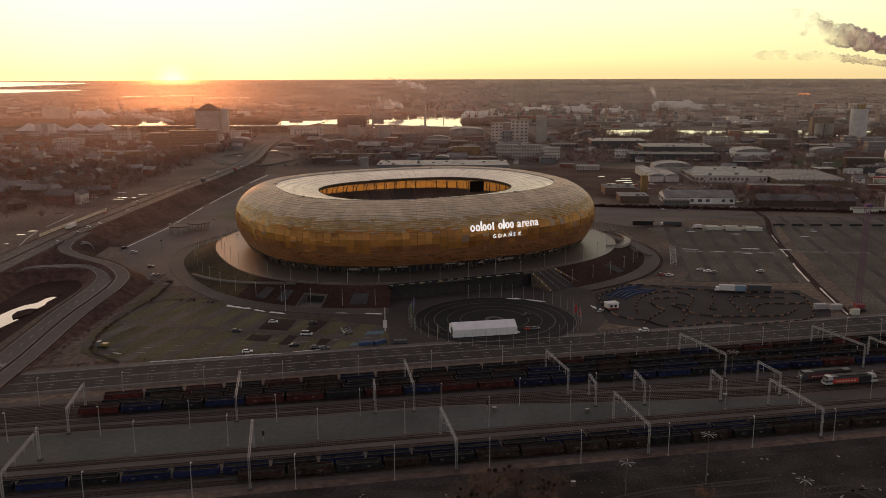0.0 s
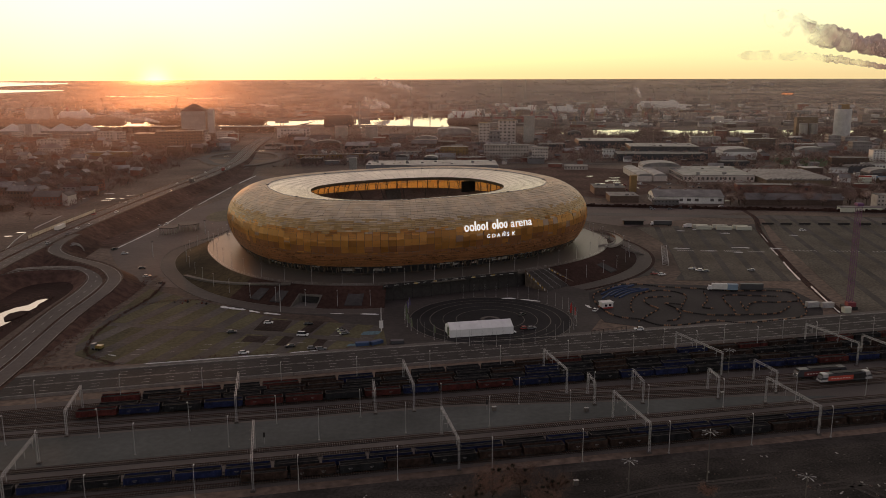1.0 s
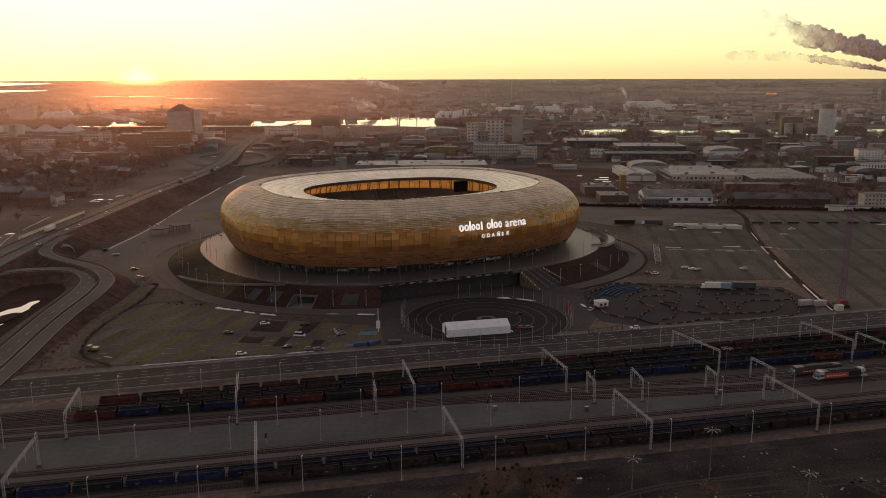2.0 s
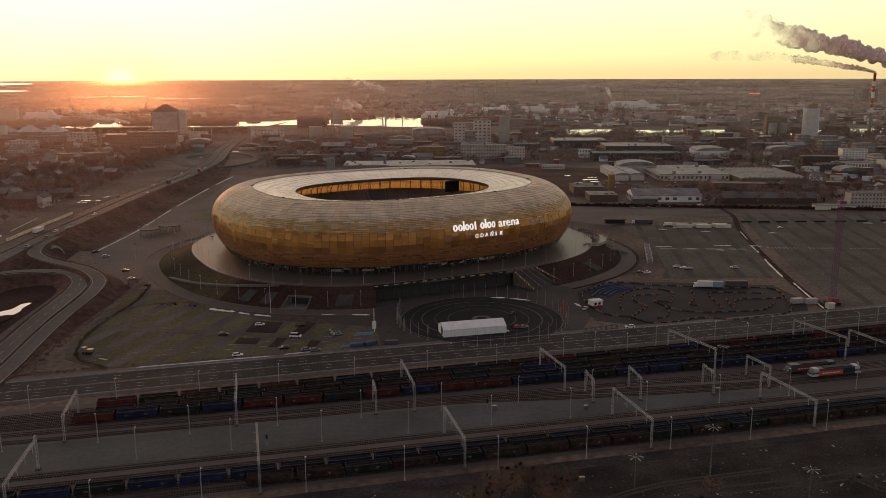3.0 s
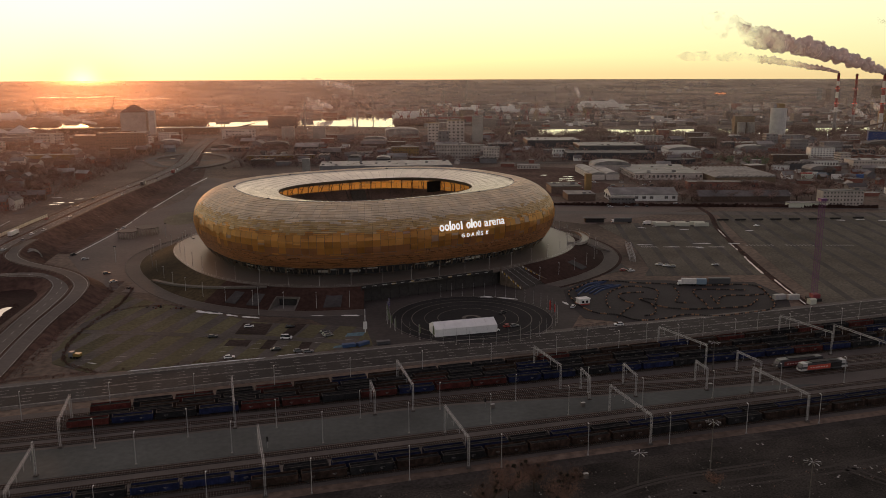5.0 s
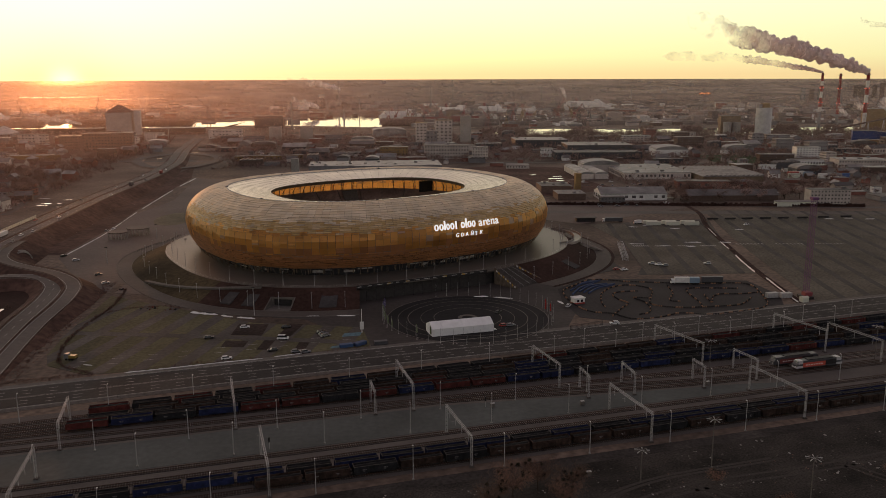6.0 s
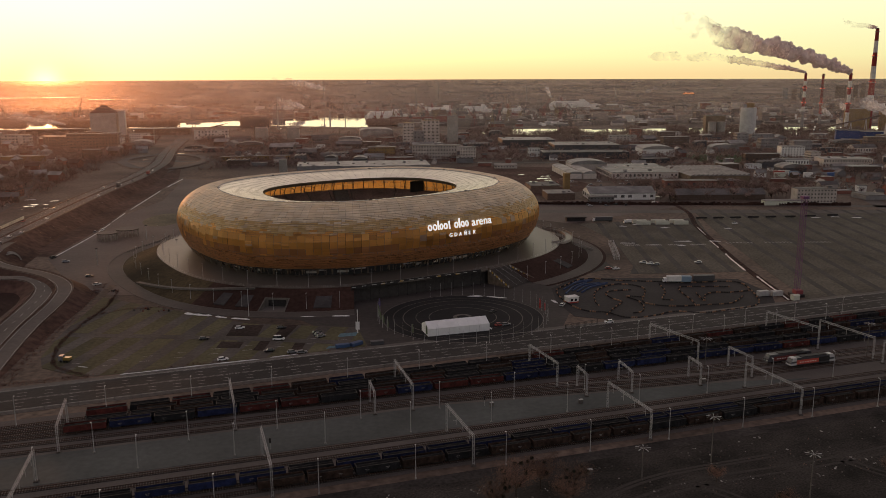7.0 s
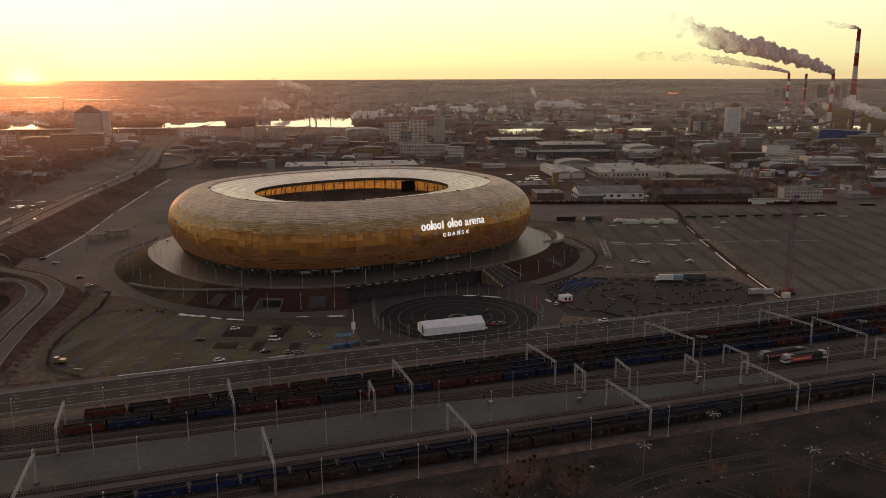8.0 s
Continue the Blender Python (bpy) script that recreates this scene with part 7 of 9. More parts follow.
def building(name, words, cat, x, y, w, d, h, turn, wall, roof, kind="flat", floors=0, bays=0, group="", z=None, single=False):
    """A house or hall: walls, roof, rows of windows. x, y: the middle of its front."""
    z = land(x, y) if z is None else z
    e = holder(name, words, cat, (x, y, z), turn, group)
    b = Build()
    b.box(-w / 2, 0, -0.5, w / 2, d, h)
    rise = 0.0
    if kind == "gable":
        rise = min(min(w, d) * 0.35, 4.5)
        for s in (0, 1):
            yy = s * d
            if w >= d:
                xx = -w / 2 + s * w
                b.face([(xx, 0, h), (xx, d, h), (xx, d / 2, h + rise)])
            else:
                b.face([(-w / 2, yy, h), (w / 2, yy, h), (0, yy, h + rise)])
    b.out("wall", wall, e)
    b = Build()
    o = 0.5
    if kind == "gable":
        if w >= d:
            for s in (0, 1):
                y0 = -o if s == 0 else d + o
                zz = h - rise * o / (d / 2)
                b.hexa([(-w / 2 - o, y0, zz), (w / 2 + o, y0, zz), (w / 2 + o, d / 2, h + rise), (-w / 2 - o, d / 2, h + rise)], [(-w / 2 - o, y0, zz + 0.3), (w / 2 + o, y0, zz + 0.3), (w / 2 + o, d / 2, h + rise + 0.3), (-w / 2 - o, d / 2, h + rise + 0.3)])
        else:
            for s in (-1, 1):
                zz = h - rise * o / (w / 2)
                b.hexa([(s * (w / 2 + o), -o, zz), (s * (w / 2 + o), d + o, zz), (0, d + o, h + rise), (0, -o, h + rise)], [(s * (w / 2 + o), -o, zz + 0.3), (s * (w / 2 + o), d + o, zz + 0.3), (0, d + o, h + rise + 0.3), (0, -o, h + rise + 0.3)])
    elif kind == "hip":
        rise = min(w, d) * 0.35
        r = min(w, d) / 2
        top = [(-w / 2 + r, d / 2 - 0.05, h + rise), (w / 2 - r + 0.05, d / 2 - 0.05, h + rise), (w / 2 - r + 0.05, d / 2 + 0.05, h + rise), (-w / 2 + r, d / 2 + 0.05, h + rise)]
        b.hexa([(-w / 2 - o, -o, h), (w / 2 + o, -o, h), (w / 2 + o, d + o, h), (-w / 2 - o, d + o, h)], top)
    elif kind == "vault":
        n = 8
        rise = min(w * 0.16, 4.5)
        arc = [(-w / 2 * math.cos(math.pi * k / n), h + rise * math.sin(math.pi * k / n) + 0.1) for k in range(n + 1)] + [(w / 2, h - 0.2), (-w / 2, h - 0.2)]
        b.hexa([(px, -0.3, pz) for px, pz in arc], [(px, d + 0.3, pz) for px, pz in arc])
    elif kind == "saw":
        n = max(2, int(w / 5))
        arc = []
        for k in range(n):
            arc += [(-w / 2 + w * k / n, h + 0.3), (-w / 2 + w * (k + 1) / n - 0.02, h + 2.4)]
        arc += [(w / 2, h - 0.1), (-w / 2, h - 0.1)]
        b.hexa([(px, -0.2, pz) for px, pz in arc], [(px, d + 0.2, pz) for px, pz in arc])
    else:
        b.box(-w / 2 - 0.25, -0.25, h, w / 2 + 0.25, d + 0.25, h + 0.35)
    b.out("roof", roof, e)
    if w * d > 1500 and kind in ("flat", "gable"):
        u = Build()
        rr_ = random.Random(int(x * 7 + y))
        for k in range(int(w / 7)):
            for j in range(int(d / 9)):
                if rr_.random() < 0.3:
                    xx, yy = -w / 2 + 4 + 7 * k, 4 + 9 * j
                    top = h + 0.3 + (rise * (1 - abs(yy - d / 2) / (d / 2)) if kind == "gable" else 0)
                    u.box(xx, yy, top - 0.3, xx + rr_.uniform(1, 2.6), yy + rr_.uniform(1, 4), top + rr_.uniform(0.12, 0.4))
        tagged(u.out("roof_light", rr_.choice((GREY_WALL, PANE, RENDER)), e), kind="stuff")
    if kind == "flat" and not group:
        rr_ = random.Random(int(x * 13 + y))
        for k in range(min(6, int(w * d / 300))):
            xx, yy, q_ = rr_.uniform(-w / 2 + 2, w / 2 - 4), rr_.uniform(2, max(2.1, d - 4)), rr_.uniform(1.2, 2.8)
            u = Build()
            u.box(xx, yy, h + 0.35, xx + q_ * 1.5, yy + q_, h + 0.35 + q_ * 0.6)
            u.out("roof_unit", GREY_WALL, e)
    if floors and bays:
        fh = h / floors
        q = Build()
        for f in range(floors):
            for k in range(bays):
                xx = -w / 2 + w * (k + 0.5) / bays
                ww = w / bays * crng_w.uniform(0.18, 0.26)
                if single:
                    q = Build()
                if not single and crng_w.random() < 0.14:
                    continue
                q.box(xx - ww, -0.12, fh * (f + 0.34), xx + ww, 0.02, fh * (f + 0.74))
                if single:
                    q.out("window", PANE, e)
            if not single:
                nd = max(1, int(d / (w / bays)))
                for k in range(nd):
                    yy = d * (k + 0.5) / nd
                    for s in (-1, 1):
                        q.box(s * w / 2 - 0.1, yy - d / nd * 0.28, fh * (f + 0.3), s * w / 2 + 0.1, yy + d / nd * 0.28, fh * (f + 0.78))
        if not single:
            tagged(q.out("glazing", PANE, e), kind="stuff")
    return e


building("mill_block", "white mill block with small dark windows", "mill", 77, 1397, 19, 22, 35, -3, RENDER, OCHRE, floors=7, bays=3, single=True)
building("mill_block", "tall white mill block with ochre roof edge", "mill", 115, 1397, 29, 22, 39, -3, RENDER, OCHRE, floors=7, bays=4, single=True)
building("mill_annex", "grey annex between the white mill blocks", "annex", 94, 1394, 18, 18, 22, -3, GREY_WALL, FELT_ROOF, floors=3, bays=3)
building("grey_tower", "plain grey concrete tower block", "tower block", 150, 1380, 18, 18, 46, -6, CONCRETE, FELT_ROOF)
building("office_block", "long white office block with window bands", "office building", 92, 1142, 62, 16, 19, -4, RENDER, FELT_ROOF, floors=4, bays=16, single=True)
building("office_wing", "white office wing with window bands", "office building", 137, 1130, 22, 22, 16, -8, RENDER, FELT_ROOF, floors=4, bays=6, single=True)
building("ochre_block", "ochre brown block with flat roof", "house", 21, 1199, 40, 15, 12, -3, OCHRE, FELT_ROOF, floors=3, bays=10)
building("vaulted_hall", "pale vaulted storage hall by the river", "hall", 30, 1560, 62, 50, 12, 0, PALE_ROOF, PALE_ROOF, "vault")
building("depot", "long low ochre depot building", "depot", -153, 1153, 92, 12, 6, 5, OCHRE, FELT_ROOF, floors=1, bays=18)
building("white_roofed_hall", "hall with pale flat roof behind the stadium", "hall", -63, 985, 54, 52, 9, 0, GREY_WALL, PALE_ROOF)
building("white_roofed_hall", "wide hall with pale flat roof behind the stadium", "hall", 16, 978, 104, 62, 9, 0, GREY_WALL, PALE_ROOF)
building("concrete_pylon", "square grey concrete pylon", "pylon", -107, 1000, 9, 9, 16, 0, CONCRETE, CONCRETE)
building("warehouse", "white warehouse with a row of low windows", "warehouse", 222, 735, 62, 30, 6.0, -4, WHITE, PALE_ROOF, "gable", 1, 9)
building("annex", "grey brick annex before the white warehouse", "annex", 197, 719, 22, 8, 5.5, -4, GREY_WALL, FELT_ROOF, floors=2, bays=7)
for x in (222, 239):
    building("vaulted_shed", "pale vaulted storage shed", "shed", x, 893, 15, 86, 6, -2, RENDER, PALE_ROOF, "vault", group="vaulted sheds")
building("factory_hall", "low factory hall with pale roofs", "factory", 300, 885, 76, 92, 7, -4, RENDER, PALE_ROOF, floors=1, bays=16)
building("factory_wing", "pale roofed factory wing", "factory", 258, 960, 44, 30, 9, -4, RENDER, PALE_ROOF, "vault")
building("sawtooth_hall", "factory hall with sawtooth roof lights", "factory", 372, 850, 66, 90, 6, -4, TAN, PALE_ROOF, "saw")
building("workshop_row", "low brick workshop row with dark doors", "workshop", 330, 800, 78, 14, 7.5, -8, BRICK, FELT_ROOF, floors=1, bays=9, single=True)
building("brick_shed", "long low brick shed with a dark roof", "shed", 312, 722, 84, 14, 5, -5, BROWN_WALL, FELT_ROOF, "gable")
building("flats", "white block of flats with four rows of windows", "flats", 388, 690, 36, 13, 13, -6, RENDER, FELT_ROOF, floors=4, bays=12, single=True)
building("garage_row", "low cream garage row", "garage", 352, 682, 34, 8, 4, -6, CREAM, FELT_ROOF)
building("brown_shed", "low brown shed by the ring road", "shed", 165, 742, 26, 26, 6, -3, BROWN_WALL, FELT_ROOF)
building("brown_shed", "brown sheds behind the ring road", "shed", 162, 790, 30, 30, 7, -3, BROWN_WALL, FELT_ROOF)
building("yellow_tank", "slim ochre tower by the sheds", "tower", 190, 812, 6, 6, 16, 0, OCHRE, OCHRE)
building("dark_hall", "long dark factory hall with pale roof edge", "factory", 262, 1300, 84, 60, 12, -4, DARK_WALL, PALE_ROOF)
building("dark_hall", "long dark clad factory hall", "factory", 322, 1180, 96, 60, 13, -5, DARK_WALL, PALE_ROOF, floors=2, bays=10)
building("dark_hall", "dark low factory hall", "factory", 300, 1110, 120, 36, 9, -5, DARK_WALL, FELT_ROOF)
building("white_annex", "small white annex with window bays", "annex", 236, 1150, 16, 12, 12, -4, WHITE, FELT_ROOF, floors=2, bays=4)
building("white_hall", "white hall with curved roof beyond the sheds", "hall", 412, 1130, 46, 40, 10, -5, WHITE, PALE_ROOF, "vault")
building("grey_block", "plain grey brick block", "block", 505, 1010, 44, 14, 13, -8, BROWN_WALL, FELT_ROOF, floors=3, bays=10)
building("white_office", "white office building with dark window bands", "office building", 590, 1085, 32, 18, 15, -10, WHITE, FELT_ROOF, floors=5, bays=8, single=True)
building("long_white_office", "long white two storey building", "office building", 592, 960, 60, 30, 10, -10, RENDER, PALE_ROOF, floors=2, bays=18, single=True)
building("white_office", "low white office with square windows", "office building", 532, 985, 42, 14, 8, -10, WHITE, FELT_ROOF, floors=1, bays=12, single=True)
building("long_shed", "long low shed row with pale roofs", "shed", 760, 1000, 150, 22, 6, -10, RENDER, PALE_ROOF, "saw")
building("brown_office", "brown office block with window rows", "office building", 800, 1190, 50, 20, 18, -12, BROWN_WALL, FELT_ROOF, floors=4, bays=12)
building("dark_office", "dark glass office block", "office building", 852, 1180, 44, 20, 18, -12, DARK_WALL, FELT_ROOF, floors=4, bays=10)
building("granary", "tall pale granary with gabled roof", "granary", -495, 1690, 48, 40, 44, 6, RENDER, TILE_ROOF, "hip")
building("granary_tower", "pale lift tower beside the granary", "tower", -461, 1695, 11, 20, 47, 6, RENDER, FELT_ROOF)
building("quay_shed", "long low quay shed with pale roof", "shed", -390, 1700, 110, 30, 12, 3, BROWN_WALL, PALE_ROOF)
building("quay_shed", "long low quay shed with pale roof", "shed", -590, 1710, 110, 30, 12, 3, BROWN_WALL, PALE_ROOF)
building("apartment_block", "brown and cream apartment block with balconies", "apartment building", -418, 1335, 74, 18, 27, 4, BROWN_WALL, FELT_ROOF, floors=6, bays=16)
building("apartment_block", "brown and cream apartment block", "apartment building", -480, 1380, 50, 18, 20, 4, BROWN_WALL, FELT_ROOF, floors=5, bays=12)
building("villa", "cream villa with dark hipped roof", "house", -582, 1240, 36, 18, 9, 6, RENDER, FELT_ROOF, "hip", 2, 9)
building("ochre_hall", "long low ochre painted hall", "hall", -470, 1190, 76, 16, 7, 6, OCHRE, FELT_ROOF)
for k in range(4):
    building("storage_dome", "pale gabled storage hall", "hall", -838 + 48 * k, 1630, 40, 40, 9, 4, GREY_WALL, RENDER, "hip", group="storage halls")
for k in range(3):
    building("silo_block", "cluster of grey silos", "silo", -778 + 12 * k, 1560, 11, 12, 26, 4, RENDER, CONCRETE, group="silo cluster")
building("port_elevator", "pale concrete port grain elevator", "elevator", -1010, 2120, 60, 24, 36, 6, RENDER, FELT_ROOF)
building("sports_dome", "pale sports dome beside the roundabout", "hall", -365, 1420, 36, 30, 5, 5, PALE_ROOF, PALE_ROOF, "vault")
building("bridge_building", "pale toll building over the road", "building", -272, 1560, 60, 20, 16, 3, RENDER, FELT_ROOF, floors=3, bays=10)
building("dark_block", "dark warehouse on the quay", "warehouse", -225, 1880, 62, 30, 26, 2, DARK_WALL, FELT_ROOF, floors=3, bays=8)
for x, y in ((-176, 1500), (-120, 1490)):
    building("grey_silo_block", "pale grey concrete silo block", "silo", x, y, 22, 16, 24, 2, CONCRETE, CONCRETE, group="silo blocks")
for k, (x, y) in enumerate(((-400, 776), (-358, 738), (-436, 806), (-470, 770), (-500, 830), (-545, 800))):
    building("row_house", "red brick row house with white gable end", "house", x, y, 26, 12, 8.5, -8, BRICK if k % 2 else BROWN_WALL, FELT_ROOF, "gable", 2, 8, group="row houses")
    building("gable_wing", "white rendered gable house", "house", x + 15, y + 2, 8, 14, 9, -8, RENDER, FELT_ROOF, "gable", group="row houses")
silo = holder("white_silo", "tall pale round silo with small boxes on top", "silo", (710, 1455, 0))
b = Build()
c = [(14 * math.cos(math.tau * j / 24), 14 * math.sin(math.tau * j / 24)) for j in range(24)]
b.hexa([(x, y, 0) for x, y in c], [(x, y, 54) for x, y in c])
b.out("drum", material("silo_concrete", (0.5, 0.49, 0.47), 0.8, spread=0.08, scale=0.2, big=0.12, big_scale=0.05), silo)
b = Build()
b.box(-4, -5, 54, 8, 6, 62)
b.out("top_box", OCHRE, silo)
b = Build()
b.box(-12, -4, 54, -6, 4, 61)
b.out("lift_box", GREY_WALL, silo)
for k, dx in enumerate((-9, 9)):
    b = Build()
    b.bar((664 + dx, 1484, 0), (664 + dx, 1484, 27), 7.5, sides=16)
    tagged(b.out("grain_bin", CONCRETE), "pale round concrete bin before the silo house", "silo", group="round bins")
building("silo_house", "beige silo house with round bins below", "silo", 664, 1490, 36, 20, 38, -10, TAN, FELT_ROOF)

crng = random.Random(21)
KEEP = [(o.location.x, o.location.y) for o in scene.objects if o.type == "EMPTY" and o.location.y > 640]

KEEP += [(x, y) for x in range(-335, -210, 14) for y in range(1055, 1265, 14)]
KEEP += [(480, 1060), (530, 1050), (480, 1110), (530, 1100), (560, 1080), (450, 1080), (505, 1080), (505, 1130), (560, 1120), (-300, 1100), (-250, 1100), (-300, 1200), (-240, 1200), (-265, 1150), (-330, 1150), (-215, 1160), (-225, 1110), (-205, 1085), (-195, 1130), (-240, 1060), (-200, 1190)]


def free(x, y, gap):
    return all((x - a) ** 2 + (y - c) ** 2 > gap * gap for a, c in KEEP)


def near_road(x, y):
    return any((p.x - x) ** 2 + (p.y - y) ** 2 < 34 ** 2 for p in MOTOR)


def scatter(n, x0, x1, y0, y1, gap, make, keep=True):
    done, tries = 0, 0
    while done < n and tries < n * 30:
        tries += 1
        x, y = crng.uniform(x0, x1), crng.uniform(y0, y1)
        if free(x, y, gap) and not near_road(x, y) and abs(x) < y * 0.78 + 60:
            make(x, y)
            if keep:
                KEEP.append((x, y))
            done += 1


HOUSE_WORDS = {RENDER: "cream", BRICK: "red brick", GREY_WALL: "grey", BROWN_WALL: "brown"}


def small_house(x, y):
    m = crng.choice(WALLS)
    building("house", "%s house with pitched roof among bare trees" % HOUSE_WORDS[m], "house", x, y, crng.uniform(9, 18), crng.uniform(8, 12), crng.uniform(4.5, 8), crng.choice((-20, -8, 5, 12, 75, 82)), m, crng.choice((TILE_ROOF, TILE_ROOF, FELT_ROOF, PALE_ROOF)), crng.choice(("gable", "gable", "hip")), 2 if y < 850 else 0, 3, group="houses of the suburb", single=True)


def shed(x, y):
    m = crng.choice((GREY_WALL, RENDER, BROWN_WALL, DARK_WALL, BRICK))
    building("shed", "low industrial shed with flat or shallow roof", "shed", x, y, crng.uniform(14, 42), crng.uniform(10, 24), crng.uniform(4, 9), crng.choice((-8, -4, 2, 5)), m, crng.choice((FELT_ROOF, FELT_ROOF, PALE_ROOF)), crng.choice(("flat", "flat", "flat", "gable", "gable", "vault", "saw")), crng.choice((0, 0, 1)), 8, group="industrial sheds")


def hut(x, y):
    m = crng.choice((RENDER, BRICK, GREY_WALL, BROWN_WALL, WHITE))
    building("small_shed", "small %s shed in the works quarter" % {WHITE: "white"}.get(m, HOUSE_WORDS.get(m, "grey")), "shed", x, y, crng.uniform(6, 20), crng.uniform(5, 10), crng.uniform(3, 6), crng.choice((-10, -4, 6, 80)), m, crng.choice((FELT_ROOF, PALE_ROOF, FELT_ROOF)), crng.choice(("flat", "gable")), group="small sheds")


def block(x, y):
    building("block", "plain rectangular block in the port quarter", "block", x, y, crng.uniform(14, 50), crng.uniform(12, 18), crng.uniform(9, 20), crng.choice((-6, 0, 4)), crng.choice((GREY_WALL, RENDER, BROWN_WALL, BRICK)), FELT_ROOF, "flat", 4, 8, group="blocks of the port quarter")


scatter(150, -760, -335, 690, 1420, 21, small_house)
scatter(26, -800, -330, 1100, 1560, 40, block)
scatter(40, -300, 130, 1080, 1560, 34, shed)
scatter(46, 430, 900, 690, 1420, 40, shed)
scatter(20, 430, 960, 1000, 1460, 44, block)
scatter(14, 120, 430, 1000, 1540, 50, shed)
scatter(60, 130, 900, 1000, 1420, 24, hut)
scatter(50, 430, 900, 690, 1000, 24, hut)
scatter(40, -320, 130, 1060, 1400, 22, hut)
scatter(60, -1250, 1500, 2290, 2500, 44, shed)
scatter(30, -1250, 1500, 2290, 2500, 44, block)
scatter(30, 300, 1250, 1790, 2050, 50, shed)

flat_area("waste_field", [(118, 800), (150, 770), (232, 812), (214, 905), (250, 1000), (150, 1045), (60, 1010), (90, 900)], 0.06, BARE, "open brown waste field with standing water", "field", thick=0.05)

# wet hollows and standing water in the yards
pud = Build()
for x0, x1, y0, y1, n in ((160, 420, 735, 900, 34), (430, 620, 690, 1000, 30), (-420, -290, 560, 700, 10), (200, 700, 1000, 1400, 40), (-330, 130, 1060, 1420, 26), (-700, -340, 900, 1400, 16), (-900, 1100, 1790, 2000, 20)):
    for k in range(n):
        x, y, r = crng.uniform(x0, x1), crng.uniform(y0, y1), crng.uniform(0.8, 3.2) * y0 / 800
        pud.face([(x + r * 2.2 * math.cos(math.tau * j / 9) * crng.uniform(0.6, 1.1), y + r * math.sin(math.tau * j / 9) * crng.uniform(0.6, 1.1), 0.09) for j in range(9)])
for x, y, w in ((-322, 756, 3.2), (-318, 770, 5), (-311, 782, 6.5), (-306, 804, 4), (-297, 760, 5), (-352, 820, 5), (-336, 690, 4), (176, 942, 6), (196, 925, 5), (188, 905, 7), (214, 868, 5), (205, 840, 4), (228, 815, 4), (400, 838, 5), (428, 815, 5), (446, 790, 4), (470, 835, 4), (468, 700, 5), (420, 760, 4)):
    for k in range(3):
        u, v, r = x + crng.uniform(-w, w), y + crng.uniform(-2, 2), w * crng.uniform(0.35, 0.8)
        pud.face([(u + r * math.cos(math.tau * j / 11) * crng.uniform(0.7, 1.15), v + 0.55 * r * math.sin(math.tau * j / 11) * crng.uniform(0.6, 1.15), 0.095 + 0.004 * k) for j in range(11)])
tagged(pud.out("puddle", WATER), "puddles on the wet yards mirroring the sky", "puddle", kind="stuff")

# river, bay, far strips of water
b = Build()
RIVER = smooth_line([(-1500, 2150), (-1000, 2070), (-650, 2040), (-350, 2062), (-300, 2060)], 40)
strip(b, RIVER, -62, 122, -0.05, 0.05)
b.face([(x, y, 0.045) for x, y in ((-330, 1985), (-190, 1962), (-5, 1869), (26, 1880), (32, 2440), (-50, 2400), (-216, 2216), (-330, 2180))])
strip(b, smooth_line([(300, 1740), (360, 1700), (450, 1668), (700, 1655), (1000, 1650), (1400, 1640)], 40), -62, 122, -0.05, 0.05)
tagged(b.out("river", WATER), "broad river mirroring the bright sky", "water", kind="structure")


def far_water(name, words, a0, a1, r0, r1):
    b = Build()
    n = 28
    for k in range(n):
        u0, u1 = k / n, (k + 1) / n
        p = []
        for u in (u0, u1):
            a = radians(a0 + (a1 - a0) * u)
            w = min(1.0, (8.0 if a1 - a0 > 20 else 2.2) * (1 - u) + 0.02)
            for r in (r0 + (r1 - r0) * 0.5 * (1 - w), r1 - (r1 - r0) * 0.35 * (1 - w)):
                p.append((r * math.sin(a), r * math.cos(a), land(r * math.sin(a), r * math.cos(a)) + 0.6))
        b.face([p[0], p[2], p[3], p[1]])
    tagged(b.out(name, WATER), words, "water", kind="structure")


far_water("bay", "bright bay of the sea below the horizon", -62, -23.8, 3780, 4090)
far_water("bay", "bright bay of the sea on the horizon", -62, -23.5, 4300, 4850)
far_water("far_water", "far strip of bright water", -21.5, -16.2, 3450, 3490)
far_water("far_water", "far strip of bright water", -16.5, -13.0, 3300, 3325)
flat_area("quay_field", [(440, 1040), (560, 1020), (590, 1120), (450, 1150)], 0.05, material("green_field", (0.06, 0.075, 0.035), 0.95, spread=0.2, scale=0.4, spec=0.1), "green playing field between the halls", "field")
for pts, w in (([(100, 684), (250, 662), (400, 640), (560, 612)], 7), ([(118, 735), (250, 706), (420, 668), (560, 640)], 5), ([(-420, 1180), (-340, 1165), (-290, 1160), (-220, 1150), (-130, 1120), (120, 1090), (420, 1040)], 6), ([(430, 650), (470, 760), (520, 900), (560, 1000)], 7), ([(-260, 1160), (-300, 1240), (-300, 1330), (-240, 1400)], 6), ([(-330, 720), (-360, 900), (-420, 1100), (-520, 1300)], 4), ([(-700, 900), (-520, 880), (-340, 900)], 4)):
    b = Build()
    strip(b, smooth_line(pts, 14), -w, w, -0.02, 0.07)
    tagged(b.out("street", motorway.data.materials[0]), "grey asphalt street of the town", "road", kind="structure")
RING = smooth_line([(-330, 1151, 1.3), (-332, 1200, 1.3), (-300, 1252, 1.3), (-255, 1240, 1.3), (-226, 1186, 1.3), (-226, 1120, 1.3), (-250, 1062, 1.3), (-295, 1080, 1.3), (-330, 1151, 1.3)], 8)
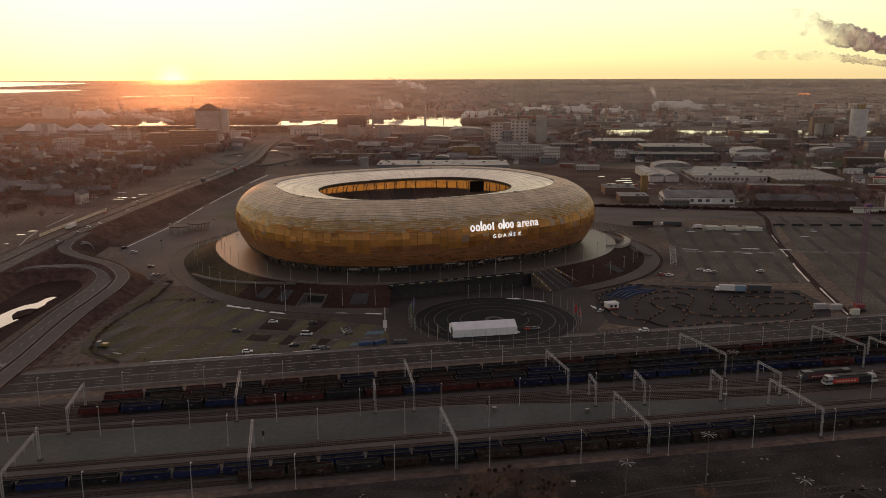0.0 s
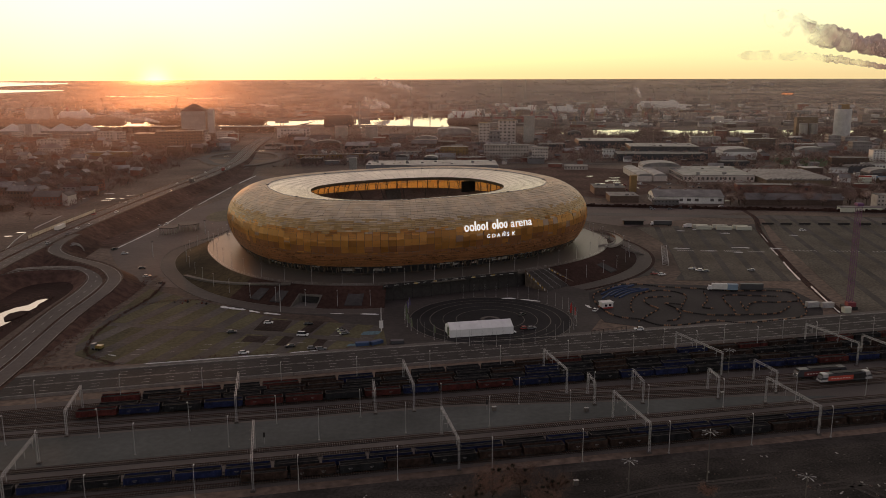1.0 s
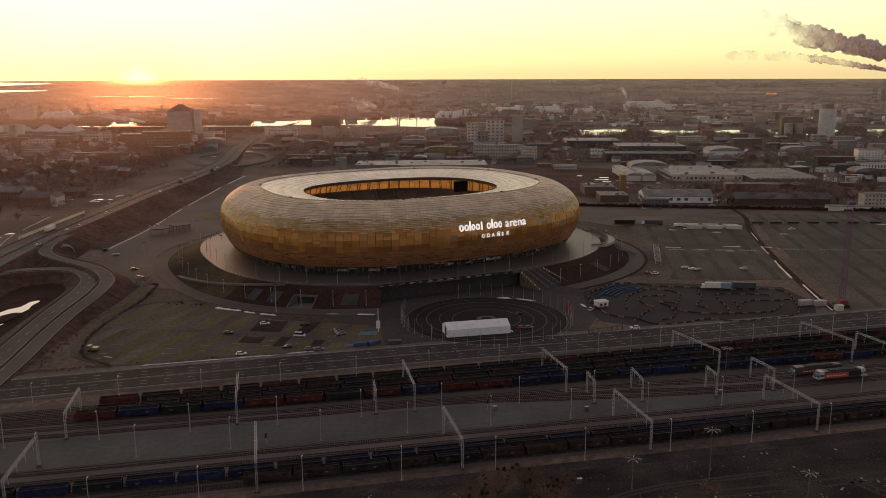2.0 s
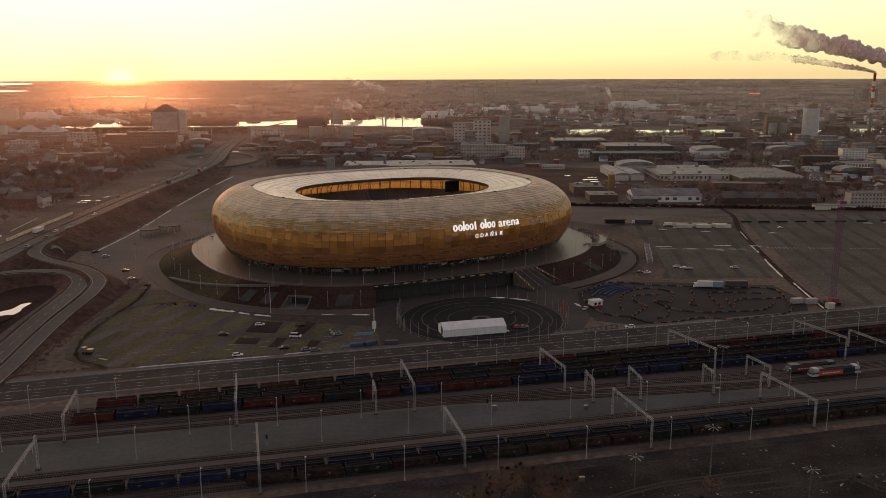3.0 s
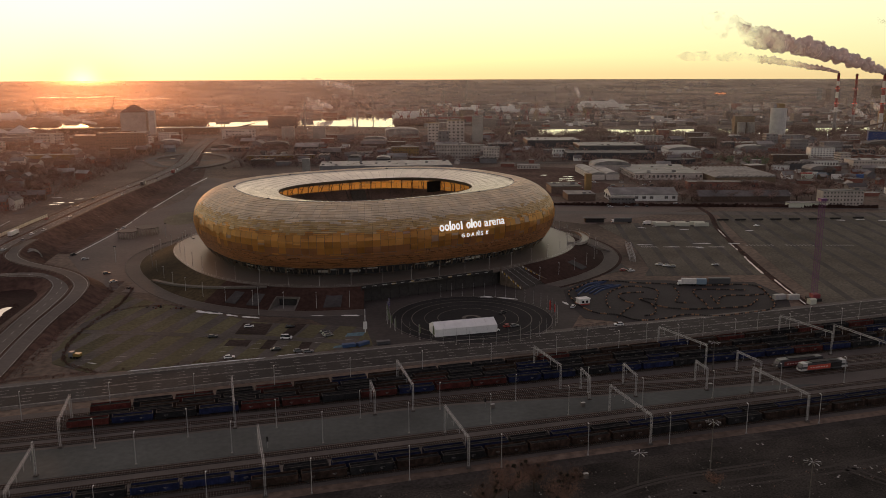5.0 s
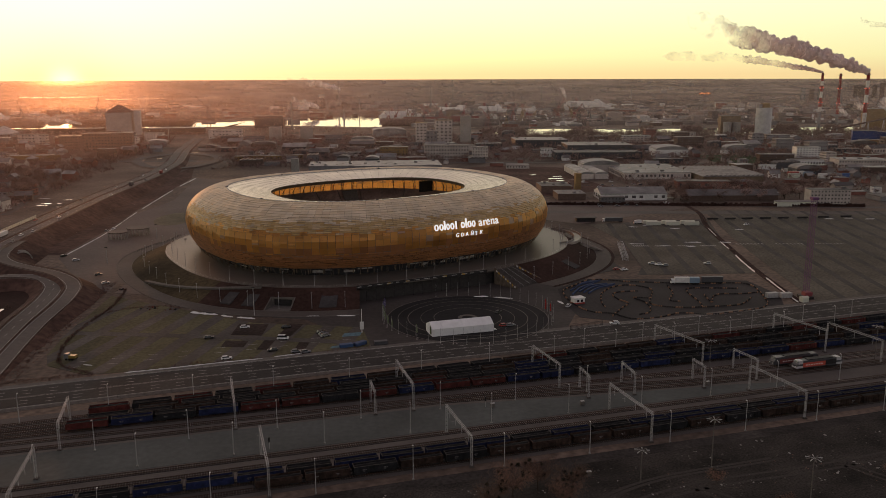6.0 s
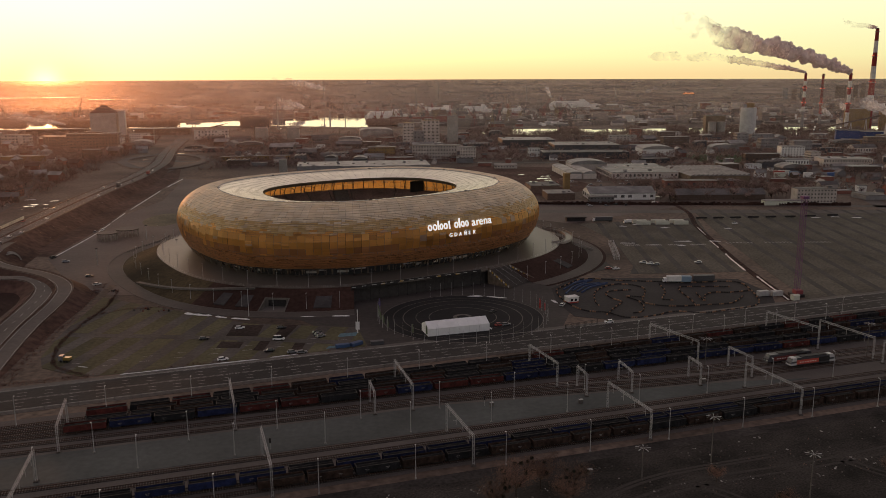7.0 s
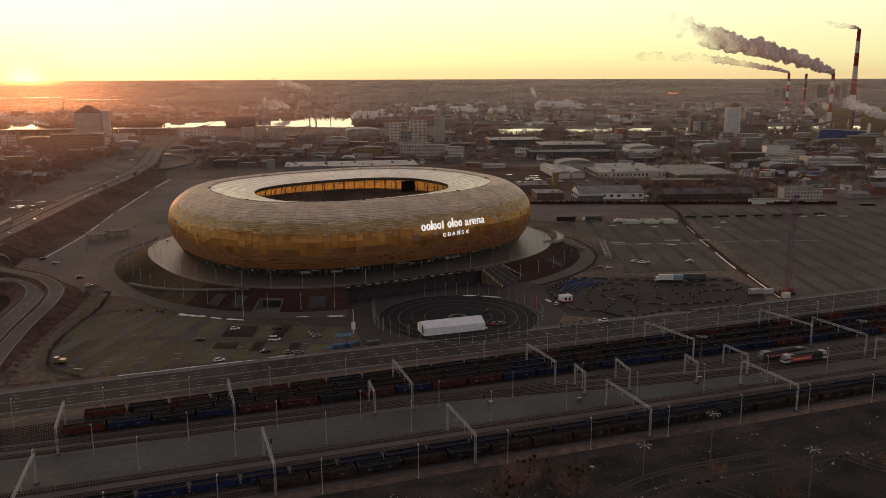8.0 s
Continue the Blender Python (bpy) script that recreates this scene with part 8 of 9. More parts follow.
bank("roundabout_bank", "low turf bank under the roundabout", RING, 6.6, GRASS)
b = Build()
strip(b, RING, -6, 6, 0.05, 0.2)
tagged(b.out("roundabout", motorway.data.materials[0]), "asphalt roundabout over the motorway", "road", kind="structure")
hedge_b = Build()
for x0, x1, y0, s in ((95, 410, 722, -0.17),):
    x = x0
    while x < x1:
        y = y0 + s * (x - 120)
        r = crng.uniform(0.8, 1.4)
        hedge_b.hexa([(x, y - r, 0), (x + 2.4, y - r, 0), (x + 2.4, y + r, 0), (x, y + r, 0)], [(x + 0.3, y - r * 0.7, 2.2 * r), (x + 2.1, y - r * 0.7, 2.4 * r), (x + 2.1, y + r * 0.7, 2.3 * r), (x + 0.3, y + r * 0.7, 2.2 * r)])
        x += 2.3
tagged(hedge_b.out("hedge", SLOPE_GRASS), "long dark clipped hedge along the road", "hedge", kind="stuff")

# parked cars of the yards beyond, and far town on the rise
for k in range(70):
    x, y = crng.choice(((crng.uniform(262, 420), crng.uniform(742, 790)), (crng.uniform(160, 300), crng.uniform(800, 880)), (crng.uniform(450, 560), crng.uniform(800, 960)), (crng.uniform(180, 260), crng.uniform(700, 716))))
    if free(x, y, 8):
        set_car(crng.choice(("white", "silver", "grey", "black", "red")), 0, x, y, crng.choice((-8, 82, 172)), 0.05)
for x, y, m, w in ((462, 890, CAR_PAINT["red"], "red"), (470, 893, WHITE, "white"), (478, 884, BLUE_BOX, "pale blue"), (500, 872, GREY_BOX, "dark grey"), (486, 868, WHITE, "white"), (508, 866, paint("blue_steel", (0.06, 0.12, 0.3), 0.5), "blue"), (454, 874, CREAM, "cream")):
    container(x, y, -10, m, "%s stacked container in the goods yard" % w)
    container(x, y + 0.05, -10, m, "%s stacked container in the goods yard" % w, z=2.95)
far_b = Build()
for k in range(1000):
    a, r = radians(crng.uniform(-48, 46)), 2500 + 2100 * crng.random() ** 2.4
    x, y = r * math.sin(a), r * math.cos(a)
    if -62 < math.degrees(a) < -23 and r > 3550:
        continue
    z = land(x, y)
    w, d, h = crng.uniform(5, 26), crng.uniform(5, 12), crng.uniform(2, 4.5) if crng.random() < 0.97 else crng.uniform(8, 16)
    far_b.box(x - w / 2, y, z - 3, x + w / 2, y + d, z + h)
tagged(far_b.out("far_town", material("far_walls", (0.36, 0.32, 0.29), 0.7, spread=0.1, random_amount=0.3)), "far pale and grey buildings on the plain", "town", kind="stuff")

# low works and stores of the port beyond the river, too far to tell apart
def port_clutter(words, n, a0, a1, r0, r1, mat, size, tall, seed):
    rg, b = random.Random(seed), Build()
    for k in range(n):
        a, r = radians(rg.uniform(a0, a1)), r0 + (r1 - r0) * rg.random() ** 1.3
        x, y = r * math.sin(a), r * math.cos(a)
        if (x > 280 and y < 1790) or (x > 45 and y < 1850) or (x <= 45 and y < (2480 if x > -230 else 2290)):
            continue
        z, w, d, h = land(x, y), rg.uniform(*size), rg.uniform(*size) * 0.6, rg.uniform(*tall) * (2.2 if rg.random() < 0.06 else 1.0)
        c, s_ = math.cos(radians(rg.choice((-8, -3, 4, 30)))), math.sin(radians(rg.choice((-8, -3, 4))))
        foot_ = [(x + c * u - s_ * v, y + s_ * u + c * v) for u, v in ((-w / 2, -d / 2), (w / 2, -d / 2), (w / 2, d / 2), (-w / 2, d / 2))]
        b.hexa([(p, q, z - 2) for p, q in foot_], [(p, q, z + h) for p, q in foot_])
    tagged(b.out("port_works", mat), words, "buildings", kind="stuff")


port_clutter("low brown and grey works of the port beyond the river", 900, -28, 36, 1800, 3000, material("port_walls", (0.15, 0.125, 0.11), 0.85, spread=0.2, scale=0.2, random_amount=0.55), (8, 44), (4, 11), 51)
port_clutter("pale roofed stores of the port beyond the river", 260, -28, 36, 1800, 2900, material("port_stores", (0.42, 0.4, 0.37), 0.6, spread=0.15, scale=0.2, random_amount=0.4), (8, 40), (4, 9), 52)
port_clutter("small pale huts and tanks about the works quarter", 240, 9, 34, 1795, 2500, material("port_huts", (0.6, 0.58, 0.55), 0.6, spread=0.1, random_amount=0.3), (2, 9), (2, 6), 53)
mast_b, mrng = Build(), random.Random(54)
for k in range(150):
    a, r = radians(mrng.uniform(-24, 33)), mrng.uniform(1850, 2900)
    x, y = r * math.sin(a), r * math.cos(a)
    if y > (1860 if x > 45 else 2480):
        z = land(x, y)
        mast_b.bar((x, y, z), (x, y, z + mrng.uniform(12, 34)), 0.35, r2=0.2)
tagged(mast_b.out("port_mast", DARK), "slim masts and poles of the port", "masts", kind="stuff")

# ---- shipyard: cranes, ships, stacks ----
CRANE_PAINT = {"red": paint("crane_red", (0.2, 0.04, 0.032), 0.6), "grey": paint("crane_grey", (0.06, 0.055, 0.055), 0.6), "ochre": paint("crane_ochre", (0.22, 0.15, 0.07), 0.6)}


def crane(x, y, h, turn, colour):
    e = holder("harbour_crane", "%s harbour crane with raised jib in the shipyard" % colour, "crane", (x, y, land(x, y)), turn, group="harbour cranes")
    m = CRANE_PAINT[colour]
    for sx in (-1, 1):
        for sy in (-1, 1):
            b = Build()
            b.bar((sx * 5, sy * 5, 0), (sx * 2, sy * 2, h * 0.5), 0.5)
            b.out("leg", m, e)
    b = Build()
    b.box(-2.6, -2.6, h * 0.5, 2.6, 2.6, h * 0.5 + 4)
    b.out("cab", m, e)
    b = Build()
    b.bar((0, 0, h * 0.5), (-3, 0, h * 0.95), 0.7, r2=0.4)
    b.out("mast", m, e)
    b = Build()
    lattice(b, (3, 0, h * 0.5 + 4), (h * 0.55, 0, h * 1.1), Vector((0, 1, 0)), 1.5, 1.5, 8, 0.2)
    b.out("jib", m, e)
    b = Build()
    b.bar((-3, 0, h * 0.95), (h * 0.55, 0, h * 1.1), 0.3)
    b.out("stay", m, e)


for k in range(34):
    x, y = crng.uniform(60, 560), crng.uniform(1950, 2480)
    crane(x, y, crng.uniform(22, 46), crng.uniform(0, 360), crng.choice(("grey", "grey", "red", "red", "ochre")))
for x, y in ((-1120, 2300), (-1060, 2340), (-900, 2280), (-730, 2350), (-420, 2260), (722, 3096), (801, 3076), (957, 3212), (1007, 3198)):
    crane(x, y, crng.uniform(40, 60), crng.uniform(0, 360), "grey")
for x, y, h, colour in ((42, 1900, 40, "red"), (58, 1902, 40, "red"), (265, 1862, 36, "red"), (300, 1825, 30, "ochre"), (112, 2030, 38, "grey"), (165, 2035, 30, "grey"), (226, 1990, 44, "red")):
    crane(x, y, h, crng.uniform(0, 360), colour)


def ship(x, y, length, turn, words, hull):
    e = holder("ship", words, "ship", (x, y, land(x, y)), turn, group="ships in the shipyard")
    h = length / 2
    b = Build()
    b.hexa([(-h, -9, 0), (h * 0.8, -9, 0), (h * 0.97, 0, 0), (h * 0.8, 9, 0), (-h, 9, 0)], [(-h - 2, -11, 13), (h * 0.85, -11, 13), (h + 6, 0, 15), (h * 0.85, 11, 13), (-h - 2, 11, 13)])
    b.out("hull", hull, e)
    for k, (x0, x1, z0, z1) in enumerate(((-0.92, 0.72, 13, 18), (-0.85, 0.62, 18, 22), (0.3, 0.55, 22, 27))):
        b = Build()
        b.box(h * x0, -9 + k, z0, h * x1, 9 - k, z1)
        b.out("deck_house", WHITE, e)
    b = Build()
    b.bar((-h * 0.45, 0, 22), (-h * 0.5, 0, 33), 3.0, sides=10)
    b.out("funnel", CRANE_PAINT["red"], e)
    b = Build()
    b.bar((h * 0.4, 0, 27), (h * 0.4, 0, 40), 0.5)
    b.out("mast", STEEL, e)


ship(712, 2634, 148, -14, "large white ferry moored in the shipyard", WHITE)
ship(372, 2472, 86, -3, "white ship moored in the shipyard", WHITE)
ship(252, 2408, 96, 8, "white and grey ship in the dock", GREY_WALL)
ship(86, 2180, 112, 20, "white ferry at the quay of the basin", WHITE)
ship(455, 2330, 70, -10, "white and red ship under repair in the dock", RENDER)
ship(-960, 2230, 90, 5, "white ship moored at the quay", WHITE)
building("dry_dock", "rust red floating dock wall", "dock", 182, 2060, 190, 18, 13, 9, paint("dock_rust", (0.21, 0.055, 0.045), 0.7), FELT_ROOF)
for x, y, h, r in ((-170, 1820, 95, 2.6), (-90, 2950, 130, 3), (470, 2500, 80, 2), (210, 2700, 110, 2.5), (-60, 1990, 62, 2.5), (620, 2900, 90, 2.4), (330, 3100, 120, 2.6), (-20, 2600, 70, 2.5), (980, 3000, 90, 3), (-350, 1452, 42, 0.9), (720, 2050, 60, 1.4), (380, 2050, 55, 1.2)):
    e = holder("stack", "slim grey stack or mast above the port", "chimney", (x, y, land(x, y)), group="slim stacks")
    b = Build()
    b.bar((0, 0, 0), (0, 0, h * 0.62), r * 0.8, sides=10, r2=r * 0.5)
    b.out("shaft", CONCRETE, e)

# ---- power station ----
STACK_RED, STACK_WHITE, STACK_GREY = material("stack_red", (0.24, 0.033, 0.028), 0.8, spread=0.15, scale=0.2), material("stack_white", (0.58, 0.54, 0.5), 0.8, spread=0.15, scale=0.2), material("stack_grey", (0.24, 0.22, 0.21), 0.85, spread=0.15, scale=0.2)
BLUE_CLAD = material("blue_cladding", (0.022, 0.045, 0.15), 0.6, spread=0.15, scale=0.1, random_amount=0.1)


def lamp_material(name, c, power):
    m = bpy.data.materials.new(name)
    m.use_nodes = True
    p = m.node_tree.nodes["Principled BSDF"]
    p.inputs["Base Color"].default_value = p.inputs["Emission Color"].default_value = (*c, 1)
    p.inputs["Emission Strength"].default_value = power
    return m


BEACON = lamp_material("red_beacon", (1.0, 0.1, 0.05), 1.3)
LIT = lamp_material("lit_lamp", (1.0, 0.92, 0.75), 3.0)


def chimney(x, y, h, r0, r1, bands_, words):
    e = holder("chimney", words, "chimney", (x, y, 0), group="power station chimneys")
    z = 0.0
    for share, m in bands_:
        z1 = z + h * share
        b = Build()
        b.bar((0, 0, z), (0, 0, z1), r0 + (r1 - r0) * z / h, sides=20, r2=r0 + (r1 - r0) * z1 / h)
        b.out("shaft_band", m, e)
        z = z1
    galleries = {}
    for s in (0.45, 0.72, 0.97):
        b = Build()
        r = r0 + (r1 - r0) * s
        b.bar((0, 0, h * s), (0, 0, h * s + 1.0), r + 1.3, sides=16)
        galleries[s] = b.out("gallery", STACK_GREY, e)
    for s in (0.45, 0.72):
        for k in range(4):
            a = math.tau * k / 4 - 1.0
            r = r0 + (r1 - r0) * s + 0.9
            b = Build()
            b.box(r * math.cos(a) - 0.6, r * math.sin(a) - 0.6, h * s + 1, r * math.cos(a) + 0.5, r * math.sin(a) + 0.6, h * s + 2.2)
            b.out("warning_lamp", BEACON, galleries[s], "lit red warning lamp")
    b = Build()
    b.bar((0, 0, h), (0, 0, h + 1.5), r1 * 0.85, sides=20)
    b.out("flue_rim", DARK, e)


R, W_, G = STACK_RED, STACK_WHITE, STACK_GREY
DARK_RED = material("sooty_stack_red", (0.13, 0.03, 0.026), 0.85, spread=0.2, scale=0.2)
chimney(960, 1700, 115, 3.6, 2.6, [(0.3, G), (0.09, W_), (0.17, R), (0.11, W_), (0.11, R), (0.08, W_), (0.14, R)], "red and white banded chimney of the power station")
chimney(997, 1694, 113, 3.4, 2.5, [(0.26, G), (0.3, R), (0.26, DARK_RED), (0.18, R)], "dark red chimney of the power station")
chimney(1025, 1640, 115, 4.2, 3.2, [(0.3, W_), (0.18, R), (0.14, W_), (0.13, R), (0.12, W_), (0.13, R)], "banded chimney giving off a thick plume")
chimney(1135, 1729, 210, 7.6, 3.6, [(0.16, R), (0.16, W_), (0.17, R), (0.13, W_), (0.14, R), (0.12, W_), (0.12, R)], "very tall red and white chimney")
building("boiler_house", "blue clad boiler house of the power station", "power station", 800, 1285, 36, 30, 22, -28, BLUE_CLAD, FELT_ROOF)
building("boiler_house", "tall blue clad boiler house", "power station", 846, 1290, 44, 30, 19, -28, BLUE_CLAD, FELT_ROOF)
building("blue_hall", "low blue hall of the power station", "power station", 1120, 1500, 90, 40, 20, -30, BLUE_CLAD, FELT_ROOF)
building("turbine_hall", "tan turbine hall of the power station", "power station", 1150, 1640, 80, 40, 44, -30, OCHRE, FELT_ROOF)
building("turbine_hall", "tan block beside the chimneys", "power station", 1075, 1680, 50, 40, 40, -30, OCHRE, FELT_ROOF)
building("ash_shed", "ochre shed below the boiler house", "shed", 800, 1262, 42, 12, 9, -28, OCHRE, PALE_ROOF)
building("service_block", "grey service block with window rows", "block", 1190, 1560, 60, 30, 24, -30, GREY_WALL, FELT_ROOF, floors=5, bays=10)
for x, y, w, h, m in ((1512, 2760, 16, 43, GREY_WALL), (1540, 2752, 16, 40, BROWN_WALL), (1566, 2743, 18, 41, GREY_WALL), (1751, 2811, 35, 44, BROWN_WALL), (1795, 2790, 15, 46, BROWN_WALL), (1818, 2782, 15, 52, BROWN_WALL)):
    building("flat_tower", "far grey apartment tower", "tower block", x, y, w, 16, h, -30, m, FELT_ROOF, floors=9, bays=4, group="far towers")
lit_hall = building("lit_hall", "far hall with a glowing orange lit front", "hall", 1336, 3167, 44, 20, 12, -22, BROWN_WALL, FELT_ROOF)
# emissive panels added to stand in for orange light on the hall's front
LIT_ORANGE = lamp_material("orange_front_glow", (1.0, 0.33, 0.12), 0.6)
for k in range(8):
    b = Build()
    b.box(-21 + 5.2 * k, -0.4, 2.5 + (k * 5 % 3), -17.2 + 5.2 * k, -0.1, 7.5 + (k * 7 % 4))
    b.out("lit_pane", LIT_ORANGE, lit_hall, "emissive panel standing in for orange light on the front")
e = holder("coal_conveyor", "sloping coal conveyor bridge on trestles", "conveyor", (0, 0, 0))
b = Build()
b.bar((850, 1500, 6), (1020, 1520, 34), 1.8)
b.out("gallery", BROWN_WALL, e)
for u in (0.2, 0.4, 0.6, 0.8):
    b = Build()
    p = Vector((850, 1500, 6)).lerp(Vector((1020, 1520, 34)), u)
    b.bar((p.x - 3, p.y, 0), p, 0.6)
    b.bar((p.x + 3, p.y, 0), p, 0.6)
    b.out("trestle", STEEL, e)
e = holder("coal_conveyor", "steep pale conveyor of the boiler house", "conveyor", (0, 0, 0))
b = Build()
b.bar((850, 1262, 3), (872, 1290, 30), 3.4)
b.out("gallery", RENDER, e)


for x, y in ((870, 1500), (905, 1470), (960, 1440), (1010, 1425), (1085, 1440), (1130, 1470), (640, 1380), (735, 1330), (520, 1820), (610, 1790), (-150, 1620), (-420, 1610), (330, 2010), (820, 1420)):
    e = holder("street_lamp", "tall lit lamp in the works yard", "street lamp", (x, y, 0), group="lit yard lamps")
    b = Build()
    b.bar((0, 0, 0), (0, 0, 14), 0.25, sides=6, r2=0.15)
    b.out("pole", STEEL, e)
    b = Build()
    b.box(-0.7, -0.5, 14, 0.7, 0.5, 14.6)
    b.out("lamp_head", LIT, e)


# ---- smoke ----
def smoke_material(name, c, x0, x1, start, end, back=0.6):
    """Droplets that pass most light on; start, end: the share that is clear at the stack at x0 and at the tail at x1."""
    m = bpy.data.materials.new(name)
    m.use_nodes = True
    n, l = m.node_tree.nodes, m.node_tree.links
    n.remove(n["Principled BSDF"])
    d, t, mix = n.new("ShaderNodeBsdfDiffuse"), n.new("ShaderNodeBsdfTranslucent"), n.new("ShaderNodeMixShader")
    at, tex, ramp = n.new("ShaderNodeNewGeometry"), n.new("ShaderNodeTexNoise"), n.new("ShaderNodeValToRGB")
    tex.inputs["Scale"].default_value, tex.inputs["Detail"].default_value = 0.045, 6
    ramp.color_ramp.elements[0].color, ramp.color_ramp.elements[1].color = (*[v * 0.85 for v in c], 1), (*c, 1)
    ramp.color_ramp.elements[0].position, ramp.color_ramp.elements[1].position = 0.35, 0.65
    l.new(at.outputs["Position"], tex.inputs["Vector"])
    l.new(tex.outputs["Fac"], ramp.inputs["Fac"])
    l.new(ramp.outputs["Color"], d.inputs["Color"])
    l.new(ramp.outputs["Color"], t.inputs["Color"])
    mix.inputs["Fac"].default_value = back
    l.new(d.outputs["BSDF"], mix.inputs[1])
    l.new(t.outputs["BSDF"], mix.inputs[2])
    out = n["Material Output"]
    place, far, tear, drift = n.new("ShaderNodeSeparateXYZ"), n.new("ShaderNodeMapRange"), n.new("ShaderNodeMath"), n.new("ShaderNodeMapRange")
    l.new(at.outputs["Position"], place.inputs["Vector"])
    far.inputs["From Min"].default_value, far.inputs["From Max"].default_value = x0, x1
    far.inputs["To Min"].default_value, far.inputs["To Max"].default_value = start, end
    l.new(place.outputs["X"], far.inputs["Value"])
    billow = n.new("ShaderNodeTexNoise")
    billow.inputs["Scale"].default_value, billow.inputs["Detail"].default_value = 0.035, 3
    l.new(at.outputs["Position"], billow.inputs["Vector"])
    drift.inputs["From Min"].default_value, drift.inputs["From Max"].default_value = 0.3, 0.7
    drift.inputs["To Min"].default_value, drift.inputs["To Max"].default_value = -0.22, 0.22
    l.new(billow.outputs["Fac"], drift.inputs["Value"])
    tear.operation, tear.use_clamp = "ADD", True
    l.new(far.outputs["Result"], tear.inputs[0])
    l.new(drift.outputs["Result"], tear.inputs[1])
    clear, thin = n.new("ShaderNodeBsdfTransparent"), n.new("ShaderNodeMixShader")
    l.new(tear.outputs["Value"], thin.inputs["Fac"])
    l.new(mix.outputs["Shader"], thin.inputs[1])
    l.new(clear.outputs["BSDF"], thin.inputs[2])
    l.new(thin.outputs["Shader"], out.inputs["Surface"])
    return m


def plume(words, path, r0, r1, colour, seed, solid=0.6, veil_share=0.45, power=0.5):
    """A drifting plume: a billowing core over the solid share of its way, in a veil that clears towards the tail."""
    rg = random.Random(seed)
    line = smooth_line(path, 1.2)
    n = len(line)
    size = lambda i: r0 + (r1 - r0) * (i / n) ** power
    i, lumps = 0.0, []
    while i < n:
        p, r = line[int(i)], size(i)
        for k in range(3):
            a, d = rg.uniform(0, math.tau), rg.uniform(0.1, 0.5)
            lumps.append((*(p + Vector((rg.gauss(0, 0.2), math.sin(a) * d, math.cos(a) * d)) * r), r * rg.uniform(0.4, 0.62), i / n))
        if rg.random() < 0.7:          # billows that rise out of the top
            lumps.append((*(p + Vector((rg.gauss(0, 0.3), rg.gauss(0, 0.3), rg.uniform(0.45, 0.95))) * r), r * rg.uniform(0.22, 0.5), i / n))
        for k in range(2):
            a, d = rg.uniform(-2.4, 2.4), rg.uniform(0.5, 0.85)
            lumps.append((*(p + Vector((rg.gauss(0, 0.25), math.sin(a) * d, math.cos(a) * d)) * r), r * rg.uniform(0.16, 0.34), i / n))
        i += max(1.0, r * 0.3)
    ball, seg = np.array(lumps), 56
    verts, faces, mats = [], [], []
    rings = max(2, int(n * solid))
    for count, swell, shift, skin in ((rings, 0.96, 0.0, 0), (n, 1.02, 31.0, 1)):
        base = len(verts)
        for i in range(count):
            p, r = line[i], size(i)
            fade = min(1.0, max(0.0, (count - i) / (count * (0.12 if skin else 0.25))))
            fade = swell * fade * (2 - fade)
            way = (line[min(i + 1, n - 1)] - line[max(i - 1, 0)]).normalized()
            side = way.cross(Vector((0, 0, 1))).normalized()
            top = side.cross(way)
            near = ball[np.abs(ball[:, 0] - p.x) < 1.3 * r + 4]
            q = near[:, :3] - np.array(p)
            flat = (q ** 2).sum(1)
            for k in range(seg):
                a = math.tau * k / seg
                o = side * math.cos(a) + top * math.sin(a)
                along = q @ np.array(o)
                room = near[:, 3] ** 2 - (flat - along ** 2)
                hits = np.where(room > 0, along + np.sqrt(np.maximum(room, 0)), 0.0)
                c = p + o * max(float(hits.max()) if len(hits) else 0.0, r * 0.3) * fade
                off = c * (2.6 / r) + Vector((shift, shift, 0))
                verts.append(c + o * r * fade * (0.07 * noise.noise(off) + 0.06 * noise.noise(off * 2.3)))
        shell = [(base + i * seg + k, base + i * seg + (k + 1) % seg, base + (i + 1) * seg + (k + 1) % seg, base + (i + 1) * seg + k) for i in range(count - 1) for k in range(seg)]
        faces += shell
        mats += [skin] * len(shell)
    x0, x1 = path[0][0], path[-1][0]
    pair = [smoke_material("smoke_core", colour, x0, x0 + (x1 - x0) * solid, -0.9, 1.15), smoke_material("smoke_skin", colour, x0, x1, veil_share, 1.12)]
    return tagged(mesh_object("smoke_plume", verts, faces, pair, face_mats=mats, smooth=True), words, "smoke", kind="stuff")


GREY_SMOKE, WHITE_STEAM = (0.98, 0.9, 0.87), (0.98, 0.95, 0.92)
plume("thick grey smoke plume drifting from the chimney", [(1025, 1640, 117), (975, 1640, 132), (926, 1640, 147), (874, 1640, 161), (827, 1640, 168), (771, 1640, 180), (725, 1640, 193), (670, 1640, 212), (625, 1640, 226)], 4, 27, GREY_SMOKE, 1, 0.9, 0.3)
plume("thin dark smoke trail from the chimney", [(960, 1700, 117), (925, 1700, 124), (880, 1700, 131), (820, 1700, 140), (760, 1700, 146), (690, 1700, 150), (600, 1700, 150)], 1.8, 11, GREY_SMOKE, 3, 0.28, 0.55)
plume("thin smoke from the tall chimney", [(1133, 1729, 212), (1105, 1729, 216), (1075, 1729, 218), (1035, 1729, 226)], 2.6, 7, GREY_SMOKE, 4, 0.25, 0.6)
plume("white steam drifting over the power station", [(1165, 1600, 18), (1136, 1600, 24), (1104, 1600, 32), (1069, 1600, 45), (1024, 1600, 57), (992, 1600, 62)], 5, 13, WHITE_STEAM, 5, 0.95, 0.25)
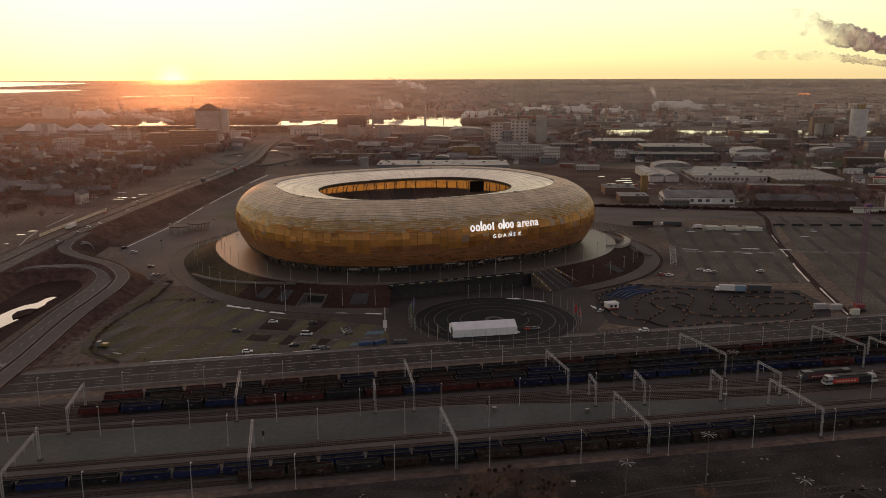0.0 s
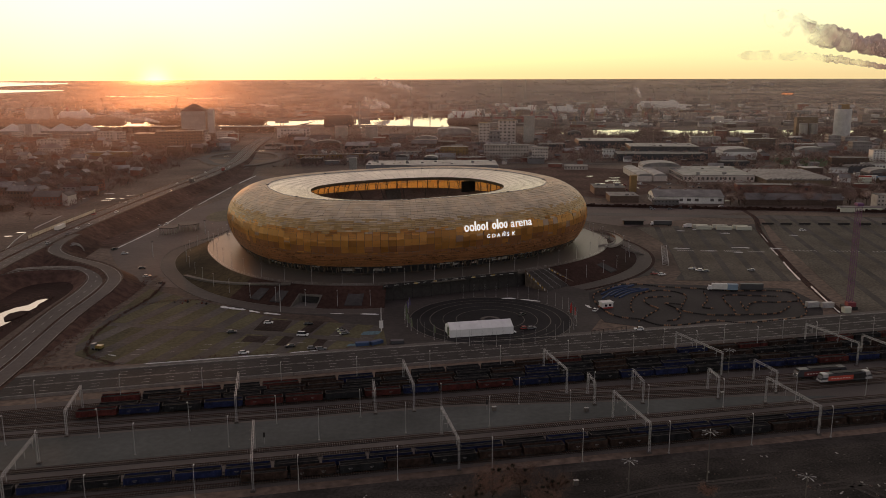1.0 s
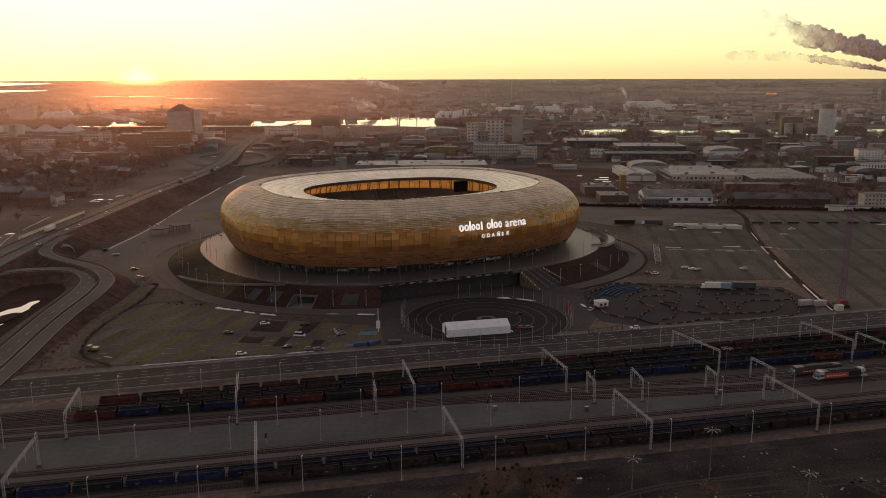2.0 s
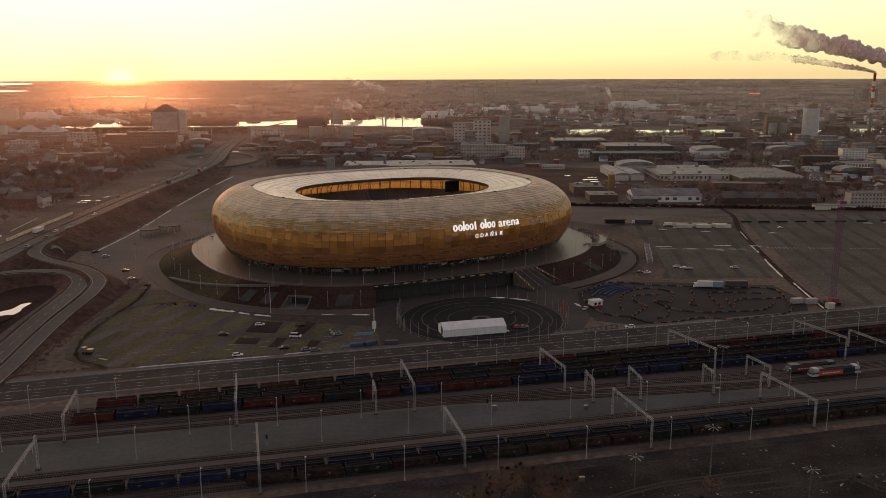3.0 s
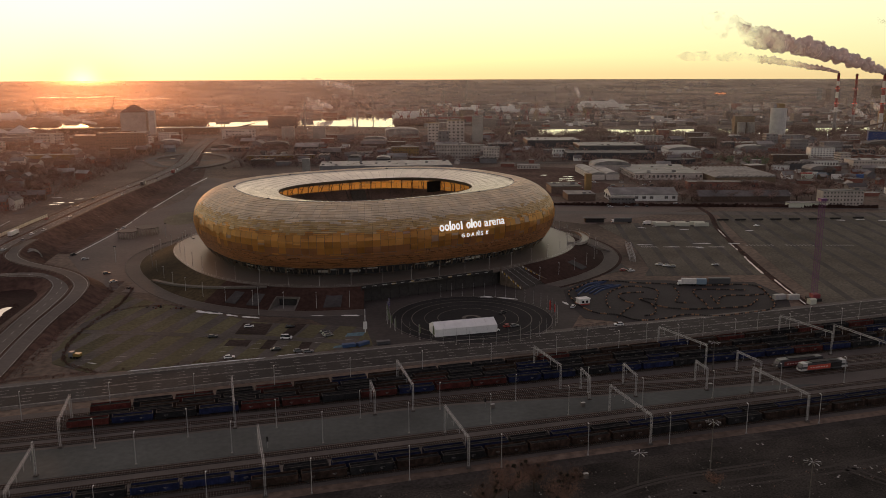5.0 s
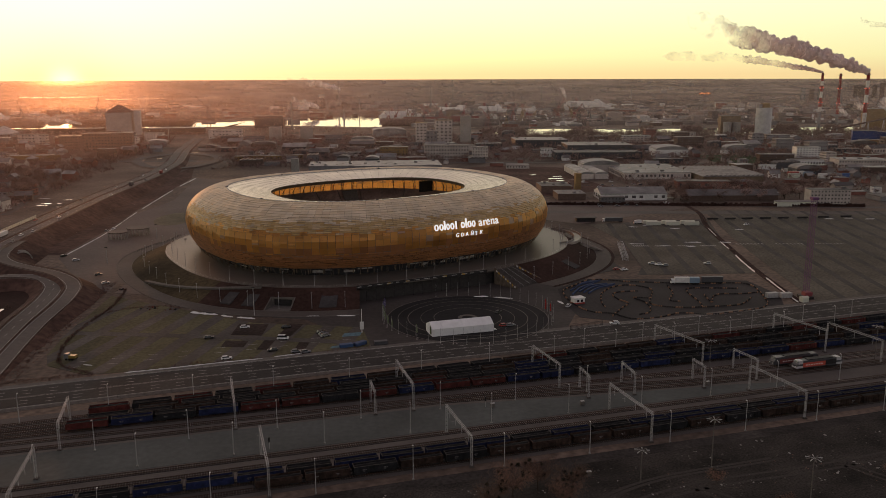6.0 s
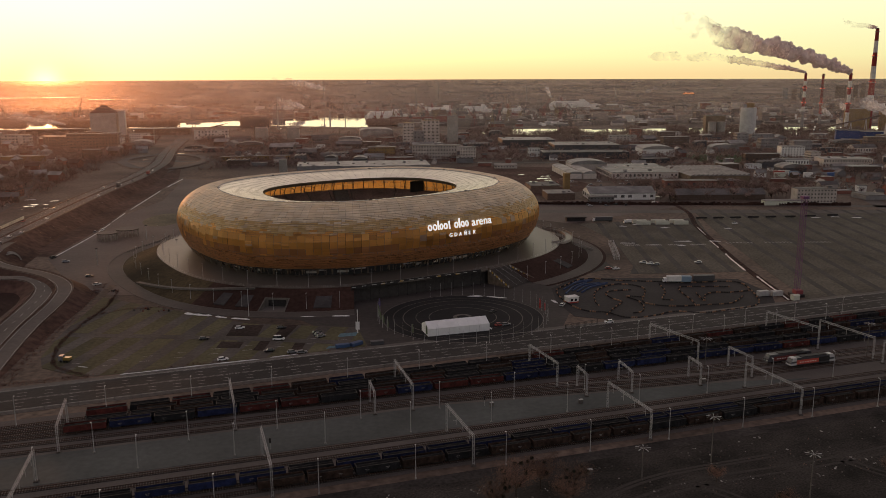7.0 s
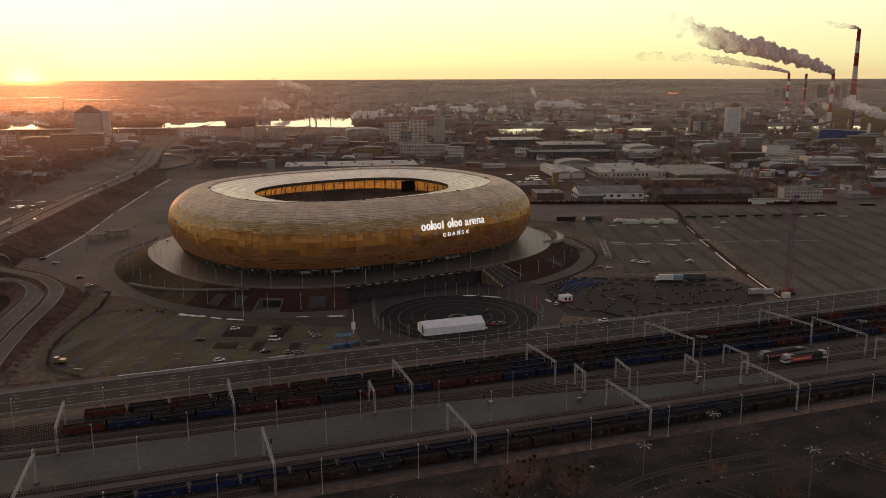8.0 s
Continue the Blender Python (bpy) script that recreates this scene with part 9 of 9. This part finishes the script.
plume("white steam by the chimney foot", [(985, 1640, 30), (968, 1640, 40), (955, 1640, 52)], 4, 9, WHITE_STEAM, 6)
plume("white steam by the chimneys", [(1030, 1650, 40), (1010, 1650, 52), (1000, 1650, 66)], 4, 10, WHITE_STEAM, 9)
plume("far white factory steam in the haze", [(-85, 3000, land(-85, 3000) + 46), (-120, 3000, land(-85, 3000) + 56), (-180, 3000, land(-85, 3000) + 66), (-280, 3000, land(-85, 3000) + 78)], 4, 15, WHITE_STEAM, 7, 0.5)
plume("far white steam low over the port", [(-140, 2500, 20), (-175, 2500, 30), (-250, 2500, 42)], 4, 14, WHITE_STEAM, 10, 0.5)
plume("far white steam on the plain", [(760, 3100, land(760, 3100) + 4), (740, 3100, land(760, 3100) + 40), (725, 3100, land(760, 3100) + 60)], 4, 11, WHITE_STEAM, 11, 0.6)
plume("pale smoke over the western port", [(-600, 1800, 16), (-640, 1800, 24), (-690, 1800, 29), (-740, 1800, 31)], 2, 6, WHITE_STEAM, 12, 0.3, 0.6)

# ---- bare trees ----
BARK = material("bark", (0.055, 0.04, 0.03), 0.95, spread=0.3, scale=3)
TWIG = material("twigs", (0.27, 0.185, 0.155), 0.95, spread=0.3, scale=1, random_amount=0.3)
TWIG_RED = material("reddish_twigs", (0.17, 0.1, 0.075), 0.95, spread=0.3, scale=1, random_amount=0.3)


MISTLETOE = material("mistletoe_leaf", (0.022, 0.024, 0.013), 0.9, spread=0.3, scale=3)


def bare_tree(h, spread, twigs, seed, mat, words, fine=0.06, balls=0):
    """A leafless tree: tapered trunk, forking limbs, a crown of many twigs."""
    rg = random.Random(seed)
    e = holder("bare_tree", words, "tree", (0, 0, -120), group="bare trees")
    b, c = Build(), Build()
    top = Vector((rg.uniform(-0.3, 0.3), rg.uniform(-0.3, 0.3), h * 0.45))
    b.bar((0, 0, 0), top, h * 0.022, sides=6, r2=h * 0.014)
    tips = []
    for k in range(9):
        a = math.tau * (k + rg.uniform(-0.3, 0.3)) / 9
        base = Vector((0, 0, 0)).lerp(top, rg.uniform(0.6, 1.0))
        tip = base + Vector((math.cos(a) * spread * rg.uniform(0.35, 0.6), math.sin(a) * spread * rg.uniform(0.35, 0.6), h * rg.uniform(0.2, 0.42)))
        b.bar(base, tip, h * 0.010, sides=5, r2=h * 0.005)
        for j in range(4):
            p = base.lerp(tip, rg.uniform(0.4, 1.0))
            q = p + Vector((rg.uniform(-1, 1) * spread * 0.32, rg.uniform(-1, 1) * spread * 0.32, h * rg.uniform(0.08, 0.24)))
            b.bar(p, q, h * 0.005, sides=4, r2=h * 0.002)
            tips += [p, q, p.lerp(q, 0.5)]
    b.out("trunk", BARK, e)
    for k in range(twigs):
        p = rg.choice(tips) + Vector((rg.gauss(0, 0.09), rg.gauss(0, 0.09), rg.gauss(0, 0.06))) * h
        w = Vector((rg.gauss(0, 1), rg.gauss(0, 1), rg.gauss(0.5, 0.8))).normalized()
        ln = h * rg.uniform(0.05, 0.12)
        s = w.orthogonal().normalized() * fine * rg.uniform(0.6, 1.4)
        c.face([p - s, p + s, p + w * ln])
        s2 = w.cross(s)
        q = p + w * ln * 0.5
        c.face([q - s2, q + s2, q + (w + s.normalized() * 0.8).normalized() * ln * 0.6])
    c.out("crown", mat, e)
    for k in range(balls):
        g = Build()
        at = rg.choice(tips)
        r = h * rg.uniform(0.055, 0.1)
        for j in range(260):
            w = Vector((rg.gauss(0, 1), rg.gauss(0, 1), rg.gauss(0, 1))).normalized() * r
            s = w.orthogonal().normalized() * r * 0.13
            w *= rg.uniform(0.6, 1.0)
            g.face([at - s, at + s, at + w])
        g.out("mistletoe", MISTLETOE, e, "dark round mistletoe clump")
    return e


fore = bare_tree(11, 9, 3000, 1, material("sandy_twigs", (0.18, 0.105, 0.072), 0.95, spread=0.3, scale=1, random_amount=0.3), "bare reddish tree with fine twigs and mistletoe", 0.024, 8)
fore.matrix_world = pose(7, 203, 0.05)
for x, y, s, r in ((15, 208, 0.9, 70), (24, 205, 0.85, 190), (0, 197, 0.9, 250), (20, 197, 0.8, 30), (77, 186, 0.6, 90), (66, 205, 0.45, 30), (118, 202, 0.5, 10)):
    t = copy_thing(fore, pose(x, y, 0.05, 0, 0, r))
    t.scale = (s, s, s)
kinds = [bare_tree(11, 8, 420, 5, TWIG, "bare dark winter tree standing among buildings", 0.12), bare_tree(14, 9, 460, 6, TWIG, "tall bare dark winter tree among buildings", 0.14), bare_tree(8, 7, 320, 7, TWIG_RED, "bare reddish tree with fine twigs", 0.11)]
placed = [False] * 3
trng = random.Random(33)


def plant(x, y):
    k = trng.choice((0, 0, 1, 2))
    m = pose(x, y, land(x, y), 0, 0, trng.uniform(0, 360))
    if placed[k]:
        t = copy_thing(kinds[k], m)
    else:
        t = kinds[k]
        t.matrix_world = m
        placed[k] = True
    s = trng.uniform(0.7, 1.25)
    t.scale = (s, s, s)


def tree_zone(n, x0, x1, y0, y1, gap=6):
    for k in range(n * 4):
        if n <= 0:
            break
        x, y = trng.uniform(x0, x1), trng.uniform(y0, y1)
        if free(x, y, gap) and not near_road(x, y) and abs(x) < y * 0.78 + 60:
            plant(x, y)
            n -= 1


tree_zone(110, -560, -330, 660, 1000, 9)
tree_zone(40, 255, 420, 716, 740, 5)
tree_zone(50, 250, 420, 735, 800, 8)
tree_zone(40, 420, 900, 700, 1100, 9)


def wood(words, n, area, h0, h1, seed, mat=TWIG):
    """A far wood: many bushy twig clumps."""
    rg = random.Random(seed)
    b = Build()
    for k in range(n):
        x, y = area(rg)
        z = land(x, y) - 0.5
        h = rg.uniform(h0, h1)
        r = h * rg.uniform(0.3, 0.5)
        for j in range(11):
            a = rg.uniform(0, math.tau)
            q = Vector((x + math.cos(a) * r * rg.random(), y + math.sin(a) * r * rg.random(), z + h * rg.uniform(0.15, 0.75)))
            w = Vector((rg.gauss(0, 0.6), rg.gauss(0, 0.6), rg.uniform(0.3, 1))).normalized() * h * rg.uniform(0.25, 0.45)
            s = w.orthogonal().normalized() * r * rg.uniform(0.06, 0.18)
            b.face([q - s, q + s, q + w])
            b.face([q - w.cross(s).normalized() * s.length, q + w.cross(s).normalized() * s.length, q + w])
    tagged(b.out("wood", mat), words, "trees", kind="stuff")


def rect(x0, x1, y0, y1):
    return lambda rg: (rg.uniform(x0, x1), rg.uniform(y0, y1))


def clear_of(area, gap):
    def pick(rg):
        for k in range(12):
            x, y = area(rg)
            if free(x, y, gap) and not near_road(x, y):
                break
        return x, y
    return pick


def fan(a0, a1, r0, r1, power=1.0):
    def pick(rg):
        a, r = radians(rg.uniform(a0, a1)), r0 + (r1 - r0) * rg.random() ** power
        if a0 < -30 and r > 3500 and math.degrees(a) < -22:
            r = rg.uniform(r0, 3500)
        return r * math.sin(a), r * math.cos(a)
    return pick


wood("bare trees among the houses", 3600, clear_of(rect(-820, -330, 700, 1560), 11), 6, 11, 1)
wood("bare trees along the river bank", 1000, clear_of(rect(280, 1000, 1440, 1575), 14), 8, 14, 2)
wood("bare trees of the port quarter", 4600, clear_of(rect(-330, 900, 1080, 1560), 10), 6, 12, 3)
wood("bare trees between the factory halls", 1300, clear_of(rect(245, 900, 760, 1100), 15), 5, 10, 21)
wood("bare trees behind the stadium", 220, clear_of(rect(-230, 60, 1040, 1120), 14), 5, 9, 22)
wood("bare trees beyond the river", 2600, clear_of(fan(-42, 38, 2290, 2520), 14), 7, 13, 23)
wood("bare trees of the western port", 1200, clear_of(fan(-44, -16, 1560, 1900), 14), 7, 13, 24)
for x0, x1 in ((-1300, -715), (-655, -395), (-252, -192), (25, 120)):
    wood("bare trees screening the river", int((x1 - x0) * 2.2), rect(x0, x1, 1885, 1925), 14, 22, 40 + int(x0) % 17)
for x0, x1 in ((200, 292), (384, 424), (520, 545), (605, 640), (700, 760), (800, 850), (900, 930)):
    wood("bare trees screening the river", int((x1 - x0) * 1.0), rect(x0, x1, 1560, 1590), 14, 20, 60 + int(x0) % 17)
wood("bare trees on the quay", 200, clear_of(rect(-420, 60, 1640, 1840), 20), 5, 9, 4)
FAR_TWIG = material("far_twigs", (0.12, 0.092, 0.072), 0.95, spread=0.2, scale=0.2, random_amount=0.25)
wood("far woods beyond the river", 1500, fan(-45, 40, 2250, 2900), 5, 10, 5, FAR_TWIG)
wood("bare woods beyond the port", 4200, fan(-40, 40, 2420, 3350, 1.4), 6, 12, 31)
wood("far woods on the plain", 2200, fan(-45, 40, 2800, 4850), 4, 8, 6, FAR_TWIG)


def belts(n, seed):
    """Long low belts of trees across the plain."""
    rg = random.Random(seed)
    rows_ = [(rg.uniform(-44, 40), 2600 + 2200 * rg.random() ** 1.2, rg.uniform(1.0, 6.0), rg.uniform(-60, 60)) for k in range(n)]

    def pick(q):
        a, r, w, tilt = q.choice(rows_)
        u = q.uniform(-1, 1)
        a, r = radians(a + w * u), r + tilt * u + q.gauss(0, 9)
        if math.degrees(a) < -22 and r > 3500:
            r = 3500 - (r - 3500) * 0.4
        return r * math.sin(a), r * math.cos(a)
    return pick


wood("long tree belts on the plain", 6500, belts(80, 5), 4, 9, 25, FAR_TWIG)
wood("woods by the power station", 260, clear_of(rect(900, 1400, 1300, 1600), 20), 8, 14, 7)
wood("scrub along the slip road", 520, lambda rg: (lambda t: (-173 + 4 * t + rg.uniform(-3.5, 3), 470 - 155 * t))(rg.random()), 0.6, 1.7, 8, TWIG_RED)
wood("scrub by the junction", 260, lambda rg: (lambda t: (-172 + 34 * t, 311 + 6.5 * t + rg.uniform(-1.5, 3)))(rg.random()), 0.5, 1.3, 28, TWIG_RED)
wood("scrub round the pond", 240, lambda rg: (lambda p: (p.x + rg.uniform(-2.5, 1.0), p.y))(rg.choice(smooth_line([(-209, 330), (-208, 360), (-207, 390), (-207.5, 410), (-211, 423), (-219, 420), (-226, 404), (-242, 390)], 1.5))), 0.6, 1.8, 29, TWIG_RED)
wood("scrub below the motorway", 120, rect(-262, -228, 580, 960), 0.4, 1.0, 9, TWIG_RED)
wood("weeds on the waste ground", 1500, lambda rg: (lambda x: (x, rg.uniform(120, 214 + 0.19 * x)))(rg.uniform(-40, 220)), 0.3, 1.1, 10, TWIG_RED)
wood("hedge round the car park", 420, lambda rg: (lambda p: (p.x + rg.uniform(-0.7, 0.7), p.y + rg.uniform(-0.7, 0.7)))(rg.choice(smooth_line([(-161, 452), (-158.5, 420), (-161.5, 390), (-162.5, 365), (-161, 350), (-157.5, 336), (-152, 327), (-141, 319.5)], 1.0))), 0.8, 2.0, 26, TWIG_RED)
wood("scrub on the turf strip", 150, lambda rg: (lambda p: (p.x + rg.uniform(-0.8, 0.8), p.y + rg.uniform(-0.8, 0.8)))(rg.choice(smooth_line([(-161, 404), (-152, 411), (-144, 414), (-131, 415), (-124, 411)], 1.0))), 0.5, 1.6, 27, TWIG_RED)
wood("scrub along the car park edge", 160, lambda rg: (lambda t: (-150 + 120 * t, 317 + 21 * t + rg.uniform(-1, 1)))(rg.random()), 0.6, 1.6, 11, TWIG_RED)
wood("scrub in the ditch", 160, lambda rg: (lambda p: (p.x + rg.uniform(-2, 2), p.y))(rg.choice(DITCH)), 0.6, 1.6, 12, TWIG_RED)
